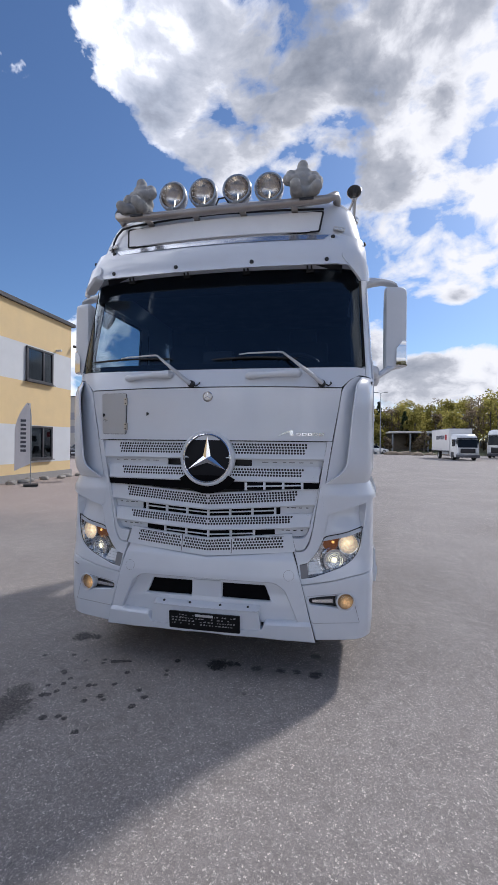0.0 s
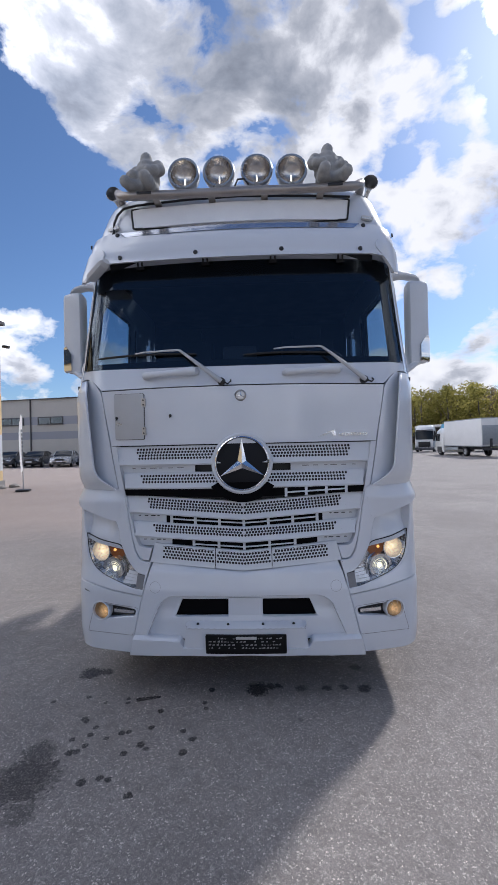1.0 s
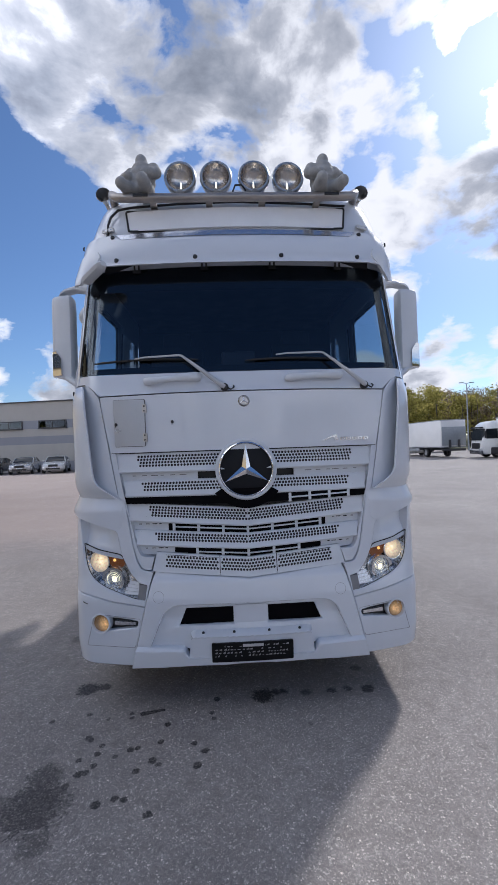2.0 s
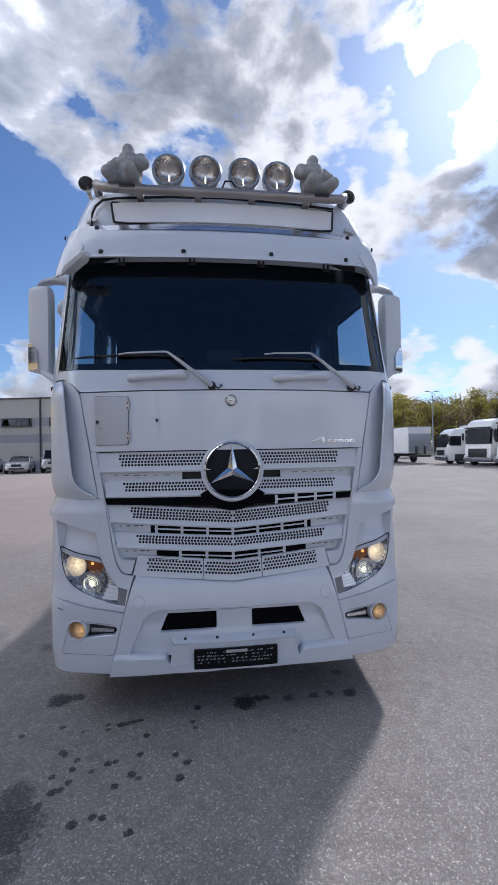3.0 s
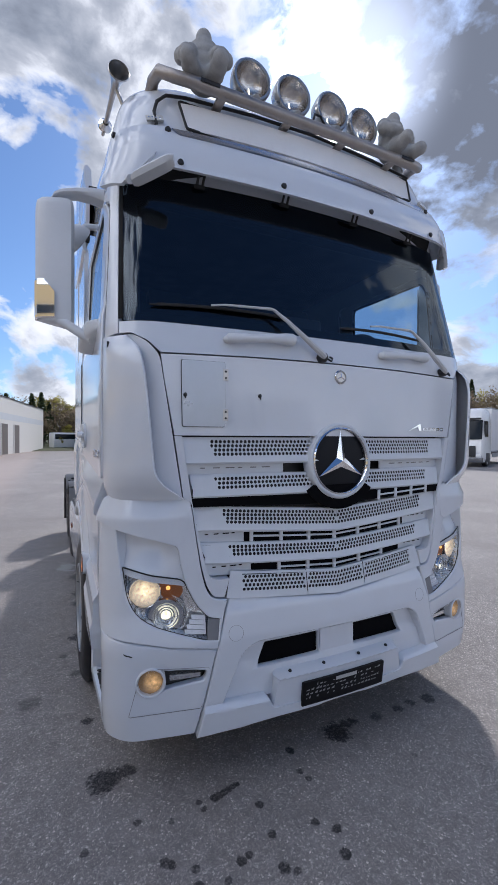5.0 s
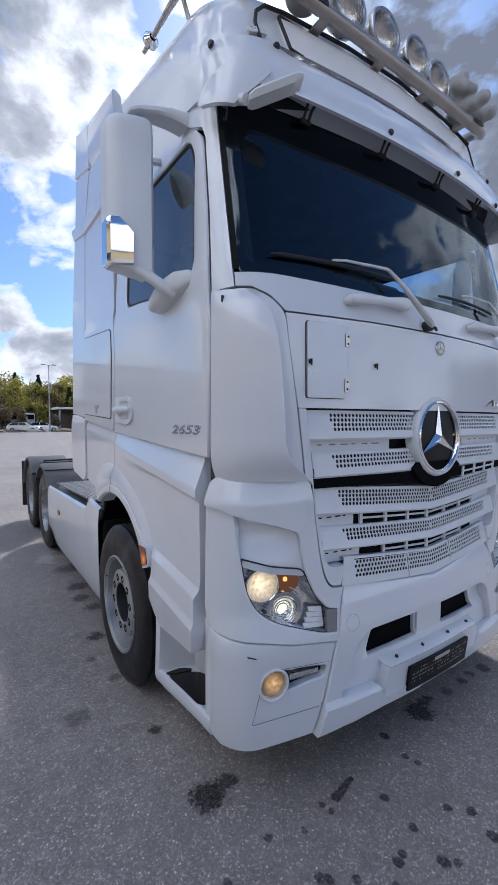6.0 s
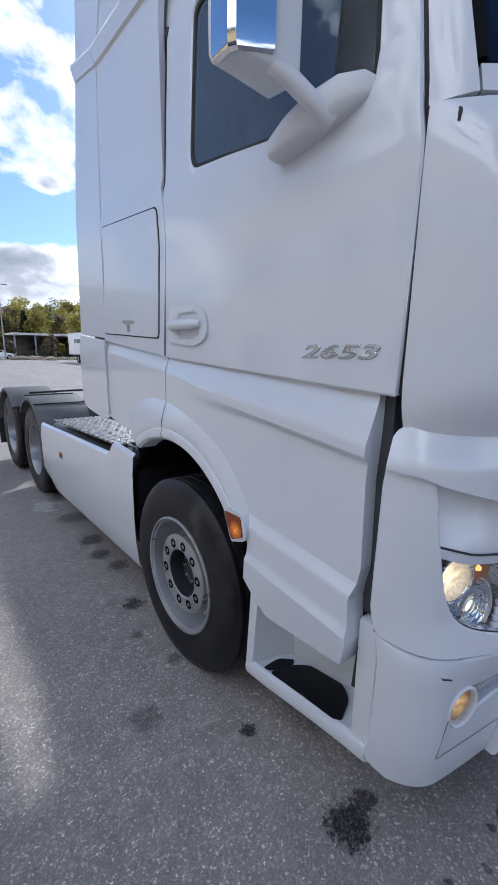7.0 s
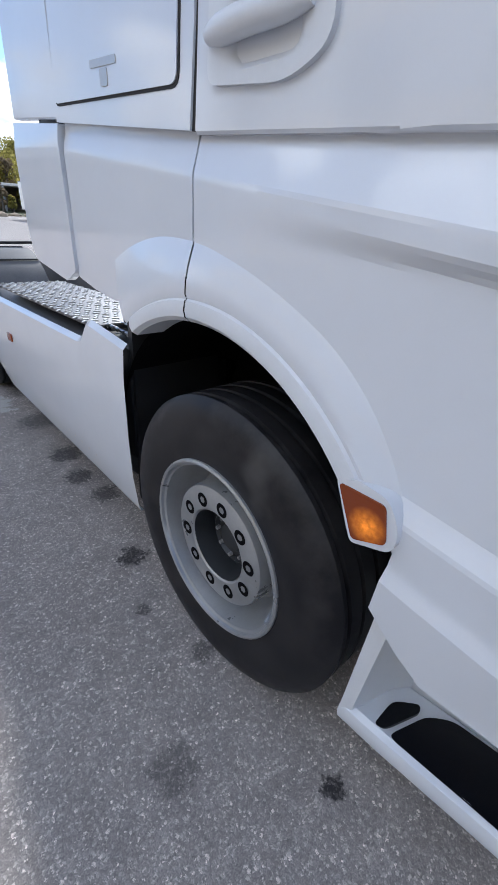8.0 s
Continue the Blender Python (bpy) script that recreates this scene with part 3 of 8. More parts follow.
for f in (False, True):
    panel([fx(-1.0, 0.5), sy(0.42, 0.5), sy(0.42, 1.2), sy(0.9, 1.3), sy(0.9, 1.45), sy(2.85, 1.45), sy(2.85, 2.28), fx(-1.0, 2.28)], off=-0.075, thick=0.0, bevel=0, flip=f, bm=frame_bm)
part("cab_frame", frame_bm, BLACK, truck, "black seams and recesses behind the panels")

# service flap, cowl
flap = [fx(-0.935, 1.768), fx(0.935, 1.768), fx(0.985, 2.05), fx(1.0, 2.158), fx(0.5, 2.166), fx(0, 2.168), fx(-0.5, 2.166), fx(-1.0, 2.158), fx(-0.985, 2.05)]
part("service_flap", panel(flap, off=0.0, thick=0.03, bevel=0.004), PAINT, truck)
cowl = [fx(-1.0, 2.166), fx(-0.5, 2.174), fx(0, 2.176), fx(0.5, 2.174), fx(1.0, 2.166), fx(1.06, 2.225), fx(1.125, 2.26), fx(1.176, 2.263), fx(1.175, 2.320), fx(0.6, 2.312), fx(0, 2.310), fx(-0.6, 2.312), fx(-1.175, 2.320), fx(-1.176, 2.263), fx(-1.125, 2.26), fx(-1.06, 2.225)]
part("cowl", panel(cowl, off=0.0, thick=0.03, bevel=0.006, dz=0.06), PAINT, truck)

# corner panels beside the flap, each with a standing air guide
channel = rounded([fx(-0.895, 1.465), fx(-1.20, 1.49), fx(-1.21, 2.2), sy(0.25, 2.255), fx(-1.122, 2.256), fx(-1.060, 2.219), fx(-1.005, 2.152), fx(-0.989, 2.05)], [0, 0, 0, 0, 0.02, 0.03, 0.03, 0])
pair("corner_channel", PAINT, truck, channel, off=lambda s, z: 0.004 - 0.020 * step01(abs(s), 0.98, 1.16), thick=0.03, bevel=0.003, ds=0.03)
GUIDE = [(1.458, 1.212, 0.884, 0.060), (1.475, 1.222, 0.915, 0.055), (1.50, 1.232, 0.965, 0.047), (1.545, 1.241, 1.035, 0.040), (1.60, 1.243, 1.062, 0.035), (1.75, 1.241, 1.076, 0.035), (1.90, 1.241, 1.090, 0.036),
         (2.05, 1.241, 1.105, 0.042), (2.12, 1.241, 1.114, 0.056), (2.17, 1.240, 1.124, 0.080), (2.21, 1.240, 1.136, 0.120), (2.238, 1.238, 1.155, 0.165), (2.250, 1.236, 1.175, 0.205)]
for sx in (-1, 1):
    rows = []
    heights = [row[0] for row in GUIDE]
    for z in lin(heights[0], heights[-1], 56):
        near = np.clip(z + np.linspace(-0.03, 0.03, 9), heights[0], heights[-1])
        xb, xe, ye = (float(np.mean(np.interp(near, heights, [row[i] for row in GUIDE]))) for i in (1, 2, 3))
        xe, ye = xe - 0.012 * step01(z, 1.47, 1.56), ye - 0.018
        a, b, c = Vector((xb, 0.285)), Vector((xb - 0.004, ye + 0.085)), Vector((xe, ye))
        face = [(1 - t) ** 2 * a + 2 * t * (1 - t) * b + t * t * c for t in lin(0, 1, 15)]
        edge = (c - b).normalized()
        out = Vector((-edge.y, edge.x)) if -edge.y > 0 else Vector((edge.y, -edge.x))
        lip = [c + edge * 0.006 - out * 0.004, c + edge * 0.006 - out * 0.012, c - out * 0.016]
        back = [p - Vector((0.016, -0.004)) for p in face[:-2][::-1]]
        rows.append([(sx * p.x, p.y, z) for p in face + lip + back])
    guide_bm = bmesh.new()
    loft(guide_bm, rows, closed=True)
    for row in (rows[0], rows[-1]):
        guide_bm.faces.new([guide_bm.verts.new(p) for p in row])
    bmesh.ops.remove_doubles(guide_bm, verts=guide_bm.verts[:], dist=1e-5)
    guide = part("corner_guide", guide_bm, PAINT, truck, "white air guide standing off the cab corner", angle=32)
    # dark block on the uncut guide stands for the slot's shade
    part("guide_slot", block((sx * 1.2240, 0.215, 2.207), (0.012, 0.005, 0.028), 0.001), BLACK, guide, "small dark block standing for the shade in a slot")


# shoulder over the headlights and the headlight surrounds
def surround_off(s, z):
    a = abs(s)
    crown = 1 - min(1.0, max(0.0, (z - 1.370) / 0.105))
    bulge = max(step01(z, 1.20, 1.31), step01(a, 1.10, 1.20)) * step01(a, 0.84, 0.95)
    return -0.012 + 0.024 * crown + 0.006 * bulge * crown * step01(z, 0.80, 0.95)


HEADLIGHT = rounded([fx(-1.165, 1.135), fx(-1.03, 1.088), fx(-0.885, 1.058), fx(-0.822, 0.925), fx(-0.762, 0.862), fx(-0.707, 0.850), fx(-0.722, 0.750), fx(-0.80, 0.762), fx(-0.91, 0.80), fx(-1.02, 0.842), fx(-1.10, 0.895), fx(-1.145, 0.98)], [0.01, 0.03, 0.03, 0.06, 0.02, 0.005, 0.005, 0.02, 0.03, 0.04, 0.05, 0.05], 3)
LAMP_WELL = rounded([fx(-1.182, 1.326), fx(-1.02, 1.262), fx(-0.915, 1.228), fx(-0.885, 1.058), fx(-0.822, 0.925), fx(-0.762, 0.862), fx(-0.707, 0.850), fx(-0.722, 0.750), fx(-0.80, 0.762), fx(-0.91, 0.80), fx(-1.02, 0.842), fx(-1.10, 0.895), fx(-1.145, 0.98), fx(-1.165, 1.135)], [0.01, 0.03, 0.035, 0.05, 0.06, 0.02, 0.005, 0.005, 0.02, 0.03, 0.04, 0.05, 0.05, 0.02], 3)
surround = rounded([fx(-0.855, 1.462), fx(-1.12, 1.474), sy(0.25, 1.484), sy(0.30, 1.46), sy(0.305, 0.845), sy(0.28, 0.822), fx(-1.12, 0.787), fx(-0.95, 0.744), fx(-0.724, 0.708), fx(-0.688, 0.86), fx(-0.664, 0.940), fx(-0.742, 0.947), fx(-0.776, 1.005), fx(-0.80, 1.10)], [0, 0.02, 0.05, 0.02, 0.01, 0.01, 0, 0, 0.005, 0, 0.006, 0.05, 0.05, 0.1])
pair("headlight_surround", PAINT, truck, surround, holes=[LAMP_WELL], off=surround_off, thick=0.09, bevel=0.005, ds=0.02, dz=0.02)
shoulder = rounded([sy(0.30, 1.352), sy(0.22, 1.343), fx(-1.182, 1.326), fx(-1.02, 1.268), fx(-0.912, 1.226), fx(-0.882, 1.25), fx(-0.868, 1.34), fx(-0.858, 1.455), fx(-1.12, 1.468), sy(0.25, 1.478), sy(0.30, 1.455)], [0.01, 0.005, 0.004, 0.03, 0.015, 0.02, 0.1, 0.01, 0.02, 0.05, 0.02])
pair("corner_shoulder", PAINT, truck, shoulder, angle=24, off=lambda s, z: surround_off(s, z) + 0.0015 + 0.018 * step01(abs(s), 0.88, 1.02) * (1 - 0.85 * min(1.0, max(0.0, (z - 1.370) / 0.105))), thick=0.03, bevel=0.004, ds=0.02, dz=0.0125)
well = [fx(-1.205, 1.350), fx(-1.02, 1.285), fx(-0.89, 1.245), fx(-0.862, 1.055), fx(-0.88, 1.025), fx(-1.03, 1.055), fx(-1.165, 1.10), fx(-1.20, 1.15)]
pair("lamp_recess", PAINT, truck, well, off=lambda s, z: -0.004 - 0.046 * step01(abs(s), 0.90, 1.0) * step01(z, 1.07, 1.24), thick=0.0, bevel=0, ds=0.02, dz=0.02)
# headlights
LAMP_SILVER = plain("silvered_lamp_housing", (0.80, 0.80, 0.81), 0.16, 0.85, vary=0.35, scale=30.0, bump=0.6, fine=45.0)
AMBER_LIT = glow("lit_amber_lens", (1.0, 0.36, 0.06), 0.03, (0.26, 0.075, 0.018))
AMBER_BULB = glow("lit_amber_bulb", (1.0, 0.50, 0.12), 1.6, (0.5, 0.3, 0.1))
STRIP = plain("bright_light_strip", (0.88, 0.90, 0.94), 0.16, 0.25, vary=0.05)
for f in (False, True):
    sx = 1 if f else -1
    lamp_bm = panel(HEADLIGHT, off=-0.062, thick=0.0, bevel=0, ds=0.04, dz=0.05, flip=f)
    lamp = part("headlight", lamp_bm, LAMP_SILVER, truck, "headlight with clear cover, lit bulb and amber indicator")
    part("cover", panel(HEADLIGHT, off=0.0, thick=0.012, bevel=0.004, ds=0.03, dz=0.04, flip=f), CLEAR_GLASS, lamp, "clear plastic cover")
    wall_bm = bmesh.new()
    loft(wall_bm, [[(-sx * p.x, p.y, p.z) for p in (on(s, z, o) for s, z in HEADLIGHT)] for o in (-0.006, -0.035, -0.062)], closed=True)
    part("housing_wall", wall_bm, LAMP_SILVER, lamp, "silvered side of the lamp housing")
    edge = [on(s, z, 0.0) for s, z in HEADLIGHT]
    part("gasket", tube(bmesh.new(), [(-sx * p.x, p.y, p.z) for p in edge], 0.0035, 6, closed=True), RUBBER_AND_GAPS, lamp, "black rubber gasket")

    def spot(x, z, off):
        p = on(*fx(-x, z), off)
        return Vector((sx * -p.x, p.y, p.z))

    way = Vector((sx * 0.25, -1, 0.02)).normalized()
    main = towards(spot(0.965, 0.876, -0.055), way)
    part("reflector", lathe(bmesh.new(), [(0.0, -0.03), (0.03, -0.025), (0.055, 0.0), (0.066, 0.03), (0.085, 0.032), (0.092, 0.02), (0.098, 0.0)], main, 28), CHROME, lamp, "chrome projector ring")
    part("projector_lens", lathe(bmesh.new(), [(0.052, 0.0), (0.047, 0.018), (0.032, 0.032), (0.0, 0.038)], main, 24), CLEAR_GLASS, lamp, "domed glass projector lens")
    c = main @ Vector((0, 0, 0.0))
    part("bulb", lathe(bmesh.new(), [(0.0, 0.010), (0.012, 0.008), (0.024, 0.002), (0.030, -0.006), (0.050, -0.008), (0.066, 0.004)], main, 28), glowing("lit_projector", c, 0.062, (1.0, 0.92, 0.66), 2.3, 0.03, (0.22, 0.23, 0.22)), lamp, "lit white projector")
    for r in (0.027, 0.040, 0.056, 0.078, 0.100):
        part("lens_ring", tube(bmesh.new(), [main @ Vector((r * math.cos(a), r * math.sin(a), 0.030 - (r - 0.07) * 0.6 if r > 0.07 else 0.004 + r * 0.35)) for a in lin(0, 2 * math.pi, 37)[:-1]], 0.0032, 6, closed=True), CHROME, lamp, "thin chrome ring")
    high = towards(spot(1.065, 1.0, -0.05), way)
    part("reflector", lathe(bmesh.new(), [(0.0, -0.03), (0.04, -0.02), (0.07, 0.012), (0.074, 0.02)], high, 26), CHROME, lamp, "chrome bowl reflector")
    c = high @ Vector((0, 0, -0.004))
    part("bulb", lathe(bmesh.new(), [(0.0, 0.004), (0.012, 0.0), (0.02, -0.010), (0.045, -0.002), (0.070, 0.016)], high, 28), glowing("lit_running_light", c, 0.070, (1.0, 0.74, 0.42), 1.55, 0.30, (0.55, 0.50, 0.42)), lamp, "warm lit running light bowl")
    amber_poly = rounded([fx(-1.008, 1.066), fx(-0.902, 1.046), fx(-0.878, 0.985), fx(-0.905, 0.955), fx(-0.972, 0.962), fx(-1.0, 0.995)], 0.02)
    part("indicator", panel(amber_poly, off=-0.035, thick=0.03, bevel=0.004, flip=f), AMBER_LIT, lamp, "amber indicator lens")
    part("indicator_bulb", lathe(bmesh.new(), [(0.0, 0.012), (0.008, 0.009), (0.011, 0.0)], towards(spot(0.955, 1.012, -0.035), way), 12), AMBER_BULB, lamp, "small lit amber bulb")
    part("lens_ring", tube(bmesh.new(), [high @ Vector((0.075 * math.cos(a), 0.075 * math.sin(a), 0.020)) for a in lin(0, 2 * math.pi, 33)[:-1]], 0.004, 6, closed=True), CHROME, lamp, "thin chrome ring")
    for k in range(4):
        z0 = 0.775 + 0.022 * k
        strip = [fx(-0.88 + 0.012 * k, z0 + 0.012), fx(-0.775, z0), fx(-0.775, z0 + 0.0205), fx(-0.88 + 0.012 * k, z0 + 0.0325)]
        part("led_strip", panel(strip, off=-0.022, thick=0.008, bevel=0.0025, flip=f), STRIP, lamp, "white ribbed light strip")
    part("washer_cover", panel([fx(-0.762, 0.856), fx(-0.707, 0.847), fx(-0.722, 0.752), fx(-0.775, 0.758)], off=0.006, thick=0.02, bevel=0.003, flip=f), GREY_PLASTIC, lamp, "grey washer cover")

# bumper corners with fog lamps
POCKET = rounded([fx(-1.085, 0.66), fx(-0.96, 0.642), fx(-0.757, 0.622), fx(-0.805, 0.425), fx(-1.145, 0.437)], [0.05, 0.05, 0.02, 0.01, 0.01])
SLOT = rounded([fx(-1.105, 0.585), fx(-1.09, 0.63), fx(-1.045, 0.65), fx(-0.985, 0.633), fx(-0.775, 0.608), fx(-0.787, 0.562), fx(-0.98, 0.54), fx(-1.045, 0.525), fx(-1.09, 0.545)], 0.02)
corner = rounded([fx(-0.726, 0.702), fx(-0.95, 0.738), fx(-1.12, 0.781), sy(0.28, 0.816), sy(0.306, 0.838), sy(0.312, 0.345), sy(0.25, 0.325), fx(-1.12, 0.305), fx(-0.83, 0.290)], [0.005, 0, 0, 0.02, 0.005, 0.03, 0.1, 0.05, 0.01])
for f in (False, True):
    sx = 1 if f else -1
    part("bumper_corner", panel(corner, holes=[SLOT], off=lambda s, z: 0.004 - 0.008 * step01(0.44 - abs(z - 0.53) * 2, 0.1, 0.3) * (1 - step01(abs(s), 1.08, 1.16)) * step01(abs(s), 0.80, 0.86) + 0.003 * step01(z, 0.66, 0.72), thick=0.04, bevel=0.006, ds=0.03, dz=0.035, flip=f), PAINT, truck)
    # the pocket's crease shading is drawn as a thin dark tube
    rim_path = [on(s, z, 0.003) for s, z in POCKET]
    part("crease_shade", tube(bmesh.new(), [(-sx * p.x, p.y, p.z) for p in rim_path], 0.0014, 5, closed=True), GREY_PLASTIC, truck, "dark line drawn for the crease's shade round the fog lamp pocket")
    fog = part("fog_lamp", panel(SLOT, off=-0.05, thick=0.0, bevel=0, flip=f), BLACK, truck, "round lit fog lamp in a black slot")
    p = on(*fx(-1.045, 0.587), -0.028)
    aim = towards((-sx * p.x, p.y, p.z), (sx * 0.2, -1, 0.0))
    part("bezel", lathe(bmesh.new(), [(0.070, -0.02), (0.072, 0.03), (0.066, 0.036), (0.060, 0.03), (0.058, 0.0)], aim, 28), WHITE_PLASTIC, fog, "white bezel")
    c = aim @ Vector((0.012, -0.012, 0.0))
    part("bulb", lathe(bmesh.new(), [(0.0, -0.008), (0.03, -0.004), (0.058, 0.014)], aim, 24), glowing("lit_fog_bowl", c, 0.052, (1.0, 0.58, 0.24), 0.85, 0.05, (0.20, 0.13, 0.07)), fog, "warm lit bowl")
    part("lens", lathe(bmesh.new(), [(0.060, 0.026), (0.04, 0.034), (0.0, 0.038)], aim, 24), CLEAR_GLASS, fog, "clear round lens")
    part("daylight_strip", panel([fx(-0.955, 0.572), fx(-0.805, 0.570), fx(-0.805, 0.590), fx(-0.955, 0.598)], off=-0.024, thick=0.03, bevel=0.004, flip=f), LAMP_SILVER, fog, "unlit daylight strip")

# worn spots where the paint is gone
for outline in ([fx(-1.165, 0.740), fx(-1.13, 0.727), fx(-1.128, 0.722), fx(-1.16, 0.733)], [sy(0.10, 0.815), sy(0.12, 0.812), sy(0.118, 0.79), sy(0.108, 0.79)]):
    part("paint_chip", panel(outline, off=0.010, thick=0.004, bevel=0), BLACK, truck, "dark chip in the bumper paint")

# bumper middle
OPENING = rounded([fx(-0.695, 0.432), fx(-0.60, 0.660), fx(-0.53, 0.712), fx(-0.3, 0.716), fx(0, 0.718), fx(0.3, 0.716), fx(0.53, 0.712), fx(0.60, 0.660), fx(0.695, 0.432), fx(0.46, 0.428), fx(0.43, 0.36), fx(-0.43, 0.36), fx(-0.46, 0.428)], [0.01, 0.03, 0.05, 0, 0, 0, 0.05, 0.03, 0.01, 0.02, 0.03, 0.03, 0.02])
bumper = [fx(-0.652, 0.945), fx(-0.3, 0.905), fx(0, 0.876), fx(0.3, 0.905), fx(0.652, 0.945), fx(0.682, 0.855), fx(0.715, 0.74), fx(0.825, 0.285), fx(0.4, 0.305), fx(0, 0.312), fx(-0.4, 0.305), fx(-0.825, 0.285), fx(-0.715, 0.74), fx(-0.682, 0.855)]
part("bumper", panel(bumper, holes=[OPENING], off=lambda s, z: 0.012 - 0.02 * step01(z, 0.86, 0.95) + 0.026 * (1 - step01(z, 0.412, 0.434)), thick=0.07, bevel=0.006, ds=0.04, dz=0.0125), PAINT, truck, "white painted bumper with towing recess")
WINDOWS = [rounded([fx(-0.452, 0.674), fx(-0.122, 0.678), fx(-0.122, 0.566), fx(-0.50, 0.56)], 0.008, 2), rounded([fx(0.452, 0.674), fx(0.122, 0.678), fx(0.122, 0.566), fx(0.50, 0.56)], 0.008, 2)]
recess = [fx(-0.74, 0.40), fx(-0.62, 0.74), fx(0.62, 0.74), fx(0.74, 0.40)]
part("recess_panel", panel(recess, holes=WINDOWS, off=lambda s, z: -0.026 - 0.022 * step01(z, 0.55, 0.60), thick=0.03, bevel=0.005, ds=0.05, dz=0.04), PAINT, truck)
# black sheets behind the recess windows stand for the intake's darkness
for x0, x1 in ((-0.54, -0.10), (0.10, 0.54)):
    part("intake_sheet", panel([fx(x0, 0.545), fx(x1, 0.545), fx(x1, 0.69), fx(x0, 0.69)], off=-0.070, thick=0.004, bevel=0), MATT, truck, "plain black sheet standing for the shade in the bumper intake")
part("intake_block", panel(rounded([fx(-0.115, 0.555), fx(0.115, 0.555), fx(0.115, 0.692), fx(-0.115, 0.692)], 0.01), off=-0.035, thick=0.04, bevel=0.008), PAINT, truck)
step_bm = panel(rounded([fx(-0.43, 0.35), fx(0.43, 0.35), fx(0.41, 0.50), fx(-0.41, 0.50)], 0.02), off=0.030, thick=0.09, bevel=0.01)
part("step_front", step_bm, PAINT, truck)
ledge_rows = []
for i, (z, o) in enumerate([(0.497, 0.034), (0.511, 0.038), (0.519, 0.022), (0.545, -0.05), (0.548, -0.09)]):
    ledge_rows.append([on(s, z - (0.006 if k % 2 and i in (1, 2, 3) else 0), o - (0.05 if k in (0, 40) and i < 3 else 0)) for k, s in enumerate(lin(-0.42, 0.42, 41))])
ledge_bm = bmesh.new()
loft(ledge_bm, ledge_rows)
part("step_ledge", ledge_bm, PAINT, truck, "ribbed white bumper step")
for x in (-0.33, -0.12, 0.12, 0.33):
    p = on(*fx(x, 0.524), 0.006)
    part("bolt", lathe(bmesh.new(), [(0.0, 0.008), (0.008, 0.007), (0.010, 0.0)], towards(p, (0, -0.3, 1)), 10), BLACK, truck)
for x in (-0.628, 0.628):
    p = on(*fx(x, 0.772), 0.008)
    cap_bm = bmesh.new()
    ring = [p + Vector((0.038 * math.cos(a), 0, 0.038 * math.sin(a))) for a in lin(0, 2 * math.pi, 28)[:-1]]
    tube(cap_bm, [on(*fx(q.x, q.z), 0.0095) for q in ring], 0.0030, 5, closed=True)
    part("tow_cap", cap_bm, GREY_PLASTIC, truck, "round tow eye cap")

# registration plate: unreadable, dark
plate = part("number_plate", panel(rounded([fx(-0.272, 0.332), fx(0.276, 0.332), fx(0.276, 0.466), fx(-0.272, 0.466)], 0.008), off=0.046, thick=0.014, bevel=0.002), plain("plate_black", (0.006, 0.006, 0.007), 0.4, vary=0.2, **{"Specular IOR Level": 0.2}), truck, "black dealer plate with pale marks")
rnd = random.Random(5)
mark_bm = bmesh.new()
for row in range(4):
    z = 0.44 - row * 0.023
    x = -0.25
    while x < 0.235:
        w = rnd.uniform(0.006, 0.02)
        if rnd.random() < 0.72 and not (abs(x + 0.01) < 0.07 and row == 0):
            panel([fx(x, z), fx(x + w, z), fx(x + w, z + rnd.uniform(0.004, 0.016)), fx(x, z + 0.006)], off=0.0475, thick=0.0, bevel=0, bm=mark_bm)
        x += w + rnd.uniform(0.004, 0.016)
part("plate_mark", mark_bm, plain("worn_plate_print", (0.30, 0.30, 0.30), 0.6), plate, "worn pale print")
part("plate_sticker", panel([fx(-0.065, 0.437), fx(0.075, 0.437), fx(0.075, 0.456), fx(-0.065, 0.456)], off=0.0475, thick=0.002, bevel=0), plain("grey_sticker", (0.5, 0.5, 0.5), 0.6), plate, "grey sticker")
part("plate_line", panel([fx(-0.25, 0.336), fx(0.25, 0.336), fx(0.25, 0.343), fx(-0.25, 0.343)], off=0.0135, thick=0.002, bevel=0), plain("white_print_line", (0.6, 0.6, 0.6), 0.6), plate, "pale line of small print")


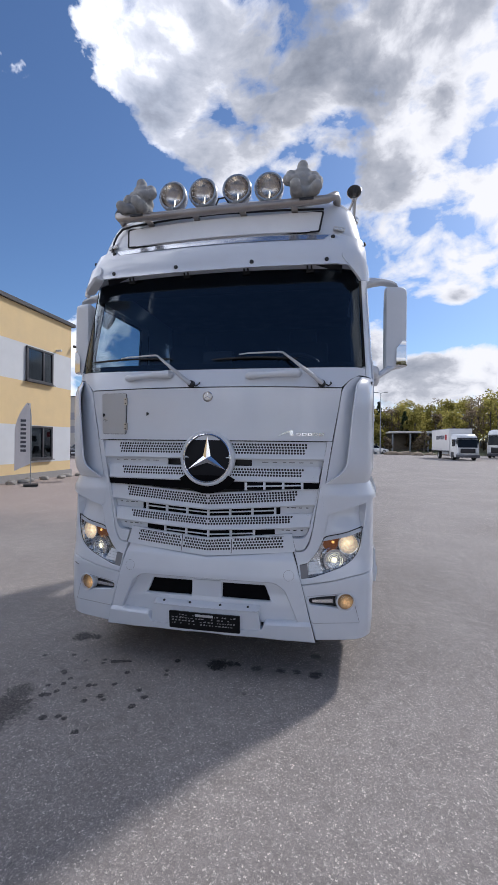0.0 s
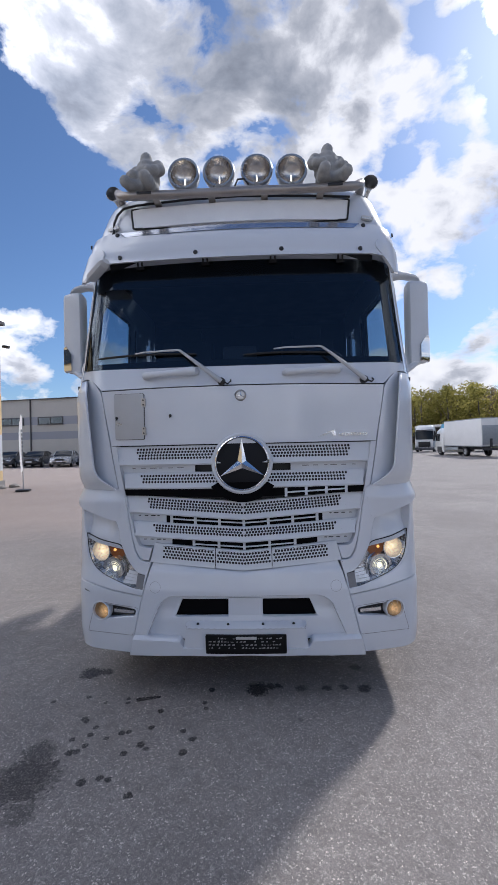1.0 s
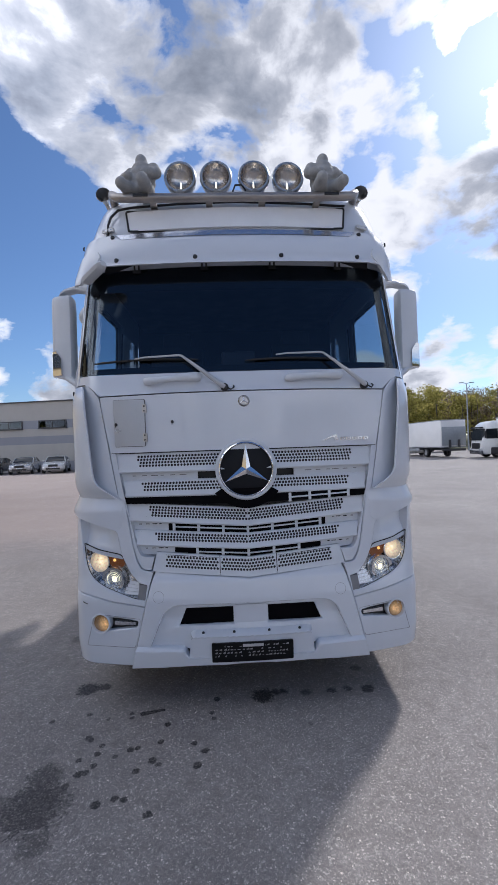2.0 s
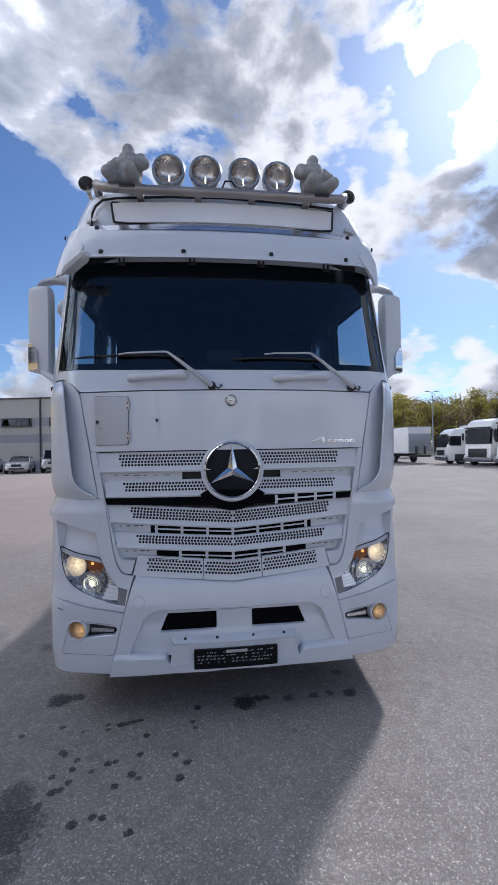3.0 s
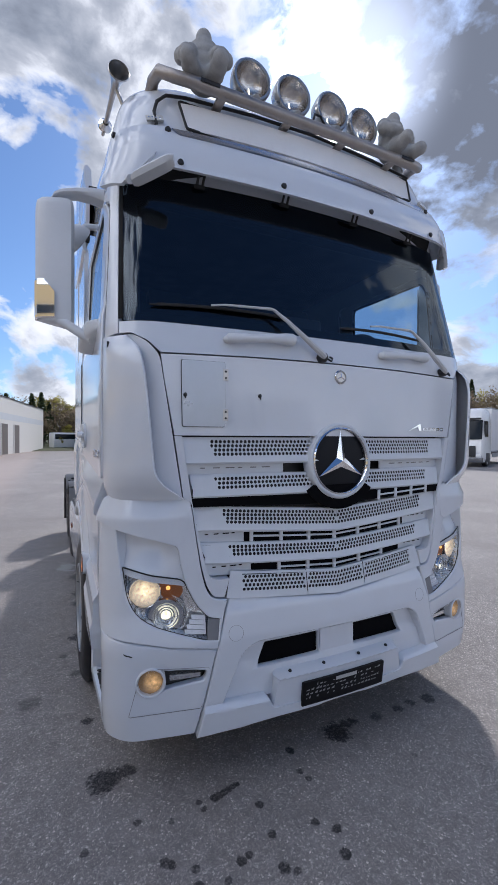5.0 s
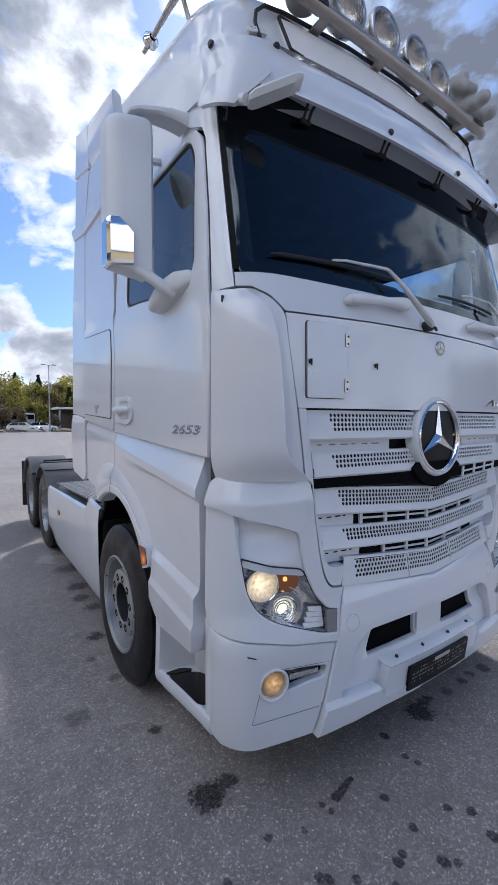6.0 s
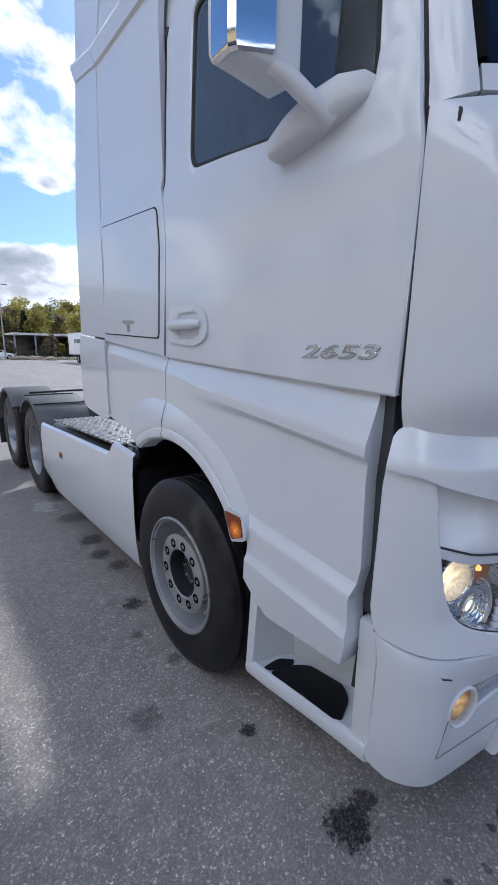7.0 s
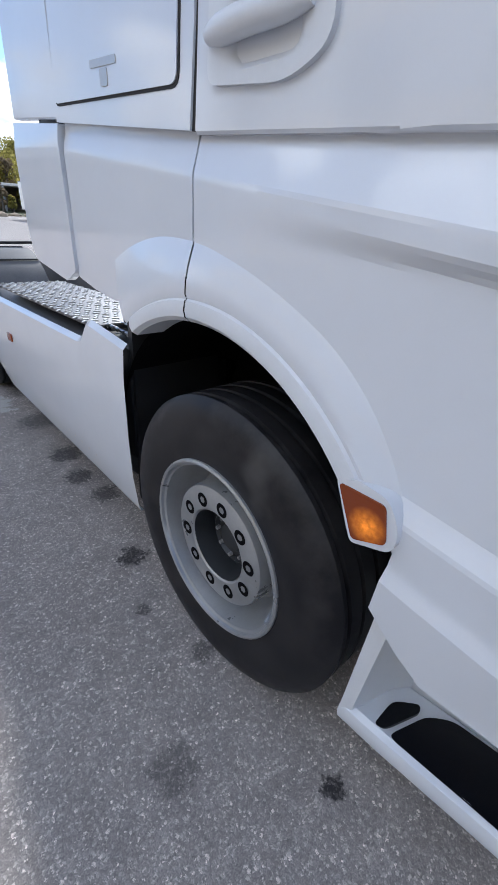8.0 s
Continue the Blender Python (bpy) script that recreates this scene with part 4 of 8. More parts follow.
# grille -------------------------------------------------------------------------
def sieve(bm, x0, x1, z0, z1, slant, off, vee, cell=0.0218, r=0.0090):
    """A perforated field: cells with round holes in staggered rows."""
    rows = max(1, int(round((z1 - z0) / (cell * 0.86))))
    dz = (z1 - z0) / rows
    for j in range(rows):
        za, zb = z0 + j * dz, z0 + (j + 1) * dz
        t = (j + 0.5) / rows
        a, b = x0 + slant[0] * t, x1 + slant[1] * t
        n = max(1, int(round((b - a) / cell)))
        dx = (b - a) / n
        shift = 0.5 * dx * (j % 2)
        if j % 2:
            n -= 1
            for fa, fb in ((a, a + shift), (b - shift, b)):
                bm.faces.new([bm.verts.new(on(*fx(x, z + vee * max(0.0, 1 - abs(x) / 0.78)), off(z))) for x, z in ((fa, za), (fb, za), (fb, zb), (fa, zb))])
        for i in range(n):
            xa, xb = a + i * dx, a + (i + 1) * dx
            cx, cz = (xa + xb) / 2 + shift * 0.999, (za + zb) / 2
            lay = lambda x, z, o: on(*fx(x, z + vee * max(0.0, 1 - abs(x) / 0.78)), off(z) + o)
            hole, deep, outer = [], [], []
            for k in range(8):
                w = 2 * math.pi * (k + 0.5) / 8
                hole.append(bm.verts.new(lay(cx + r * math.cos(w), cz + r * math.sin(w), 0)))
                deep.append(bm.verts.new(lay(cx + r * math.cos(w), cz + r * math.sin(w), -0.004)))
            for px, pz in ((xb, cz), (xb, zb), ((xa + xb) / 2, zb), (xa, zb), (xa, cz), (xa, za), ((xa + xb) / 2, za), (xb, za)):
                outer.append(bm.verts.new(lay(px + shift, pz, 0)))
            for k in range(8):
                j2 = (k + 1) % 8
                bm.faces.new((hole[k], hole[(k - 1) % 8], outer[k]))
                bm.faces.new((hole[k], outer[k], outer[j2]))
                bm.faces.new((hole[k], hole[j2], deep[j2], deep[k]))


# rows: low z, high z, half width low, half width high, sieve inner x, sieve outer x (low, high), vee at the middle
SLATS = [(1.634, 1.760, 0.910, 0.927, 0.170, 0.738, 0.772, 0.0), (1.466, 1.572, 0.850, 0.868, 0.170, 0.715, 0.740, 0.0),
         (1.297, 1.414, 0.828, 0.855, 0.0, 0.668, 0.702, -0.055), (1.130, 1.226, 0.786, 0.809, 0.0, 0.630, 0.660, -0.045)]
for low, high, wl, wh, inner, ol, oh, vee in SLATS:
    wl, wh = wl - 0.008, wh - 0.008
    tilt = lambda z, low=low, high=high: 0.006 - 0.030 * (z - low) / (high - low)
    bend = lambda x, z: fx(x, z + vee * max(0.0, 1 - abs(x) / 0.78))
    fa, fb = low + 0.030, high - 0.012
    slat_bm = bmesh.new()
    xs = lin(-1, 1, 41)
    prof = [(high, -0.075), (high, -0.026), (fb, tilt(fb))]
    loft(slat_bm, [[on(*bend(x * wh, z), o) for x in xs] for z, o in prof])
    prof = [(fa, tilt(fa)), (low, tilt(low)), (low - 0.010, -0.004), (low - 0.004, -0.03), (low, -0.075)]
    loft(slat_bm, [[on(*bend(x * wl, z), o) for x in xs] for z, o in prof])
    for sx in (-1, 1):
        sieve(slat_bm, *sorted((sx * max(inner, 0.0005), sx * ol)), fa, fb, (0, oh - ol) if sx > 0 else (ol - oh, 0), tilt, vee)
        loft(slat_bm, [[on(*bend(sx * (a + (b - a) * t), z), tilt(z)) for t in (0, 0.5, 1)] for z, a, b in ((fa, ol - 0.004, wl), ((fa + fb) / 2, (ol + oh) / 2 - 0.004, (wl + wh) / 2), (fb, oh - 0.004, wh))])
        loft(slat_bm, [[on(*bend(sx * (wl + (wh - wl) * (z - low) / (high - low)), z), o) for z in (low, high)] for o in (0.0, -0.075)])
    part("grille_slat", slat_bm, WHITE_PLASTIC, truck, "white perforated grille slat", angle=30)
for x0, x1 in ((-0.642, -0.205), (-0.200, 0.190), (0.195, 0.648)):
    vee, low, high = -0.06, 0.945, 1.075
    tilt = lambda z: 0.004 - 0.022 * (z - 0.945) / 0.13
    bend = lambda x, z: fx(x, z + vee * max(0.0, 1 - abs(x) / 0.70))
    slat_bm = bmesh.new()
    xs = lin(x0, x1, 15)
    grow = lambda x, z: x + (math.copysign(0.028, x) if abs(x) > 0.5 else 0) * (high - z) / (high - low)
    loft(slat_bm, [[on(*bend(grow(x, z), z), o) for x in xs] for z, o in [(high, -0.07), (high, -0.02), (high - 0.012, tilt(high - 0.012))]])
    loft(slat_bm, [[on(*bend(grow(x, z), z), o) for x in xs] for z, o in [(low + 0.035, tilt(low + 0.035)), (low, tilt(low)), (low - 0.004, -0.05)]])
    e0, e1 = (0.06 if x0 < -0.5 else 0.004), (0.06 if x1 > 0.5 else 0.004)
    sieve(slat_bm, x0 + e0, x1 - e1, low + 0.035, high - 0.012, (0, 0), tilt, vee)
    for a, b in ((x0, x0 + e0 + 0.001), (x1 - e1 - 0.001, x1)):
        outer = a if abs(a) > abs(b) else b
        loft(slat_bm, [[on(*bend(x + (grow(x, z) - x) * abs(x - (a + b - outer)) / abs(b - a), z), tilt(z)) for x in lin(a, b, 3)] for z in (low + 0.035, (low + high) / 2, high - 0.012)])
    part("grille_slat", slat_bm, WHITE_PLASTIC, truck, "white perforated grille slat", angle=30)
# plain black sheets for the shade in the gaps, slot plates and bars between the slats
for z0, z1, w, vee, depth in ((1.412, 1.464, 0.85, -0.02, -0.003), (1.218, 1.292, 0.56, -0.045, -0.044), (1.045, 1.128, 0.52, -0.05, -0.044)):
    bend = lambda x, z: fx(x, z + vee * max(0.0, 1 - abs(x) / 0.78))
    outline = [bend(-w + 2 * w * k / 16, z0) for k in range(17)] + [bend(w - 2 * w * k / 16, z1) for k in range(17)]
    part("gap_sheet", panel(outline, off=depth, thick=0.004, bevel=0), MATT, truck, "plain black sheet standing for the shade in the grille gap")
for sx in (False, True):
    part("slot_plate", panel([fx(-0.885, 1.565), fx(-0.34, 1.568), fx(-0.34, 1.640), fx(-0.905, 1.640)], off=-0.040, thick=0.01, bevel=0.002, flip=sx), WHITE_PLASTIC, truck, "white recessed slot plate")
    part("slot_plate", panel([fx(-0.815, 1.216), fx(-0.545, 1.212), fx(-0.545, 1.292), fx(-0.84, 1.304)], off=-0.045, thick=0.01, bevel=0.002, flip=sx), WHITE_PLASTIC, truck, "white recessed slot plate")
    part("slot_plate", panel([fx(-0.765, 1.05), fx(-0.505, 1.04), fx(-0.505, 1.122), fx(-0.80, 1.140)], off=-0.045, thick=0.01, bevel=0.002, flip=sx), WHITE_PLASTIC, truck, "white recessed slot plate")
slot_plates = [ob for ob in truck.children if ob.name.startswith("slot_plate")]
for plate_ob, (xa, xb, z, flip) in zip(slot_plates, [(-0.80, -0.40, 1.604, False), (-0.77, -0.58, 1.262, False), (-0.73, -0.54, 1.092, False), (-0.80, -0.40, 1.604, True), (-0.77, -0.58, 1.262, True), (-0.73, -0.54, 1.092, True)]):
    count = 6 if z > 1.5 else 4
    for k in range(count):
        x = xa + (xb - xa) * k / count
        w = (xb - xa) / count * (0.35 + 0.35 * ((k * 7) % 3) / 2)
        # plates are uncut; dark strips on them stand for shaded slots
        part("slot", panel([fx(x, z - 0.0025), fx(x + w, z - 0.0025), fx(x + w, z + 0.0025), fx(x, z + 0.0025)], off=-0.0375 if z > 1.5 else -0.0425, thick=0.004, bevel=0, flip=flip), GREY_PLASTIC if z > 1.5 else MATT, plate_ob, "flat dark strip standing for the shade in a slot")
for z0, z1, vee, xs in ((1.222, 1.292, -0.05, lin(-0.52, 0.52, 7)), (1.050, 1.128, -0.05, lin(-0.36, 0.36, 5)), (1.41, 1.47, -0.03, (0.30, 0.44, 0.58, 0.72))):
    bend = lambda x, z: fx(x, z + vee * max(0.0, 1 - abs(x) / 0.78))
    for x in xs:
        part("grille_bar", panel([bend(x - 0.009, z0), bend(x + 0.009, z0), bend(x + 0.009, z1), bend(x - 0.009, z1)], off=0.004 if z1 > 1.4 else -0.032, thick=0.02, bevel=0.002), WHITE_PLASTIC, truck)
    a, b = (min(xs), max(xs))
    rail = tube(bmesh.new(), [on(*bend(x, (z0 + z1) / 2), 0.000 if z1 > 1.4 else -0.036) for x in lin(a, b, 25)], 0.006, 6)
    part("grille_bar", rail, WHITE_PLASTIC, truck)
# grille surround: painted cheeks from flap to bumper
cheek = rounded([fx(-0.936, 1.765), fx(-0.900, 1.765), fx(-0.846, 1.44), fx(-0.806, 1.25), fx(-0.772, 1.10), fx(-0.748, 1.048), fx(-0.70, 1.040), fx(-0.654, 1.042), fx(-0.678, 0.953), fx(-0.734, 0.955), fx(-0.768, 1.010), fx(-0.794, 1.10), fx(-0.849, 1.44), fx(-0.889, 1.462)], [0, 0, 0, 0.05, 0.04, 0.03, 0.02, 0, 0.004, 0.045, 0.05, 0.1, 0.02, 0])
pair("grille_cheek", PAINT, truck, cheek, off=0.006, thick=0.07, bevel=0.004, ds=0.04, dz=0.04)

# round emblem of plain shapes
em = towards((0, 0.012, 1.630), (0, -1, 0.03))
emblem = part("emblem", lathe(bmesh.new(), [(0.0, 0.004), (0.10, 0.003), (0.175, -0.004)], em, 48), plain("gloss_black_disc", (0.004, 0.005, 0.009), 0.4, vary=0.2, **{"Specular IOR Level": 0.2}), truck, "round black emblem with chrome ring and star")
part("outer_ring", lathe(bmesh.new(), [(0.188, 0.012), (0.198, 0.018), (0.207, 0.013), (0.213, 0.0), (0.213, -0.05), (0.186, -0.05)], em, 56), WHITE_PLASTIC, emblem, "white outer ring")
part("chrome_ring", lathe(bmesh.new(), [(0.172, 0.0), (0.174, 0.014), (0.181, 0.021), (0.188, 0.016), (0.189, -0.01)], em, 56), CHROME, emblem, "polished chrome ring")
star_bm = bmesh.new()
tip = star_bm.verts.new(em @ Vector((0, 0, 0.026)))
outline = []
for k in range(3):
    a = math.pi / 2 + k * 2 * math.pi / 3
    outline.append(star_bm.verts.new(em @ Vector((0.172 * math.cos(a), 0.172 * math.sin(a), 0.008))))
    a += math.pi / 3
    outline.append(star_bm.verts.new(em @ Vector((0.034 * math.cos(a), 0.034 * math.sin(a), 0.008))))
for k in range(6):
    star_bm.faces.new((tip, outline[k], outline[(k + 1) % 6]))
part("three_point_star", star_bm, CHROME, emblem, "faceted chrome star", smooth=False)
under_poly = [fx(0.270 * math.cos(a), 1.63 + 0.270 * math.sin(a)) for a in lin(math.pi * 1.2, math.pi * 1.8, 18)] + [fx(0.17, 1.50), fx(-0.17, 1.50)]
part("emblem_backing", panel(under_poly, off=0.018, thick=0.04, bevel=0.002), MATT, truck, "black curved backing under the emblem")

# small badge, maker's letters as plain bars, lock, hatch, grab handles
bd = towards(on(0, 2.10, 0.0), (0, -1, 0.02))
badge = part("badge", lathe(bmesh.new(), [(0.036, -0.004), (0.036, 0.006), (0.031, 0.010), (0.028, 0.007), (0.0, 0.008)], bd, 32), STEEL, truck, "small round steel badge")
part("badge_ring", lathe(bmesh.new(), [(0.036, 0.0), (0.040, 0.004), (0.036, 0.008)], bd, 32), CHROME, badge, "chrome ring")
for k in range(3):
    a = math.pi / 2 + k * 2 * math.pi / 3
    part("badge_bar", tube(bmesh.new(), [bd @ Vector((0, 0, 0.010)), bd @ Vector((0.027 * math.cos(a), 0.027 * math.sin(a), 0.009))], [0.004, 0.0015], 6), CHROME, badge)
lettering = part("lettering", panel([fx(0.525, 1.800), fx(0.60, 1.835), fx(0.645, 1.850), fx(0.655, 1.806), fx(0.632, 1.806), fx(0.622, 1.832)], off=0.008, thick=0.009, bevel=0.002), CHROME, truck, "chrome lettering bars on the flap")
for k in range(5):
    a = 0.672 + k * 0.042
    part("letter_bar", panel([fx(a, 1.806), fx(a + 0.034, 1.806), fx(a + 0.036, 1.828), fx(a + 0.002, 1.828)], holes=[[fx(a + 0.010, 1.812), fx(a + 0.026, 1.812), fx(a + 0.027, 1.822), fx(a + 0.011, 1.822)]], off=0.007, thick=0.008, bevel=0.0015), CHROME, lettering)
hatch = part("access_hatch", panel(rounded([fx(-0.897, 1.812), fx(-0.687, 1.812), fx(-0.684, 2.132), fx(-0.903, 2.134)], 0.012), off=0.012, thick=0.014, bevel=0.003), ALU_HATCH, truck, "satin aluminium access hatch with hinges and lock")
hat_edge = rounded([fx(-0.9, 1.809), fx(-0.684, 1.809), fx(-0.681, 2.135), fx(-0.906, 2.137)], 0.014)
part("hatch_seal", panel(hat_edge, off=0.003, thick=0.004, bevel=0), RUBBER_AND_GAPS, hatch, "black seal round the hatch")
for z in (1.87, 2.07):
    part("hinge", panel([fx(-0.698, z - 0.028), fx(-0.672, z - 0.028), fx(-0.672, z + 0.028), fx(-0.698, z + 0.028)], off=0.017, thick=0.016, bevel=0.003), STEEL, hatch, "small steel hinge")
    for dz in (-0.016, 0.016):
        part("hinge_screw", lathe(bmesh.new(), [(0.0, 0.003), (0.005, 0.002), (0.006, 0.0)], towards(on(*fx(-0.685, z + dz), 0.017), (0, -1, 0)), 8), BLACK, hatch)
for where, owner in ((fx(-0.885, 1.965), hatch), (fx(-0.497, 1.972), truck)):
    lock_bm = bmesh.new()
    lathe(lock_bm, [(0.0, 0.007), (0.008, 0.006), (0.011, 0.0)], towards(on(*where, 0.0 if owner is truck else 0.012), (0, -1, 0)), 14)
    box(lock_bm, on(where[0], where[1] - 0.004, 0.012 if owner is truck else 0.022), (0.005, 0.008, 0.030), 0.002)
    part("lock", lock_bm, BLACK, owner, "small black lock")
for x0, x1 in ((-0.675, -0.305), (0.305, 0.685)):
    hand = bmesh.new()
    za, zb = (2.252, 2.276) if x0 < 0 else (2.250, 2.270)
    pts = [on(*fx(x0 + (x1 - x0) * t, za + (zb - za) * t), o) for t, o in ((0.0, 0.0), (0.03, 0.03), (0.12, 0.042), (0.3, 0.044), (0.6, 0.046), (0.82, 0.046), (0.95, 0.036), (1.0, 0.0))]
    tube(hand, pts, [0.018, 0.026, 0.026, 0.021, 0.021, 0.030, 0.032, 0.026], 12)
    part("grab_handle", hand, WHITE_PLASTIC, truck, "white painted grab handle")

# wipers
for px, pz, ex, ez, tx, tz in ((-0.129, 2.197, -0.415, 2.425, -1.02, 2.402), (0.857, 2.192, 0.565, 2.425, 0.04, 2.385)):
    wiper = part("wiper", tube(bmesh.new(), [on(*fx(px, pz), 0.035), on(*fx(px - 0.02, pz + 0.014), 0.045), on(*fx(px + 0.75 * (ex - px), pz + 0.75 * (ez - pz)), 0.055), on(*fx(ex, ez), 0.05), on(*fx(ex - 0.02, ez + 0.004), 0.05), on(*fx(ex - 0.26, ez + 0.0), 0.042), on(*fx(ex - 0.33, ez - 0.006), 0.03)], [0.018, 0.018, 0.011, 0.008, 0.008, 0.006, 0.005], 8), plain("grey_wiper_arm", (0.55, 0.56, 0.57), 0.45, 0.2), truck, "grey wiper arm with black blade")
    part("pivot", lathe(bmesh.new(), [(0.028, 0.0), (0.026, 0.035), (0.018, 0.042), (0.0, 0.044)], towards(on(*fx(px, pz), 0.0), (0, -1, 0)), 18), BLACK, wiper, "black pivot boot")
    part("hose", tube(bmesh.new(), [on(*fx(px + 0.01, pz), 0.03), on(*fx(px + 0.045, pz - 0.02), 0.035), on(*fx(px + 0.065, pz), 0.02), on(*fx(px + 0.062, pz + 0.012), 0.0)], 0.005, 6), RUBBER_AND_GAPS, wiper, "washer hose")
    run = [(tx - 0.02 + (ex + 0.13 - tx) * k / 14, tz + 0.012 * math.sin(k / 14 * math.pi)) for k in range(15)]
    blade = tube(bmesh.new(), [on(*fx(x, z), 0.012) for x, z in run], [0.004] + [0.008] * 13 + [0.004], 6)
    part("blade", blade, RUBBER_AND_GAPS, wiper, "black rubber blade")

# windscreen, pillars, interior ----------------------------------------------------
SCREEN = rounded([fx(-1.178, 2.325), fx(-0.6, 2.316), fx(0, 2.314), fx(0.6, 2.316), fx(1.178, 2.325), fx(1.146, 3.12), fx(-1.146, 3.12)], [0.05, 0, 0, 0, 0.05, 0.02, 0.02])
VIEW = rounded([fx(-1.147, 2.365), fx(-0.6, 2.365), fx(0, 2.360), fx(0.6, 2.365), fx(1.147, 2.365), fx(1.120, 2.955), fx(-1.120, 2.955)], [0.07, 0, 0, 0, 0.07, 0.02, 0.02])
windscreen = part("windscreen", panel(SCREEN, off=-0.004, thick=0.006, bevel=0, ds=0.05), SCREEN_GLASS, truck, "dark tinted windscreen with black printed border")
windscreen.visible_shadow = False
part("black_border", panel(SCREEN, holes=[VIEW], off=-0.0130, thick=0.0, bevel=0, ds=0.05), plain("black_enamel_border", (0.006, 0.006, 0.007), 0.55, vary=0.2, **{"Specular IOR Level": 0.12}), windscreen, "black enamel border")
pair("black_edge", plain("black_edge_trim", (0.006, 0.006, 0.007), 0.6, vary=0.2, **{"Specular IOR Level": 0.1}), windscreen, [fx(-1.178, 2.335), fx(-1.160, 2.335), fx(-1.131, 3.10), fx(-1.146, 3.10)], "black rubber edge of the windscreen", off=-0.0012, thick=0.0, bevel=0, ds=0.02)
pillar = [fx(-1.180, 2.262), sy(0.292, 2.25), sy(0.345, 2.60), sy(0.418, 2.96), sy(0.445, 3.02), sy(0.52, 3.052), sy(0.60, 3.10), fx(-1.149, 3.10), fx(-1.180, 2.322)]
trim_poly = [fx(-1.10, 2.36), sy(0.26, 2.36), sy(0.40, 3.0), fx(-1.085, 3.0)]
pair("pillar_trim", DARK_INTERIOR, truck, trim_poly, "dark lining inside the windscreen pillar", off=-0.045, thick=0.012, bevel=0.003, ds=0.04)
pair("windscreen_pillar", PAINT, truck, pillar, off=0.0, thick=0.03, bevel=0.006, ds=0.02, dz=0.03)

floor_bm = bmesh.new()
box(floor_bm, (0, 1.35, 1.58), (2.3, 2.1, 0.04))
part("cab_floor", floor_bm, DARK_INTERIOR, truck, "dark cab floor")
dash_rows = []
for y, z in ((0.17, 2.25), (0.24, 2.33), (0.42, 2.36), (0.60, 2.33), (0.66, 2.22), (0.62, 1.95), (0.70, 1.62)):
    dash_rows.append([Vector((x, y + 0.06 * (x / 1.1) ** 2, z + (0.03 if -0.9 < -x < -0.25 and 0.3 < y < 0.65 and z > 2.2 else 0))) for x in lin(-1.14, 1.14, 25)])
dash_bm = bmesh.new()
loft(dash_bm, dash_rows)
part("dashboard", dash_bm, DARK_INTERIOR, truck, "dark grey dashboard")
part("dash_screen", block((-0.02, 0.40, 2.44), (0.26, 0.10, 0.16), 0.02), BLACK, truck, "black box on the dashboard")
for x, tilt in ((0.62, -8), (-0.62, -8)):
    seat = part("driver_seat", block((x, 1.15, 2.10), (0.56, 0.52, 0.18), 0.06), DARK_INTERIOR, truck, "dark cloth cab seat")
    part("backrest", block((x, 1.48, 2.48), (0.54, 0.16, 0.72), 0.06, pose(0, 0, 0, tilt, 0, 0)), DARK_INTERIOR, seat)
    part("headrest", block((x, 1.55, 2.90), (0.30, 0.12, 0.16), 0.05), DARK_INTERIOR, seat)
    part("seat_base", block((x, 1.15, 1.80), (0.4, 0.4, 0.44), 0.03), BLACK, seat)
wheel_bm = bmesh.new()
hub_m = towards((0.62, 0.72, 2.38), (0, 0.55, 0.8))
tube(wheel_bm, [hub_m @ Vector((0.23 * math.cos(a), 0.23 * math.sin(a), 0)) for a in lin(0, 2 * math.pi, 33)[:-1]], 0.016, 8, closed=True)
for a in (0.3, 2.84, 4.71):
    tube(wheel_bm, [hub_m @ Vector((0, 0, -0.02)), hub_m @ Vector((0.22 * math.cos(a), 0.22 * math.sin(a), 0))], 0.016, 6)
tube(wheel_bm, [hub_m @ Vector((0, 0, 0)), hub_m @ Vector((0, 0, -0.25))], 0.05, 12)
part("steering_wheel", wheel_bm, BLACK, truck, "black steering wheel")
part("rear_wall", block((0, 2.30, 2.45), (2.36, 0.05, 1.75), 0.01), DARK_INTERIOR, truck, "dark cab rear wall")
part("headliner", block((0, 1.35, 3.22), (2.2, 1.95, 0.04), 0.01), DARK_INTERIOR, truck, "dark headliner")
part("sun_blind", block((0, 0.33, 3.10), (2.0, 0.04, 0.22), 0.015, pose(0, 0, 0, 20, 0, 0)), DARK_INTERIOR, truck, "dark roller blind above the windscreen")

# doors -----------------------------------------------------------------------------
DOOR = rounded([sy(0.300, 1.552), sy(0.302, 2.25), sy(0.36, 2.62), sy(0.43, 2.97), sy(0.50, 3.04), sy(1.56, 3.07), sy(1.592, 3.0), sy(1.592, 2.41), sy(1.600, 2.33), sy(1.600, 1.632)], [0.01, 0, 0, 0.05, 0.05, 0.03, 0, 0, 0, 0.01])
DOOR_GLASS = rounded([sy(0.455, 2.345), sy(0.49, 2.90), sy(0.54, 2.985), sy(1.36, 3.0), sy(1.362, 2.435), sy(0.60, 2.345)], [0.05, 0.05, 0.05, 0.05, 0.06, 0.05])
GLASS_EDGE = rounded([sy(0.437, 2.328), sy(0.475, 2.91), sy(0.53, 3.0), sy(1.378, 3.016), sy(1.380, 2.420), sy(0.60, 2.328)], [0.06, 0.05, 0.05, 0.05, 0.07, 0.05])


def door_off(s, z):
    return 0.004 + 0.010 * (1 - step01(z, 2.385, 2.425))


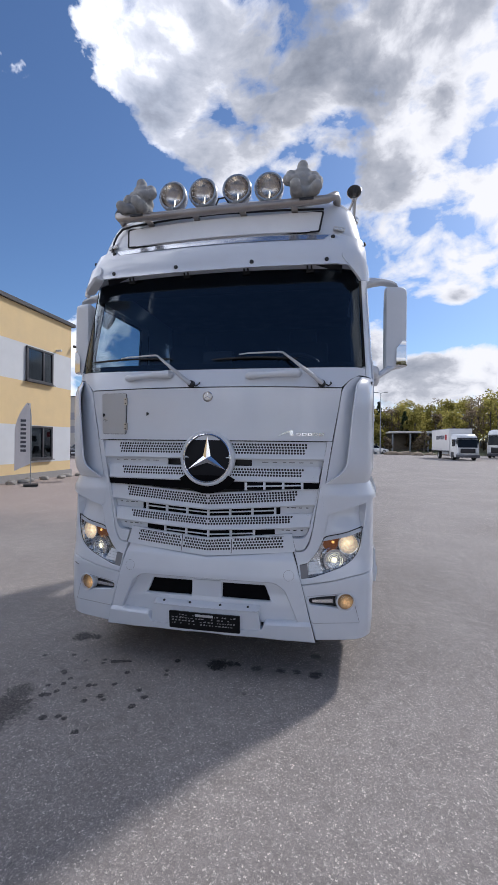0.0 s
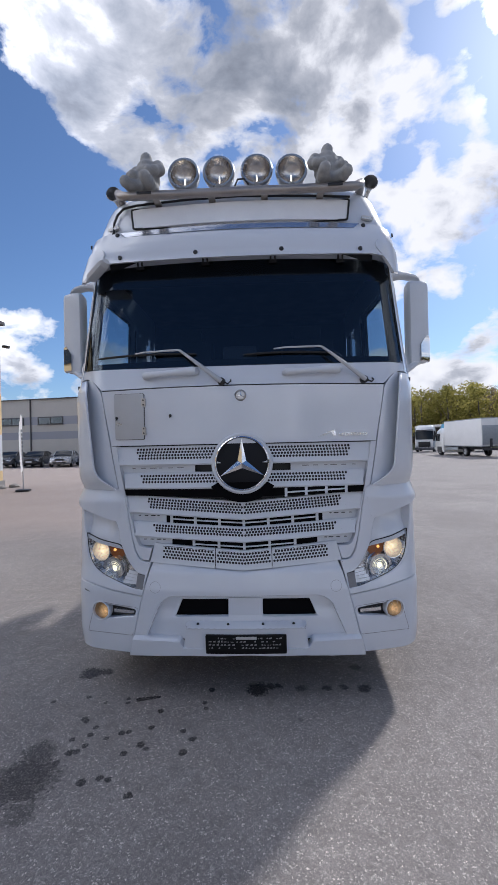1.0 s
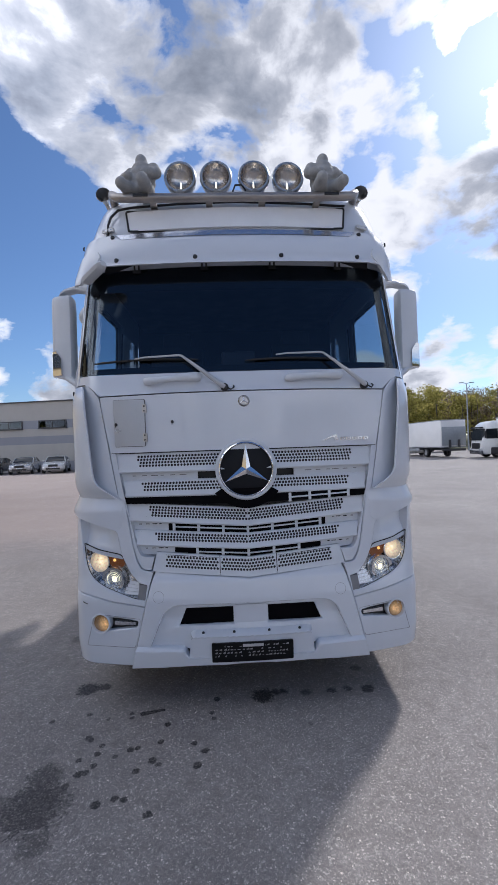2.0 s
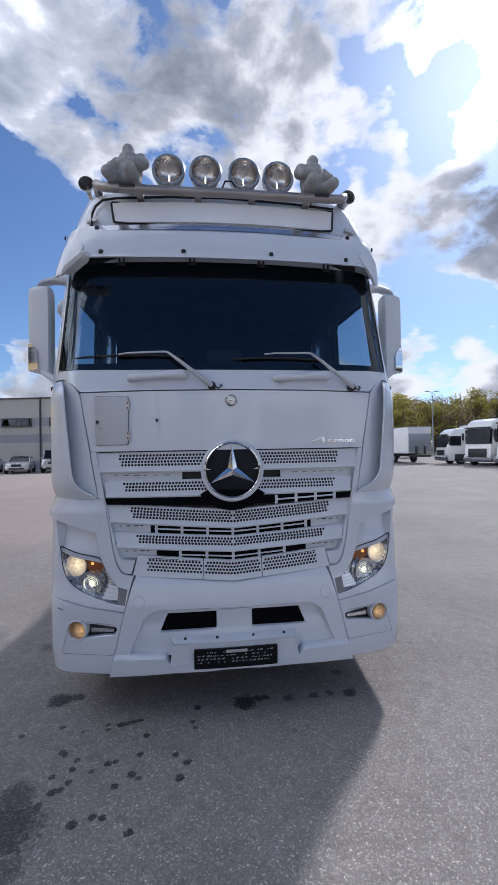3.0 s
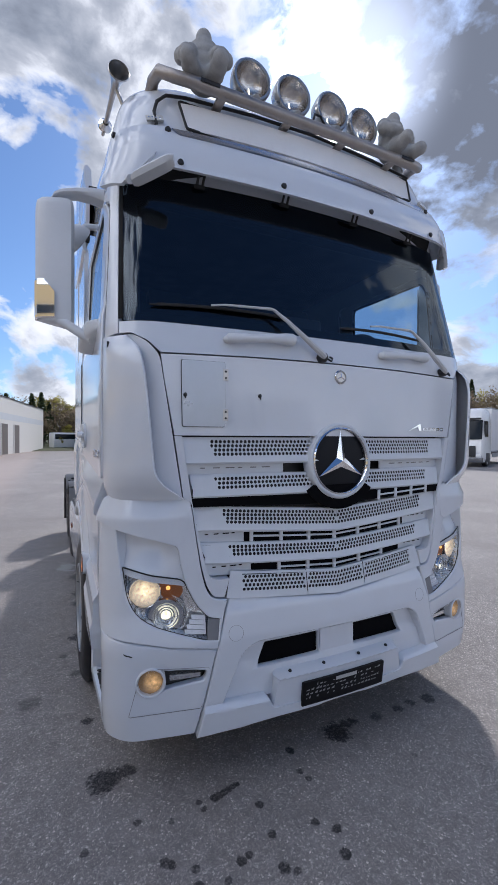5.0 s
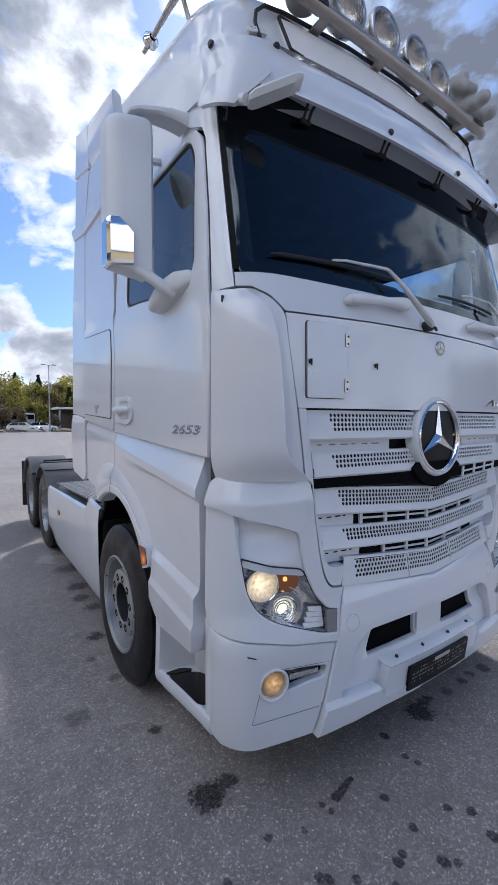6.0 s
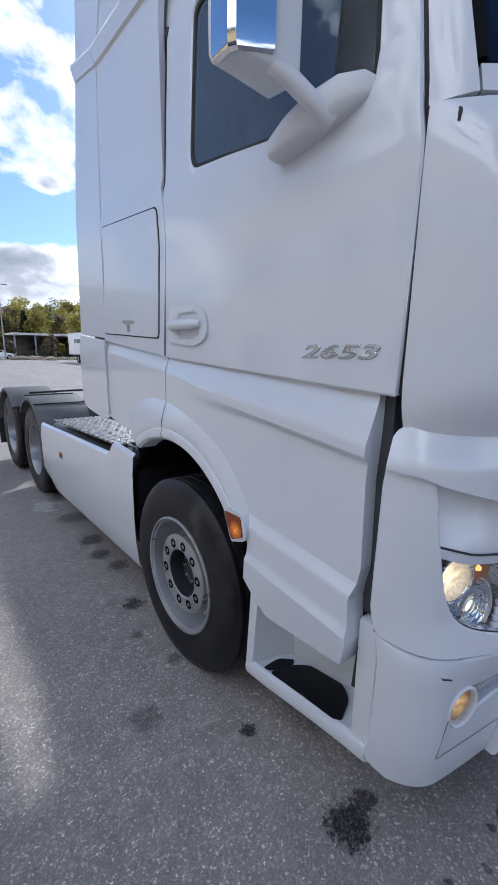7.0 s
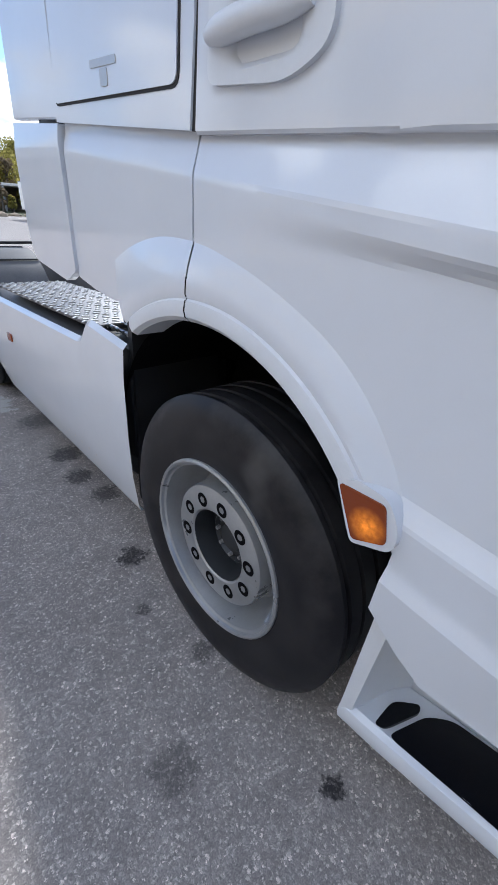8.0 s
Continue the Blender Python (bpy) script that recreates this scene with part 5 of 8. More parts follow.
for f in (False, True):
    sx = 1 if f else -1
    door = part("cab_door", panel(DOOR, holes=[GLASS_EDGE], off=door_off, thick=0.03, bevel=0.006, ds=0.08, dz=0.05, flip=f), PAINT, truck, "white cab door with tinted window")
    part("window_seal", panel(GLASS_EDGE, holes=[DOOR_GLASS], off=-0.002, thick=0.02, bevel=0.003, ds=0.1, flip=f), RUBBER_AND_GAPS, door, "black rubber window seal")
    pane = part("window_pane", panel(DOOR_GLASS, off=-0.008, thick=0.005, bevel=0, ds=0.2, dz=0.2, flip=f), SIDE_GLASS, door, "tinted side window")
    pane.visible_shadow = False
    # handle: a scooped plate with a grip across
    plate_poly = rounded([sy(1.205, 1.725), sy(1.212, 1.822), sy(1.28, 1.862), sy(1.53, 1.866), sy(1.535, 1.708), sy(1.30, 1.685)], [0.04, 0.05, 0.06, 0.03, 0.03, 0.05], 5)
    handle = part("door_handle", panel(plate_poly, off=lambda s, z: 0.026 - 0.036 * step01(0.085 - abs(z - 1.778), 0.025, 0.06) * step01(0.12 - abs(abs(s) - sy(1.37, 1.8)[0] * -1), 0.02, 0.06), thick=0.02, bevel=0.004, ds=0.02, dz=0.015, flip=f), WHITE_PLASTIC, door, "white recessed door handle")
    grip = [on(*sy(1.25 + 0.27 * t, 1.782), 0.03 + 0.012 * math.sin(math.pi * t)) for t in lin(0, 1, 9)]
    part("grip", tube(bmesh.new(), [(-sx * p.x, p.y, p.z) for p in grip], [0.012, 0.020, 0.024, 0.025, 0.025, 0.025, 0.025, 0.024, 0.016], 10), WHITE_PLASTIC, handle, "white pull grip")

# dark strips in the gaps before and behind the doors stand for shade
pair("door_gap_strip", RUBBER_AND_GAPS, truck, [sy(0.279, 1.56), sy(0.303, 1.56), sy(0.305, 2.25), sy(0.362, 2.62), sy(0.432, 2.97), sy(0.416, 2.96), sy(0.343, 2.60), sy(0.286, 2.25)], "dark strip standing for the shade in the door gap", off=-0.003, thick=0.012, bevel=0, ds=0.02, dz=0.06)
pair("door_gap_strip", RUBBER_AND_GAPS, truck, [sy(1.597, 1.64), sy(1.615, 1.64), sy(1.609, 2.41), sy(1.608, 3.05), sy(1.589, 3.05), sy(1.589, 2.42)], "dark strip standing for the shade in the door gap", off=lambda s, z: 0.010 - 0.010 * step01(z, 2.37, 2.46), thick=0.012, bevel=0, ds=0.02, dz=0.04)

# number on the door, in chrome figures
FIGURES = plain("satin_chrome_figures", (0.58, 0.60, 0.63), 0.20, 1.0, vary=0.1, scale=40.0)
for f in (False, True):
    txt = bpy.data.curves.new("door_number", "FONT")
    txt.body, txt.size, txt.extrude, txt.bevel_depth, txt.shear, txt.offset = "2653", 0.098, 0.004, 0.0035, 0.25, 0.0005
    txt.space_character = 1.06
    word = new("door_number", txt)
    bpy.context.view_layer.update()
    me = bpy.data.meshes.new_from_object(word)
    bpy.data.objects.remove(word)
    me.materials.append(FIGURES)
    ob = new("door_number", me)
    ob.parent = truck
    turn = Matrix(((0, 0, -1, 0), (-1, 0, 0, 0), (0, 1, 0, 0), (0, 0, 0, 1))) if not f else Matrix(((0, 0, 1, 0), (1, 0, 0, 0), (0, 1, 0, 0), (0, 0, 0, 1)))
    ob.matrix_basis = Matrix.Translation((-1.250, 0.652, 1.652) if not f else (1.250, 0.36, 1.652)) @ turn @ Matrix.Diagonal((1.40, 0.58, 1, 1))
    tagged(ob, "chrome figures on the door")

# sleeper side, locker door, side fairing ------------------------------------------------
sleeper = [sy(1.612, 1.640), sy(2.405, 1.722), sy(2.385, 2.4), sy(2.355, 3.235), sy(1.604, 3.235), sy(1.604, 2.41)]
SLEEP_OFF = lambda s, z: 0.004 + 0.012 * (1 - step01(z, 2.40, 2.46)) + float(np.interp(z, [2.31, 3.10, 3.20, 3.25], [0.0, 0.028, 0.033, 0.04]))
pair("sleeper_side", PAINT, truck, sleeper, off=SLEEP_OFF, thick=0.03, bevel=0.005, ds=0.1, dz=0.06)
locker_out = rounded([sy(1.652, 1.722), sy(2.392, 1.762), sy(2.364, 2.385), sy(1.648, 2.338)], 0.03)
locker_in = rounded([sy(1.658, 1.729), sy(2.386, 1.768), sy(2.358, 2.378), sy(1.654, 2.331)], 0.027)
for f in (False, True):
    locker = part("locker_door", panel(locker_in, off=lambda s, z: SLEEP_OFF(s, z) + 0.0055, thick=0.006, bevel=0.003, ds=0.1, flip=f), PAINT, truck, "white locker door in the cab side")
    part("locker_gap", panel(locker_out, holes=[locker_in], off=lambda s, z: SLEEP_OFF(s, z) + 0.0025, thick=0.004, bevel=0, ds=0.1, dz=0.06, flip=f), RUBBER_AND_GAPS, locker, "dark gap round the locker door")
    part("locker_badge", panel(rounded([sy(1.937, 1.806), sy(2.092, 1.816), sy(2.092, 1.834), sy(1.937, 1.824)], 0.004), off=0.024, thick=0.006, bevel=0.001, flip=f), STEEL, locker, "small steel badge of plain bars")
    part("locker_badge", panel(rounded([sy(1.990, 1.766), sy(2.034, 1.769), sy(2.034, 1.808), sy(1.990, 1.805)], 0.006), off=0.024, thick=0.006, bevel=0.001, flip=f), STEEL, locker, "small steel badge of plain bars")


def side_sheet(outline, x, thick=0.03, bevel=0.006, lean=None):
    """A flat (y, z) outline as a sheet standing at the width x; lean(y, z) moves it outwards."""
    bm = bmesh.new()
    sx = 1 if x > 0 else -1
    at = lambda y, z, d: (x + sx * ((lean(y, z) if lean else 0.0) - d), y, z)
    mid = Vector((sum(p[0] for p in outline) / len(outline), sum(p[1] for p in outline) / len(outline)))
    inner = []
    for y, z in outline:
        w = (mid - Vector((y, z))).normalized() * bevel
        inner.append((y + w.x, z + w.y))
    rings = [[bm.verts.new(at(y, z, d)) for y, z in pts] for pts, d in ((outline, thick), (outline, bevel), (inner, 0.0))]
    n = len(outline)
    for a, b in zip(rings, rings[1:]):
        for k in range(n):
            bm.faces.new((a[k], a[(k + 1) % n], b[(k + 1) % n], b[k]))
    bm.faces.new(rings[-1])
    bm.faces.new(rings[0][::-1])
    return bm


part("engine_cover", block((0, 2.375, 1.38), (2.16, 0.05, 0.80), 0.02), BLACK, truck, "black cover under the rear of the cab")
for sx in (-1, 1):
    part("side_fairing", side_sheet([(2.425, 1.735), (2.90, 1.775), (2.85, 2.6), (2.70, 3.285), (2.355, 3.225), (2.405, 2.4)], sx * 1.243), PAINT, truck)
    part("side_fairing", side_sheet([(2.35, 3.30), (2.69, 3.36), (2.63, 3.76), (2.205, 3.655)], sx * 1.240), PAINT, truck)
    part("side_fairing", side_sheet([(2.20, 3.665), (2.625, 3.775), (2.57, 4.10), (2.195, 3.99)], sx * 1.246), PAINT, truck)
    part("sleeper_side", side_sheet([(1.560, 3.315), (2.34, 3.315), (2.195, 3.645), (1.475, 3.612)], sx * 1.236), PAINT, truck)
    # standing deflector over the sleeper
    defl = bmesh.new()
    rows = []
    for t in lin(0, 1, 12):
        row = [(1.19, 1.50 + 0.69 * t, 3.63 + 0.03 * t), (1.212, 1.50 + 0.69 * t, 3.627 + 0.03 * t), (1.238, 1.535 + 0.655 * t, 3.70 + 0.015 * t), (1.246, 1.56 + 0.63 * t, 3.775), (1.244, 1.575 + 0.615 * t, 3.845 + 0.125 * t), (1.235, 1.585 + 0.605 * t, 3.875 + 0.122 * t), (1.215, 1.59 + 0.60 * t, 3.88 + 0.12 * t), (1.19, 1.57 + 0.62 * t, 3.84 + 0.12 * t)]
        rows.append([(sx * x, y, z) for x, y, z in row])
    loft(defl, rows, closed=True)
    for row in (rows[0], rows[-1]):
        defl.faces.new([defl.verts.new(p) for p in row])
    part("roof_deflector", defl, PAINT, truck, "white side deflector standing beside the roof", angle=25)
    # shade below the deflector, put in as a black block
    part("deflector_shade", block((sx * 1.185, 1.83, 3.64), (0.06, 0.70, 0.05), 0.0), MATT, truck, "black block standing for the shade under the side deflector")
low_fair = rounded([sy(2.425, 1.722), sy(2.92, 1.765), sy(2.905, 1.36), sy(2.86, 1.25), sy(2.50, 1.20), sy(2.40, 1.25)], [0, 0, 0.03, 0.03, 0.02, 0.02])
pair("side_fairing", PAINT, truck, low_fair, off=lambda s, z: 0.016 - 0.014 * step01(z, 1.66, 1.76), thick=0.03, bevel=0.006, ds=0.1, dz=0.05)
# raised mouldings across the sleeper and the fairing
for f in (False, True):
    sx = 1 if f else -1
    for (ya, yb), (za, zb) in (((1.575, 2.348), (0.0, 0.0)), ((2.352, 2.69), (0.0, 0.055))):
        mould = bmesh.new()
        rows = []
        for t in lin(0, 1, 6):
            y, dz = ya + (yb - ya) * t, za + (zb - za) * t
            rows.append([(sx * x, y + dy * 0.9, z + dz) for x, dy, z in ((1.225, 0, 3.205), (1.252, 0, 3.222), (1.264, 0.03, 3.300), (1.258, 0.04, 3.322), (1.225, 0.05, 3.335))])
        loft(mould, rows)
        for row in (rows[0], rows[-1]):
            mould.faces.new([mould.verts.new(p) for p in row])
        part("side_moulding", mould, PAINT, truck, angle=20)
    part("vent", block((sx * 1.218, 1.545, 3.325), (0.03, 0.10, 0.07), 0.004, pose(0, 0, 0, -30, 0, 0)), BLACK, truck, "small black vent")


# lower side with its ledges, wheel arch, steps --------------------------------------------
def ramp01(x, a, b):
    return min(1.0, max(0.0, (x - a) / (b - a)))


def lower_off(s, z):
    y = abs(s) - 1.60
    fade = 1 - step01(y, 0.25, 0.7)
    yy = y + 0.30
    top_z, low_z = 1.555 + (yy - 0.284) * 0.078, 1.440 + (yy - 0.37) * 0.118
    rear = step01(yy, 0.90, 1.58)
    ledge = 0.050 * (1 - 0.70 * rear) * (1 - ramp01(z, low_z, top_z))
    crease = -0.024 * (1 - step01(yy, 0.55, 1.30)) * (1 - step01(z, low_z - 0.060 - 0.06 * ramp01(yy, 0.55, 1.4), low_z - 0.038 + 0.02 * ramp01(yy, 0.4, 1.6)))
    rz = (yy - 0.38) * 0.118
    rib = 0.026 * fade * (1 - ramp01(z, 0.945 + rz, 0.985 + rz)) + 0.012 * (1 - ramp01(z, 0.80 + rz, 0.835 + rz)) * (1 - step01(y, 0.3, 0.75)) - 0.012 * fade * (1 - ramp01(z, 0.66, 0.80 + rz))
    return -0.012 + ledge + crease + rib


ARCH = (1.53, 0.57)
TREAD = plain("glossy_black_tread", (0.004, 0.0045, 0.007), 0.22, vary=0.3, bump=0.08, fine=160.0, **{"Specular IOR Level": 0.22})


def arc_pts(r, a0, a1, n):
    return [(ARCH[0] - r * math.cos(radians(a)), ARCH[1] + r * math.sin(radians(a))) for a in lin(a0, a1, n)]


lower_door = [sy(0.362, 1.602), sy(0.362, 1.41), sy(0.362, 1.01), sy(0.392, 0.662), sy(0.60, 0.650), sy(0.76, 0.640), sy(0.82, 0.675), sy(0.905, 0.745), sy(0.89, 0.90)]
lower_door += [sy(y, z) for y, z in arc_pts(0.76, 40, 86, 10)] + [sy(1.60, 1.36), sy(1.602, 1.50), sy(1.604, 1.692)]
pair("lower_door", PAINT, truck, lower_door, angle=12, off=lower_off, thick=0.085, bevel=0.005, ds=0.03, dz=0.010, shear=0.118)
rear_low = [sy(1.612, 1.676), sy(1.608, 1.50), sy(1.61, 1.34)] + [sy(y, z) for y, z in arc_pts(0.76, 98, 124, 8)] + [sy(2.10, 1.185), sy(2.26, 1.20), sy(2.405, 1.228), sy(2.41, 1.735)]
pair("lower_side", PAINT, truck, rear_low, off=lower_off, thick=0.03, bevel=0.005, ds=0.04, dz=0.010, shear=0.118)
for f in (False, True):
    sx = 1 if f else -1
    for a0, a1 in ((33, 94.5), (95, 126)):
        flare, lip = bmesh.new(), bmesh.new()
        rows, rows2 = [], []
        for a in lin(a0, a1, 22):
            end = 0.25 + 0.75 * step01(a, 28, 50)
            grow = 0.745 + 0.105 * step01(a, 28, 80) + 0.10 * step01(a, 95, 140)
            reach = grow + 0.05 - 0.72
            prof = [(0.72 + reach * f, o0 + o1 * end) for f, o0, o1 in ((1.0, -0.012, 0.0), (0.80, 0.000, 0.004), (0.60, 0.006, 0.014), (0.40, 0.010, 0.024), (0.18, 0.016, 0.030), (0.0, 0.050, 0.0))] + [(0.705, 0.044)]
            row = []
            for r, o in prof:
                y, z = ARCH[0] - r * math.cos(radians(a)), ARCH[1] + r * math.sin(radians(a))
                p = on(*sy(y, z), o)
                row.append((-sx * p.x, p.y, p.z))
            rows.append(row)
            row = []
            for r, o in [(0.712, 0.040), (0.703, 0.052), (0.68, 0.057), (0.662, 0.054), (0.650, 0.040), (0.650, -0.06)]:
                y, z = ARCH[0] - r * math.cos(radians(a)), ARCH[1] + r * math.sin(radians(a))
                p = on(*sy(y, z), o)
                row.append((-sx * p.x, p.y, p.z))
            if a < 124.5:
                rows2.append(row)
        loft(flare, rows)
        loft(lip, rows2)
        part("wheel_arch", flare, PAINT, truck)
        part("arch_lip", lip, WHITE_PLASTIC, truck, "white wheel arch lip")
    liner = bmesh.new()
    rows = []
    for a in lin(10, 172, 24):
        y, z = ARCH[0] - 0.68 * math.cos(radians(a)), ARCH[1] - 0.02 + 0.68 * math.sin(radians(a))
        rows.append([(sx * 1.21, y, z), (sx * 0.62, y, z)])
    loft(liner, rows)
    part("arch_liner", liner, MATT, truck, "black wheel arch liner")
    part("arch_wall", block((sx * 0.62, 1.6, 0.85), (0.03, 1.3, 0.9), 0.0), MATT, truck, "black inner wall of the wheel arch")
    # side marker on the arch's lower front end
    mk = part("side_marker", panel(rounded([sy(0.880, 0.916), sy(0.975, 0.884), sy(1.035, 1.012), sy(0.985, 1.032), sy(0.918, 1.026), sy(0.884, 0.98)], [0.03, 0.01, 0.01, 0.01, 0.02, 0.04]), off=0.056, thick=0.07, bevel=0.004, flip=f, ds=0.03, dz=0.03), PAINT, truck, "white side marker housing with amber lens")
    part("amber_lens", panel(rounded([sy(0.898, 0.928), sy(0.972, 0.896), sy(1.026, 1.008), sy(0.917, 1.010)], 0.012), off=0.060, thick=0.02, bevel=0.003, flip=f), glowing("lit_side_marker", Vector((-sx, 1, 1)) * Vector(on(*sy(0.945, 0.945), 0.060)), 0.045, (1.0, 0.30, 0.02), 0.65, 0.0, (0.20, 0.034, 0.004)), mk, "lit amber side marker lens")
    # step box under the door
    stepbox = part("entry_step", block((sx * 1.03, 0.63, 0.53), (0.03, 0.62, 0.55), 0.01), WHITE_PLASTIC, truck, "white entry step box with black treads")
    sill = bmesh.new()
    rows = []
    for y, dz in ((0.30, 0.05), (0.40, 0.045), (0.60, 0.02), (0.80, -0.01), (0.93, -0.02)):
        rows.append([(sx * x, y, z + dz) for x, z in ((1.05, 0.325), (1.19, 0.325), (1.222, 0.335), (1.240, 0.328), (1.246, 0.305), (1.238, 0.27), (1.20, 0.258), (1.05, 0.258))])
    loft(sill, rows, closed=True)
    for row in (rows[0], rows[-1]):
        sill.faces.new([sill.verts.new(p) for p in row])
    part("sill", sill, PAINT, stepbox, "white step sill")
    wing = bmesh.new()
    rows = []
    for t in lin(0, 1, 9):
        z = 0.27 + 0.44 * t
        rows.append([(sx * x, y + 0.02 * t, z) for x, y in ((1.244, 0.93 - 0.05 * t), (1.235, 0.90 - 0.06 * t), (1.19, 0.885 - 0.05 * t), (1.10, 0.86 - 0.02 * t), (1.045, 0.82 + 0.01 * t))])
    loft(wing, rows)
    part("step_wing", wing, WHITE_PLASTIC, stepbox, "white curved end of the step")
    sill_z = lambda y: 0.331 + float(np.interp(y, [0.30, 0.40, 0.60, 0.80, 0.93], [0.05, 0.045, 0.02, -0.01, -0.02]))
    for loop in ([(1.222, 0.795), (1.105, 0.752), (1.066, 0.70), (1.064, 0.53), (1.11, 0.465), (1.21, 0.42), (1.228, 0.44)], [(1.222, 0.835), (1.13, 0.835), (1.085, 0.78), (1.105, 0.768), (1.215, 0.81)]):
        tread = bmesh.new()
        edge = rounded(loop, 0.022, 3)
        low = [tread.verts.new((sx * x, y, sill_z(y) - 0.02)) for x, y in edge]
        top_ring = [tread.verts.new((sx * x, y, sill_z(y) + 0.006)) for x, y in edge]
        tread.faces.new(top_ring)
        for k in range(len(edge)):
            tread.faces.new((low[k - 1], low[k], top_ring[k], top_ring[k - 1]))
        part("tread", tread, TREAD, stepbox, "black ribbed tread")
    part("step_plug", lathe(bmesh.new(), [(0.0, 0.006), (0.016, 0.005), (0.018, 0.0)], towards((sx * 1.047, 0.52, 0.58), (sx, 0, 0)), 14), BLACK, stepbox, "black plug")
    part("step_end", block((sx * 1.122, 0.332, 0.57), (0.215, 0.075, 0.52), 0.012), WHITE_PLASTIC, stepbox, "white front end of the step well")
    # the gap's shade is put in as a dark grey block
    part("door_gap_shade", block((sx * 1.15, 0.352, 1.20), (0.10, 0.05, 0.72), 0.0), plain("grey_gap_shade", (0.05, 0.055, 0.065), 0.6), truck, "dark grey block standing for the shade between door and bumper corner")

# visor and roof ------------------------------------------------------------------------
V = lambda x, z: fx(x, z, "visor")
VS = lambda y, z: sy(y, z, -1, "visor")
VSR = lambda y, z: sy(y, z, 1, "visor")
visor_poly = [VS(0.62, 3.17), V(-1.12, 3.10), V(-0.95, 3.118), V(-0.6, 3.106), V(0, 3.100), V(0.6, 3.106), V(0.95, 3.118), V(1.12, 3.10), VSR(0.62, 3.17), VSR(0.60, 3.33), V(1.1, 3.375), V(0.93, 3.385), V(0.86, 3.335), V(0.5, 3.325), V(0, 3.322), V(-0.5, 3.325), V(-0.86, 3.335), V(-0.93, 3.385), V(-1.1, 3.375), VS(0.60, 3.33)]
visor = part("sun_visor", panel(visor_poly, off=lambda s, z: 0.0 + 0.012 * (1 - step01(z, 3.105, 3.14)), thick=0.018, bevel=0.006, ds=0.022, dz=0.025, surface="visor"), PAINT, truck, "white exterior sun visor with black bolts")
strip_poly = [V(-0.85, 3.338), V(0.85, 3.338), V(0.90, 3.385), V(-0.90, 3.385)]
part("chrome_strip", panel(strip_poly, off=0.0, thick=0.012, bevel=0.003, ds=0.05, dz=0.02, surface="visor"), plain("polished_visor_strip", (0.55, 0.57, 0.62), 0.16, 0.85, vary=0.1), visor, "polished metal strip along the visor")
for x, z in ((-0.876, 3.155), (-0.307, 3.150), (0.31, 3.150), (0.88, 3.155), (-0.92, 3.362), (0.925, 3.362)):
    p = on(*V(x, z), 0.002, "visor")
    part("bolt", lathe(bmesh.new(), [(0.0, 0.012), (0.012, 0.011), (0.016, 0.004), (0.017, 0.0)], towards(p, (x * 0.2, -1, 0.1)), 14), BLACK, visor, "black bolt head")
for sx in (-1, 1):
    part("bolt", lathe(bmesh.new(), [(0.0, 0.012), (0.012, 0.011), (0.017, 0.0)], towards((sx * 1.172, 0.395, 3.345), (sx, -0.35, 0.1)), 14), BLACK, visor, "black bolt head")
for x in (-0.75, -0.25, 0.25, 0.75):
    brk = bmesh.new()
    a, b = on(*V(x, 3.13), -0.050, "visor") + Vector((0, 0, 0.050)), on(*fx(x, 3.06), 0.0) + Vector((0, 0, 0.045))
    for dx in (-0.026, 0.026):
        tube(brk, [a + Vector((dx, 0, 0)), (a + b) / 2 + Vector((dx * 0.6, 0, 0.006)), b + Vector((dx * 0.6, 0, 0))], 0.007, 6)
    box(brk, a, (0.075, 0.012, 0.030), 0.004)
    box(brk, b, (0.060, 0.020, 0.020), 0.004)
    part("bracket", brk, BLACK, visor, "black visor bracket")

roof_bm = bmesh.new()
zs = [3.03, 3.08, 3.13] + lin(3.17, 3.77, 40) + [3.785, 3.80, 3.81]
rows = []
for z in zs:
    half = [on(s, max(z, 3.135) if s < 1.14 and z < 3.13 else z, -0.012) for s in lin(0.0001, sy(2.40, z, 1)[0], 150)]
    rows.append([Vector((-p.x, p.y, p.z)) for p in half[::-1]] + half)
grid = loft(roof_bm, rows)
for k in range(14):
    bmesh.ops.smooth_vert(roof_bm, verts=[v for row in grid[4:-1] for v in row[1:-1]], factor=0.5, use_axis_x=True, use_axis_y=True, use_axis_z=True)
top = rows[-1]
n = len(top)
lid = [[top[k] for k in range(n // 2)][::-1], [top[k] for k in range(n // 2, n)]]
mid = [[(1 - t) * a + t * b + Vector((0, 0, 0.04 * math.sin(math.pi * t))) for t in lin(0, 1, 9)] for a, b in zip(*lid)]
loft(roof_bm, mid)
back = [r[0] for r in rows] + [r[-1] for r in rows[::-1]]
roof_bm.faces.new([roof_bm.verts.new(p) for p in back])
roof = part("high_roof", roof_bm, PAINT, truck, "white domed high roof")
# lighter box in the roof front
BOX = rounded([fx(-0.806, 3.425), fx(0.816, 3.430), fx(0.846, 3.612), fx(-0.836, 3.600)], 0.015)
part("sign_box", panel(BOX, off=0.012, thick=0.03, bevel=0.006, ds=0.06), plain("white_sign_panel", (0.82, 0.82, 0.83), 0.35, vary=0.05), roof, "blank white sign panel")
part("sign_trim", tube(bmesh.new(), [on(s, z, 0.012) for s, z in BOX], 0.008, 6, closed=True), RUBBER_AND_GAPS, roof, "black trim round the sign panel")
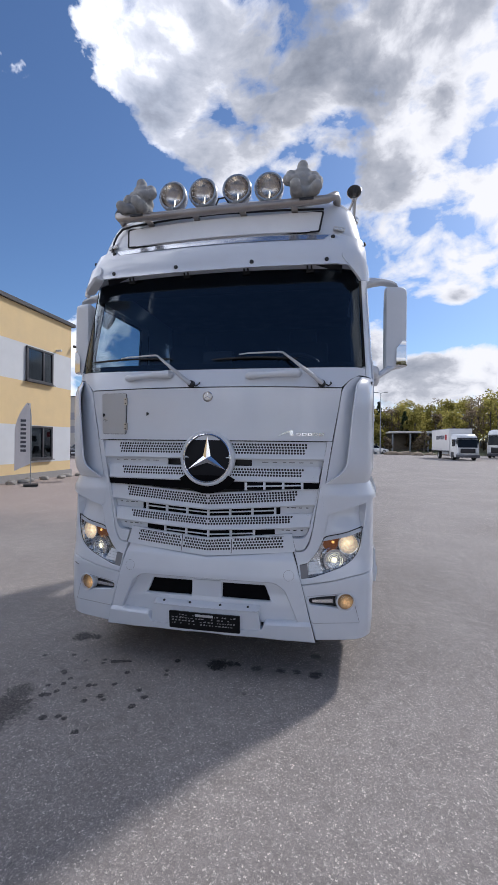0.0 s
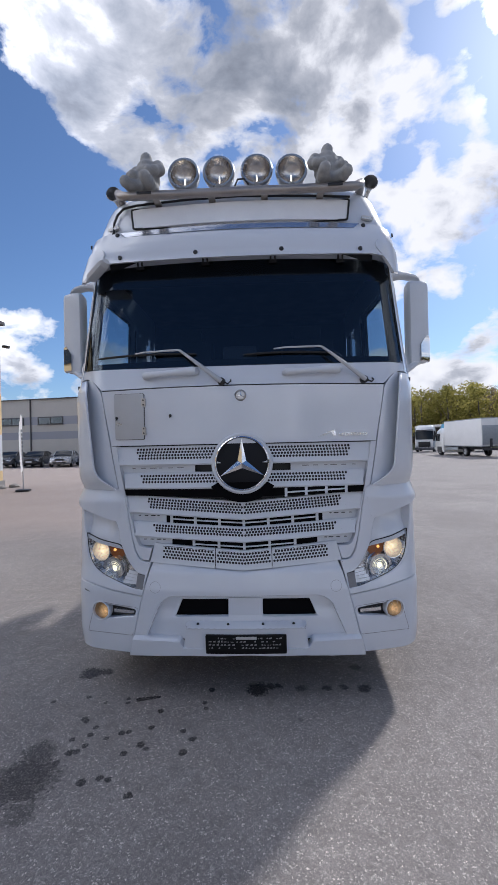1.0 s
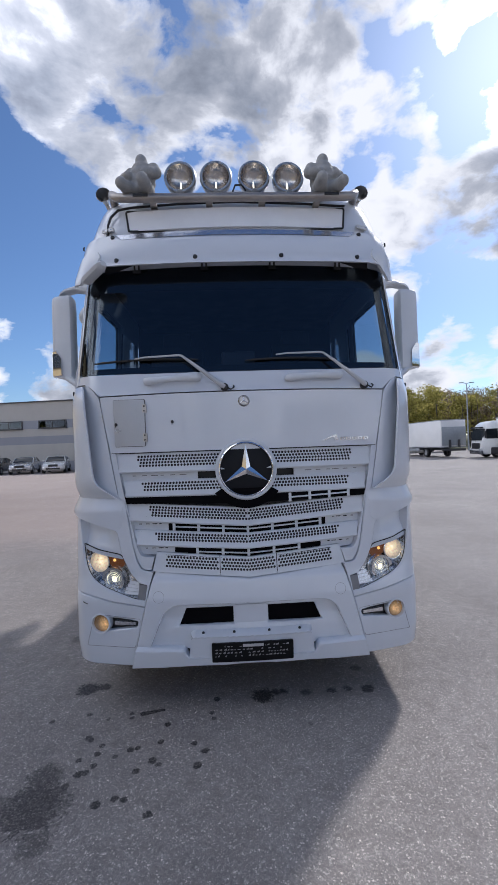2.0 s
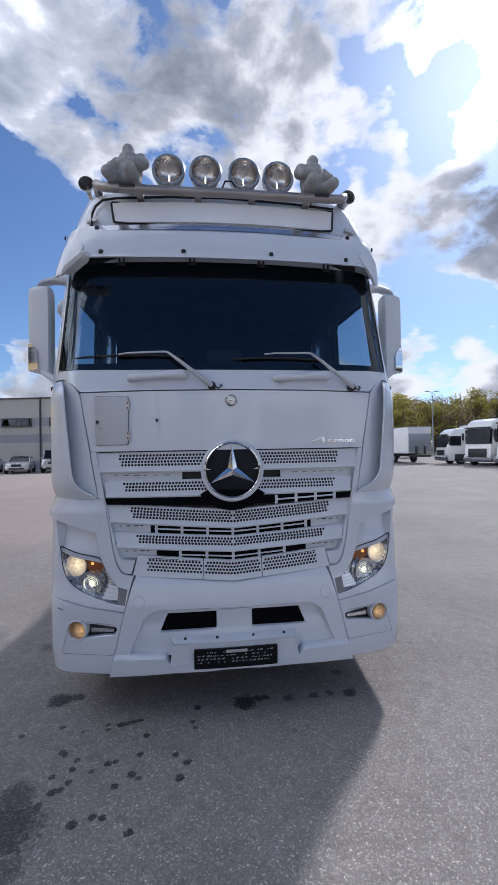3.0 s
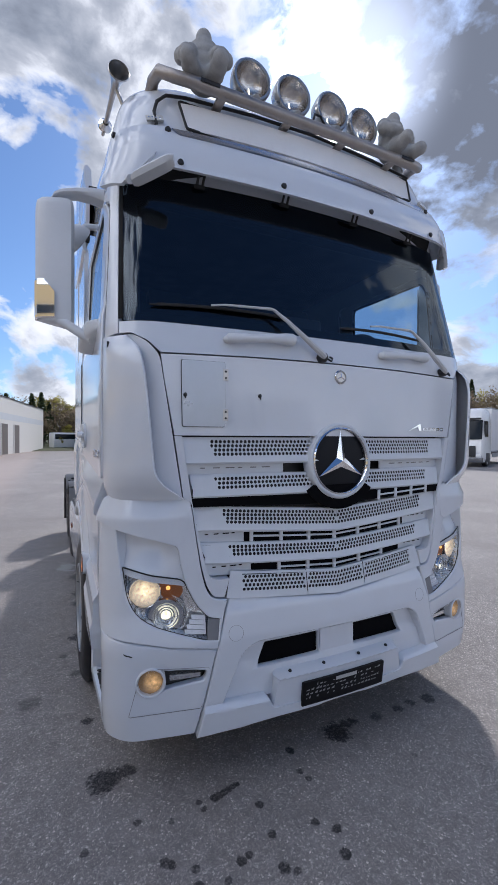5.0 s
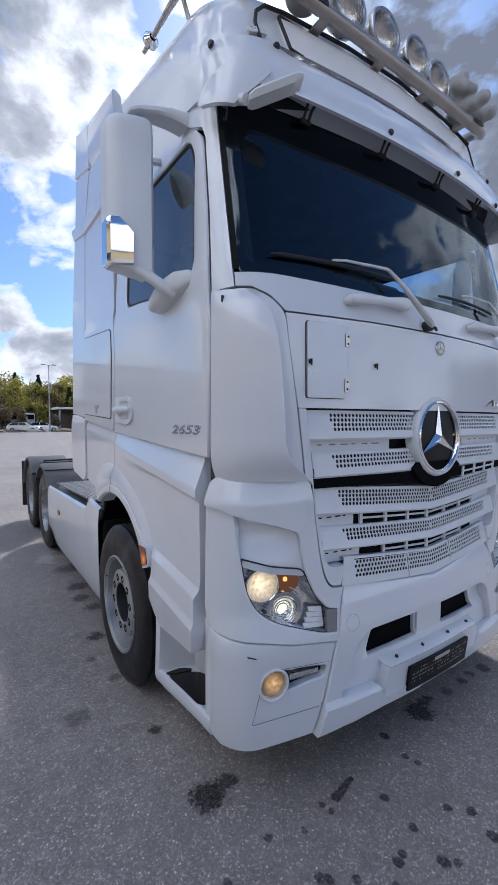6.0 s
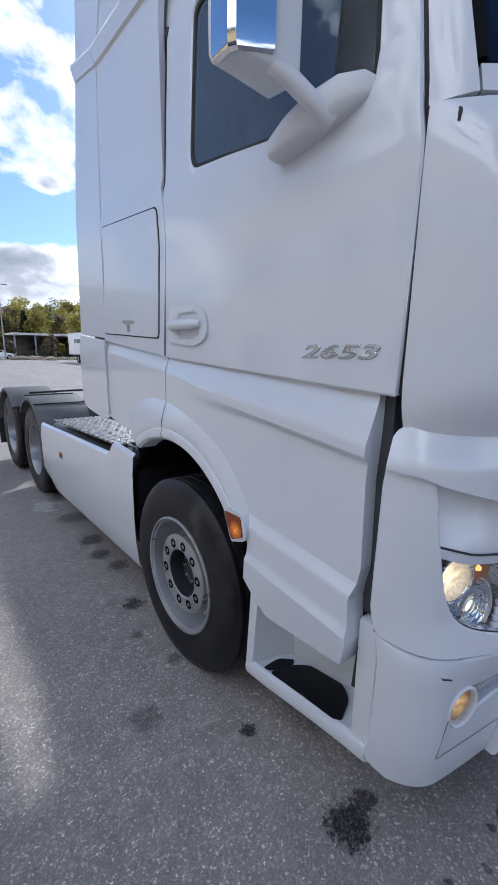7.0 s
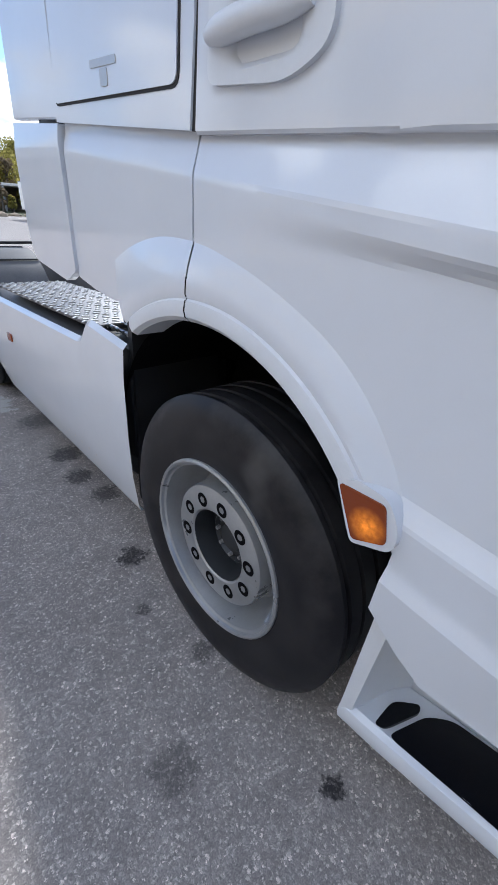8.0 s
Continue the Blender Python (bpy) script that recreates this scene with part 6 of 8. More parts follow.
cable = [on(*fx(-0.98, 3.372), 0.01), on(*fx(-0.965, 3.42), 0.012), on(*fx(-0.97, 3.50), 0.012), on(*fx(-0.95, 3.57), 0.012), on(*fx(-0.90, 3.62), 0.014), on(*fx(-0.80, 3.635), 0.014), on(*fx(-0.4, 3.645), 0.02), on(*fx(0.0, 3.648), 0.02), on(*fx(0.5, 3.640), 0.02), on(*fx(0.85, 3.63), 0.02)]
part("cable", tube(bmesh.new(), cable, 0.009, 6), RUBBER_AND_GAPS, roof, "black cable clipped along the roof front")
for f in (False, True):
    cl = part("marker_light", panel(rounded([fx(-0.925, 3.445), fx(-1.01, 3.43), fx(-1.015, 3.462), fx(-0.93, 3.475)], 0.008), off=0.018, thick=0.02, bevel=0.005, flip=f), plain("clear_marker", (0.6, 0.6, 0.58), 0.25), roof, "clear roof marker light")
    for k in range(4):
        s, z = fx(-0.945 - 0.018 * k, 3.452)
        p = on(s, z, 0.018)
        part("led", lathe(bmesh.new(), [(0.0, 0.003), (0.005, 0.0)], towards((p.x * (-1 if f else 1), p.y, p.z), (0, -1, 0)), 8), CHROME, cl)

# front mirror wedges under the visor's ends, roof deflector arms
wedge = bmesh.new()
rows = []
for t in lin(0, 1, 11):
    c = Vector((-1.112, 0.195, 3.012)).lerp(Vector((-0.94, 0.065, 3.085)), t)
    g = (1 - (2 * t - 1) ** 6) ** 0.5 * 0.35 + 0.65
    h, d = 0.022 * g, 0.048 * g
    out = Vector((-0.45, -0.89, 0)) * d
    rows.append([c + out + Vector((0, 0, h * 0.2)), c + out * 0.7 + Vector((0, 0, h)), c - out * 0.6 + Vector((0, 0, h * 1.3)), c - out + Vector((0, 0, h * 0.4)), c - out * 0.8 + Vector((0, 0, -h * 0.8)), c + out * 0.7 + Vector((0, 0, -h * 0.8))])
loft(wedge, rows, closed=True)
for row in (rows[0], rows[-1]):
    wedge.faces.new([wedge.verts.new(p) for p in row])
ramp_mirror = part("ramp_mirror", wedge, WHITE_PLASTIC, truck, "white front mirror housing under the visor", angle=55)
part("mirror_arm", tube(bmesh.new(), [(-1.12, 0.20, 3.02), (-1.14, 0.28, 3.06), (-1.15, 0.34, 3.10)], 0.022, 10), WHITE_PLASTIC, ramp_mirror, "white arm")
for f in (False, True):
    cap_poly = rounded([VS(0.40, 3.045), VS(0.26, 3.005), V(-1.125, 3.012), V(-1.055, 3.10), V(-0.985, 3.185), V(-1.02, 3.25), VS(0.27, 3.235), VS(0.37, 3.15)], [0.03, 0.05, 0.04, 0.05, 0.04, 0.05, 0.06, 0.05])
    part("pillar_cap", panel(cap_poly, off=lambda s, z, k=(0.2 if f else 1.0): 0.010 + k * 0.008 + k * 0.034 * (1 - step01(z, 3.03, 3.22)) * step01(abs(s), 1.02, 1.22), thick=0.022, bevel=0.007, ds=0.025, dz=0.025, flip=f, surface="visor"), PAINT, truck)

# light bar with lamps, figures, horns ----------------------------------------------------
LAMP_BOWL = plain("dull_lamp_mirror", (0.66, 0.62, 0.58), 0.18, 1.0, vary=0.25, scale=40.0, bump=0.5, fine=75.0)
bar_path = [(-0.955, 0.62, 3.70), (-0.955, 0.45, 3.755), (-0.94, 0.36, 3.74), (-0.88, 0.285, 3.675), (-0.80, 0.255, 3.655), (-0.5, 0.245, 3.648), (0, 0.240, 3.648), (0.5, 0.245, 3.648), (0.80, 0.255, 3.655), (0.88, 0.285, 3.675), (0.94, 0.36, 3.74), (0.955, 0.45, 3.755), (0.955, 0.62, 3.70)]
BAR_STEEL = plain("dusty_bar_steel", (0.36, 0.33, 0.31), 0.40, 0.65, vary=0.2, bump=0.1)
bar = part("light_bar", tube(bmesh.new(), bar_path, 0.032, 14), BAR_STEEL, truck, "steel roof light bar with four spotlights")
for x in (-0.72, 0.70):
    part("bar_label", block((x + 0.02, 0.215, 3.655), (0.11, 0.004, 0.02), 0.001), BLACK, bar, "dark maker's mark bar")
for x in (-0.62, -0.2, 0.2, 0.62):
    part("bar_foot", block((x, 0.31, 3.63), (0.05, 0.14, 0.02), 0.005), BAR_STEEL, bar, "bar mounting foot")
for x, y, z in ((-0.413, 0.325, 3.838), (-0.143, 0.312, 3.832), (0.145, 0.315, 3.834), (0.409, 0.335, 3.836)):
    aim = towards((x, y, z), (x * 0.05, -1, 0.0))
    spot_lamp = part("spotlight", lathe(bmesh.new(), [(0.100, 0.028), (0.103, 0.036), (0.115, 0.036), (0.122, 0.026), (0.122, 0.0), (0.112, -0.05), (0.08, -0.085), (0.035, -0.10), (0.0, -0.102)], aim, 36), plain("silver_lamp_shell", (0.50, 0.50, 0.50), 0.28, 0.8), bar, "round spotlight with mirrored reflector")
    part("reflector", lathe(bmesh.new(), [(0.101, 0.026), (0.094, -0.005), (0.075, -0.032), (0.045, -0.05), (0.018, -0.058), (0.0, -0.06)], aim, 36), LAMP_BOWL, spot_lamp, "mirrored bowl")
    part("lens", lathe(bmesh.new(), [(0.102, 0.030), (0.080, 0.040), (0.045, 0.047), (0.0, 0.049)], aim, 36), CLEAR_GLASS, spot_lamp, "clear lens")
    # the glint in the bowl is added as a small glowing rod
    part("bulb", tube(bmesh.new(), [aim @ Vector((0, -0.008, -0.030)), aim @ Vector((0, -0.040, -0.026)), aim @ Vector((0, -0.072, -0.016))], [0.003, 0.0055, 0.003], 8), GLINT_GLOW, spot_lamp, "small glowing rod standing for the glint in the bowl")
    part("stand", tube(bmesh.new(), [(x, y - 0.03, z - 0.115), (x, y - 0.08, z - 0.15)], 0.022, 10), GREY_METAL, spot_lamp, "lamp stand")
part("bar_cable", tube(bmesh.new(), [(-0.02, 0.26, 3.70), (0.0, 0.27, 3.755), (0.05, 0.28, 3.765), (0.08, 0.28, 3.72)], 0.007, 6), RUBBER_AND_GAPS, bar, "loop of black cable")


def figure(x, side):
    """A plain stacked figure of rounded rolls."""
    bm = bmesh.new()
    base = Matrix.Translation((x, 0.33, 3.70)) @ pose(0, 0, 0, 0, 0, side)

    def ball(c, r, sq=(1, 1, 1)):
        r = r * 1.05
        made = bmesh.ops.create_uvsphere(bm, u_segments=18, v_segments=10, radius=r)["verts"]
        bmesh.ops.transform(bm, matrix=base @ Matrix.Translation(c) @ Matrix.Diagonal((*sq, 1)), verts=made)

    for c, r, sq in (((0, 0, 0.05), 0.088, (1, 0.95, 0.7)), ((0, 0, 0.11), 0.096, (1, 0.95, 0.62)), ((0, 0, 0.165), 0.092, (1, 0.95, 0.6)), ((0, 0, 0.21), 0.078, (1, 0.95, 0.6)), ((0, -0.01, 0.268), 0.047, (0.95, 1, 1.1))):
        ball(c, r, sq)
    for sg in (-1, 1):
        for c, r in (((sg * 0.095, 0, 0.195), 0.046), ((sg * 0.122, -0.02, 0.155), 0.042), ((sg * 0.105, -0.07, 0.13), 0.038), ((sg * 0.07, -0.095, 0.125), 0.034)):
            ball(c, r)
        for c, r in (((sg * 0.06, -0.07, 0.035), 0.05), ((sg * 0.075, -0.12, 0.03), 0.046), ((sg * 0.085, -0.165, 0.035), 0.042)):
            ball(c, r)
    statue = part("roof_figure", bm, STATUE, truck, "weathered grey figurine with plain rounded rolls", angle=60)
    blend = statue.modifiers.new("blend", "REMESH")
    blend.mode, blend.voxel_size, blend.use_smooth_shade = "VOXEL", 0.009, True
    ease = statue.modifiers.new("ease", "SMOOTH")
    ease.iterations, ease.factor = 6, 0.5


figure(-0.70, -18)
figure(0.68, 14)
for sx in (-1, 1):
    bell = Vector((sx * 1.105, 0.725, 3.956))
    rear = Vector((sx * 1.13, 1.20, 3.945))
    way = (bell - rear).normalized()
    horn = part("air_horn", lathe(bmesh.new(), [(0.060, 0.022), (0.064, 0.014), (0.056, 0.0), (0.036, -0.045), (0.023, -0.11), (0.017, -0.22), (0.014, -0.42), (0.012, -0.56)], towards(bell, way), 24), STEEL, truck, "long steel roof air horn")
    part("bell_inside", lathe(bmesh.new(), [(0.058, 0.018), (0.03, -0.03), (0.0, -0.09)], towards(bell, way), 24), plain("dull_horn_inside", (0.2, 0.2, 0.2), 0.35, 0.7), horn, "dull inside of the bell")
    part("diaphragm", lathe(bmesh.new(), [(0.0, -0.02), (0.03, -0.018), (0.046, 0.0), (0.046, 0.02), (0.02, 0.04)], towards(rear, way), 20), CHROME, horn, "chrome diaphragm housing")
    part("horn_foot", tube(bmesh.new(), [bell - way * 0.10, Vector((sx * 1.03, 0.85, 3.80))], 0.012, 8), STEEL, horn, "horn bracket")

# mirrors ---------------------------------------------------------------------------------
for sx in (-1, 1):
    body = bmesh.new()
    rows = []
    section = ((-0.098, 0.632), (-0.094, 0.605), (-0.078, 0.590), (-0.03, 0.598), (0.04, 0.622), (0.078, 0.642), (0.094, 0.668), (0.099, 0.70), (0.099, 0.758), (-0.09, 0.715))
    mid_y = 0.67
    for z, g in ((2.392, 0.80), (2.400, 0.93), (2.419, 0.99), (2.485, 1.0), (2.73, 1.0), (2.98, 1.0), (3.035, 0.985), (3.060, 0.94), (3.070, 0.82)):
        rows.append([(sx * (1.452 + g * dx), mid_y + g * (y - mid_y), z + 0.02 * (dx / 0.1) * (z < 2.5)) for dx, y in section])
    loft(body, rows, closed=True)
    for row in (rows[0], rows[-1]):
        body.faces.new([body.verts.new(p) for p in row])
    bmesh.ops.remove_doubles(body, verts=body.verts[:], dist=1e-5)
    mir = part("wing_mirror", body, WHITE_PLASTIC, truck, "white wing mirror with chrome corner cap", angle=50)
    cap = bmesh.new()
    rows = []
    for z, g, lim in ((2.405, 0.90, 0), (2.412, 1.0, 0), (2.43, 1.035, 0), (2.48, 1.035, 0), (2.545, 1.035, 0), (2.575, 1.035, 0.025), (2.61, 1.03, 0.06), (2.618, 1.0, 0.062)):
        rows.append([(sx * (1.452 + g * dx), mid_y + g * (y - mid_y), z + 0.004) for dx, y in ((0.004 + lim * 0.8, 0.598 + lim * 0.48), (0.046 + lim * 0.4, 0.6225 + lim * 0.24), (0.088, 0.647), (0.099, 0.668), (0.101, 0.70), (0.101, 0.735))])
    loft(cap, rows)
    part("corner_cap", cap, CHROME, mir, "polished chrome corner cap", angle=14)
    part("mirror_glass", block((sx * 1.452, 0.742, 2.76), (0.155, 0.01, 0.56), 0.004), CHROME, mir, "mirror glass")
    arm_bm = bmesh.new()
    rows = []
    for x, y, z, hw, hz in ((1.475, 0.675, 3.066, 0.04, 0.004), (1.455, 0.672, 3.095, 0.05, 0.012), (1.42, 0.662, 3.112, 0.052, 0.014), (1.34, 0.64, 3.124, 0.052, 0.016), (1.27, 0.615, 3.118, 0.055, 0.024), (1.205, 0.60, 3.108, 0.055, 0.032)):
        rows.append([(sx * x, y + a * hw, z + b * hz) for a, b in ((-1, -0.5), (-1, 0.5), (-0.8, 1), (0.8, 1), (1, 0.5), (1, -0.5), (0.8, -1), (-0.8, -1))])
    loft(arm_bm, rows, closed=True)
    for row in (rows[0], rows[-1]):
        arm_bm.faces.new([arm_bm.verts.new(p) for p in row])
    part("upper_arm", arm_bm, WHITE_PLASTIC, mir, "flat white upper arm")
    part("lower_arm", tube(bmesh.new(), [(sx * 1.44, 0.63, 2.405), (sx * 1.40, 0.61, 2.385), (sx * 1.33, 0.58, 2.335), (sx * 1.27, 0.56, 2.305)], [0.020, 0.026, 0.026, 0.032], 10), WHITE_PLASTIC, mir, "white lower arm")
    foot = bmesh.new()
    rows = []
    for y, zt, zb, o in ((0.44, 2.372, 2.336, 0.004), (0.465, 2.390, 2.318, 0.040), (0.52, 2.394, 2.298, 0.072), (0.62, 2.380, 2.274, 0.090), (0.70, 2.352, 2.260, 0.096), (0.768, 2.318, 2.254, 0.092), (0.784, 2.306, 2.258, 0.078), (0.789, 2.296, 2.264, 0.0)):
        rows.append([(sx * (1.235 + q * o), y, zb + (zt - zb) * t) for t, q in ((0, 0), (0.02, 0.55), (0.12, 0.90), (0.30, 1.0), (0.74, 1.0), (0.92, 0.92), (0.99, 0.6), (1, 0))])
    loft(foot, rows)
    part("mirror_foot", foot, WHITE_PLASTIC, mir, "white mirror foot on the door", angle=60)
kerb = part("kerb_mirror", lathe(bmesh.new(), [(0.0, 0.075), (0.035, 0.070), (0.062, 0.050), (0.078, 0.015), (0.082, -0.02), (0.076, -0.026)], towards((-1.322, 0.90, 2.99), (-0.75, -0.3, 0.45)) @ Matrix.Diagonal((1, 1.15, 1, 1)), 24), WHITE_PLASTIC, truck, "white domed kerb mirror above the door")
part("mirror_glass", lathe(bmesh.new(), [(0.0, -0.022), (0.076, -0.022)], towards((-1.322, 0.90, 2.99), (-0.75, -0.3, 0.45)) @ Matrix.Diagonal((1, 1.15, 1, 1)), 24), BLACK, kerb, "dark mirror glass")
part("mirror_arm", tube(bmesh.new(), [(-1.325, 0.90, 3.03), (-1.28, 0.90, 3.075), (-1.20, 0.90, 3.085)], 0.020, 8), WHITE_PLASTIC, kerb, "white mirror arm")


DECK_STEEL = plain("grey_deck_metal", (0.17, 0.17, 0.175), 0.45, 0.7, vary=0.25, bump=0.1)
DECK_WORN = plain("worn_deck_diamonds", (0.42, 0.42, 0.42), 0.38, 0.8, vary=0.25, bump=0.1)


# wheels and chassis --------------------------------------------------------------------
def wheel(name, at, sx, r=0.512, width=0.315, dual=False):
    """A truck wheel: tyre, rim with ten nuts, hub; the face looks along sx."""
    m = towards(at, (sx, 0, 0))
    w = width
    tyre_bm = bmesh.new()
    half = w / 2
    prof = [(0.292, -half * 0.80), (0.30, -half * 0.92), (0.36, -half), (0.43, -half * 1.0), (0.475, -half * 0.93), (r - 0.012, -half * 0.83), (r, -half * 0.74)]
    grooves = (-0.5, -0.17, 0.17, 0.5)
    for gx in grooves:
        c = gx * half * 1.2
        prof += [(r, c - 0.008), (r - 0.012, c - 0.005), (r - 0.012, c + 0.005), (r, c + 0.008)]
    prof += [(r, half * 0.74), (r - 0.012, half * 0.83), (0.475, half * 0.93), (0.455, half * 0.975), (0.44, half * 0.995), (0.425, half * 1.005), (0.40, half * 1.02), (0.37, half * 1.006), (0.345, half * 0.98), (0.328, half * 0.962), (0.315, half * 0.95), (0.300, half * 0.92), (0.292, half * 0.80)]
    lathe(tyre_bm, prof, m, 72)
    hub_ob = part(name, tyre_bm, TYRE, truck, "truck wheel with black tyre and silver steel rim", angle=32)
    rim_bm = bmesh.new()
    if dual:
        rp = [(0.302, half * 0.84), (0.298, half * 0.90), (0.288, half * 0.88), (0.272, half * 0.6), (0.262, 0.0), (0.250, -half * 0.5), (0.235, -half * 0.62), (0.16, -half * 0.66), (0.11, -half * 0.66), (0.11, -half * 0.1), (0.09, half * 0.1), (0.0, half * 0.12)]
    else:
        rp = [(0.314, half * 0.86), (0.313, half * 0.99), (0.306, half * 1.02), (0.299, half * 1.0), (0.296, half * 0.93), (0.289, half * 0.90), (0.282, half * 0.62), (0.262, half * 0.26), (0.238, half * 0.12), (0.225, half * 0.16), (0.219, half * 0.34), (0.217, half * 0.70), (0.213, half * 0.80), (0.204, half * 0.83), (0.134, half * 0.83), (0.127, half * 0.79)]
    lathe(rim_bm, rp, m, 56)
    rim = part("rim", rim_bm, RIM_PAINT, hub_ob, "silver painted steel rim", angle=40)
    face = half * (0.83 if not dual else -0.66)
    if not dual:
        part("hub", lathe(bmesh.new(), [(0.1275, half * 0.80), (0.125, half * 0.70), (0.123, half * 0.26), (0.108, half * 0.24), (0.098, half * 0.36), (0.090, half * 0.40), (0.082, half * 0.30), (0.055, half * 0.30), (0.048, half * 0.44), (0.0, half * 0.46)], m, 32), plain("dark_hub", (0.045, 0.048, 0.052), 0.40, 0.4), hub_ob, "dark hub and inner wall of the rim's opening")
        for k in range(8):
            a = k * math.pi / 4
            part("hub_bolt", lathe(bmesh.new(), [(0.0, half * 0.46), (0.007, half * 0.45), (0.008, half * 0.36)], m @ Matrix.Translation((0.072 * math.cos(a), 0.072 * math.sin(a), 0)), 6), GREY_PLASTIC, rim)
    for k in range(10):
        a = (k + 0.25) * math.pi / 5
        q = m @ Matrix.Translation(((0.165 if not dual else 0.180) * math.cos(a), (0.165 if not dual else 0.180) * math.sin(a), 0))
        if not dual:
            # the rim is not pierced; black discs stand for the holes' shade
            part("hole_shade", lathe(bmesh.new(), [(0.0, face + 0.0010), (0.0255, face + 0.0010)], q, 18), MATT, rim, "flat black disc standing for the shade in a hole")
        part("wheel_nut", lathe(bmesh.new(), [(0.013, face - 0.002), (0.012, face + (0.008 if dual else 0.0015)), (0.0, face + (0.010 if dual else 0.002))], q, 6), GREY_METAL if dual else GREY_PLASTIC, rim)
    tube_bm = tube(bmesh.new(), [m @ Vector((0.27, -0.06, half * 0.7)), m @ Vector((0.285, -0.065, half * 1.0)), m @ Vector((0.29, -0.066, half * 1.08))], 0.006, 6)
    part("valve", tube_bm, GREY_METAL, rim, "valve stem")
    return hub_ob


for sx in (-1, 1):
    wheel("front_wheel", (sx * 1.130, 1.470, 0.500), sx, 0.512)
    wheel("rear_wheel", (sx * 1.06, 4.93, 0.510), sx, dual=True)
    wheel("rear_wheel", (sx * 1.06, 6.28, 0.510), sx, dual=True)
    rail = block((sx * 0.42, 4.2, 0.86), (0.09, 6.2, 0.26), 0.01)
    part("chassis_rail", rail, MUDGUARD, truck, "dark steel chassis rail")
    # mudguards over the rear wheels
    for cy in (4.93, 6.28):
        guard = bmesh.new()
        rows = []
        for a in lin(12 if cy < 5 else 40, 140 if cy < 5 else 168, 20):
            y, z = cy - 0.60 * math.cos(radians(a)), 0.52 + 0.60 * math.sin(radians(a))
            y2, z2 = cy - 0.565 * math.cos(radians(a)), 0.52 + 0.565 * math.sin(radians(a))
            rows.append([(sx * 1.245, y2, z2), (sx * 1.245, y, z), (sx * 1.22, cy - 0.615 * math.cos(radians(a)), 0.52 + 0.615 * math.sin(radians(a))), (sx * 0.70, cy - 0.615 * math.cos(radians(a)), 0.52 + 0.615 * math.sin(radians(a))), (sx * 0.70, y2, z2)])
        loft(guard, rows, closed=True)
        gob = part("mudguard", guard, MUDGUARD, truck, "dusty black mudguard")
        if cy < 5:
            for a in (62, 100):
                strap = [(sx * x, cy - 0.622 * math.cos(radians(a)), 0.52 + 0.622 * math.sin(radians(a))) for x in (1.24, 0.95, 0.70)]
                part("strap", tube(bmesh.new(), strap, 0.007, 6), RUBBER_AND_GAPS, gob, "black strap")
            part("guard_rod", tube(bmesh.new(), [(sx * 1.2, cy + 0.05, 1.165), (sx * 0.6, cy + 0.05, 1.175)], 0.012, 8), RUBBER_AND_GAPS, gob, "black rod across the mudguard")
    part("mud_flap", block((sx * 1.06, 6.98, 0.62), (0.38, 0.018, 0.78), 0.004), BLACK, truck, "black rubber mud flap")
    # tank skirt
    skirt = bmesh.new()
    rows = []
    for y in [2.085, 2.15, 2.22, 2.30, 2.38, 2.42, 2.50, 2.55] + lin(2.7, 4.38, 16):
        t = (y - 2.085) / 2.295
        top_z = float(np.interp(y, [2.085, 2.38, 2.42, 2.50, 2.55, 4.38], [1.030, 1.058, 1.055, 0.968, 0.958, 0.912]))
        low = 0.25 if y < 4.0 else 0.25 + 0.10 * step01(y, 4.0, 4.38)
        rows.append([(sx * x, y, z) for x, z in ((1.205, top_z - 0.012), (1.218, top_z), (1.238, top_z - 0.022), (1.246, top_z - 0.14), (1.246, 0.62), (1.240, 0.44), (1.222, low + 0.03), (1.212, low), (1.20, low))])
    loft(skirt, rows)
    skirt.faces.new([skirt.verts.new(p) for p in rows[-1]])
    sk = part("tank_skirt", skirt, PAINT, truck, "white side skirt over the fuel tank")
    part("skirt_marker", block((sx * 1.249, 3.69, 0.70), (0.012, 0.09, 0.05), 0.004), AMBER, sk, "amber side marker")
    for k in range(5):
        part("rivet", lathe(bmesh.new(), [(0.0, 0.003), (0.008, 0.0)], towards((sx * 1.232, 2.5 + 0.09 * k, 0.36), (sx, 0, -0.1)), 8), STEEL, sk)
    tank = block((sx * 0.86, 3.25, 0.62), (0.60, 2.15, 0.60), 0.08, None, 3)
    part("fuel_tank", tank, MUDGUARD, truck, "dark fuel tank behind the skirt")
    # tread plate of raised diamonds
    deck = part("tread_plate", block((sx * 0.98, 3.20, 1.00), (0.44, 1.55, 0.015), 0.004, pose(0, 0, 0, -1.5, 0, 0)), DECK_STEEL, truck, "raised diamond tread plate")
    bump_bm = bmesh.new()
    for i in range(30):
        for j in range(9):
            y, x = 2.46 + i * 0.052, 0.78 + j * 0.05 + 0.025 * (i % 2)
            turn = 45 if (i + j) % 2 else -45
            box(bump_bm, (sx * x, y, 1.009 - (y - 3.2) * 0.026), (0.034, 0.011, 0.006), 0.0, pose(0, 0, 0, 0, 0, turn))
    tagged(part("raised_pattern", bump_bm, DECK_WORN, deck, "raised diamonds", smooth=False), kind="stuff")
    grate_bm = bmesh.new()
    for i in range(5):
        tube(grate_bm, [(sx * 1.16, 2.20 + i * 0.045, 1.03), (sx * 0.80, 2.20 + i * 0.045, 1.03)], 0.008, 6)
    for j in range(6):
        tube(grate_bm, [(sx * (0.82 + j * 0.065), 2.19, 1.03), (sx * (0.82 + j * 0.065), 2.40, 1.03)], 0.008, 6)
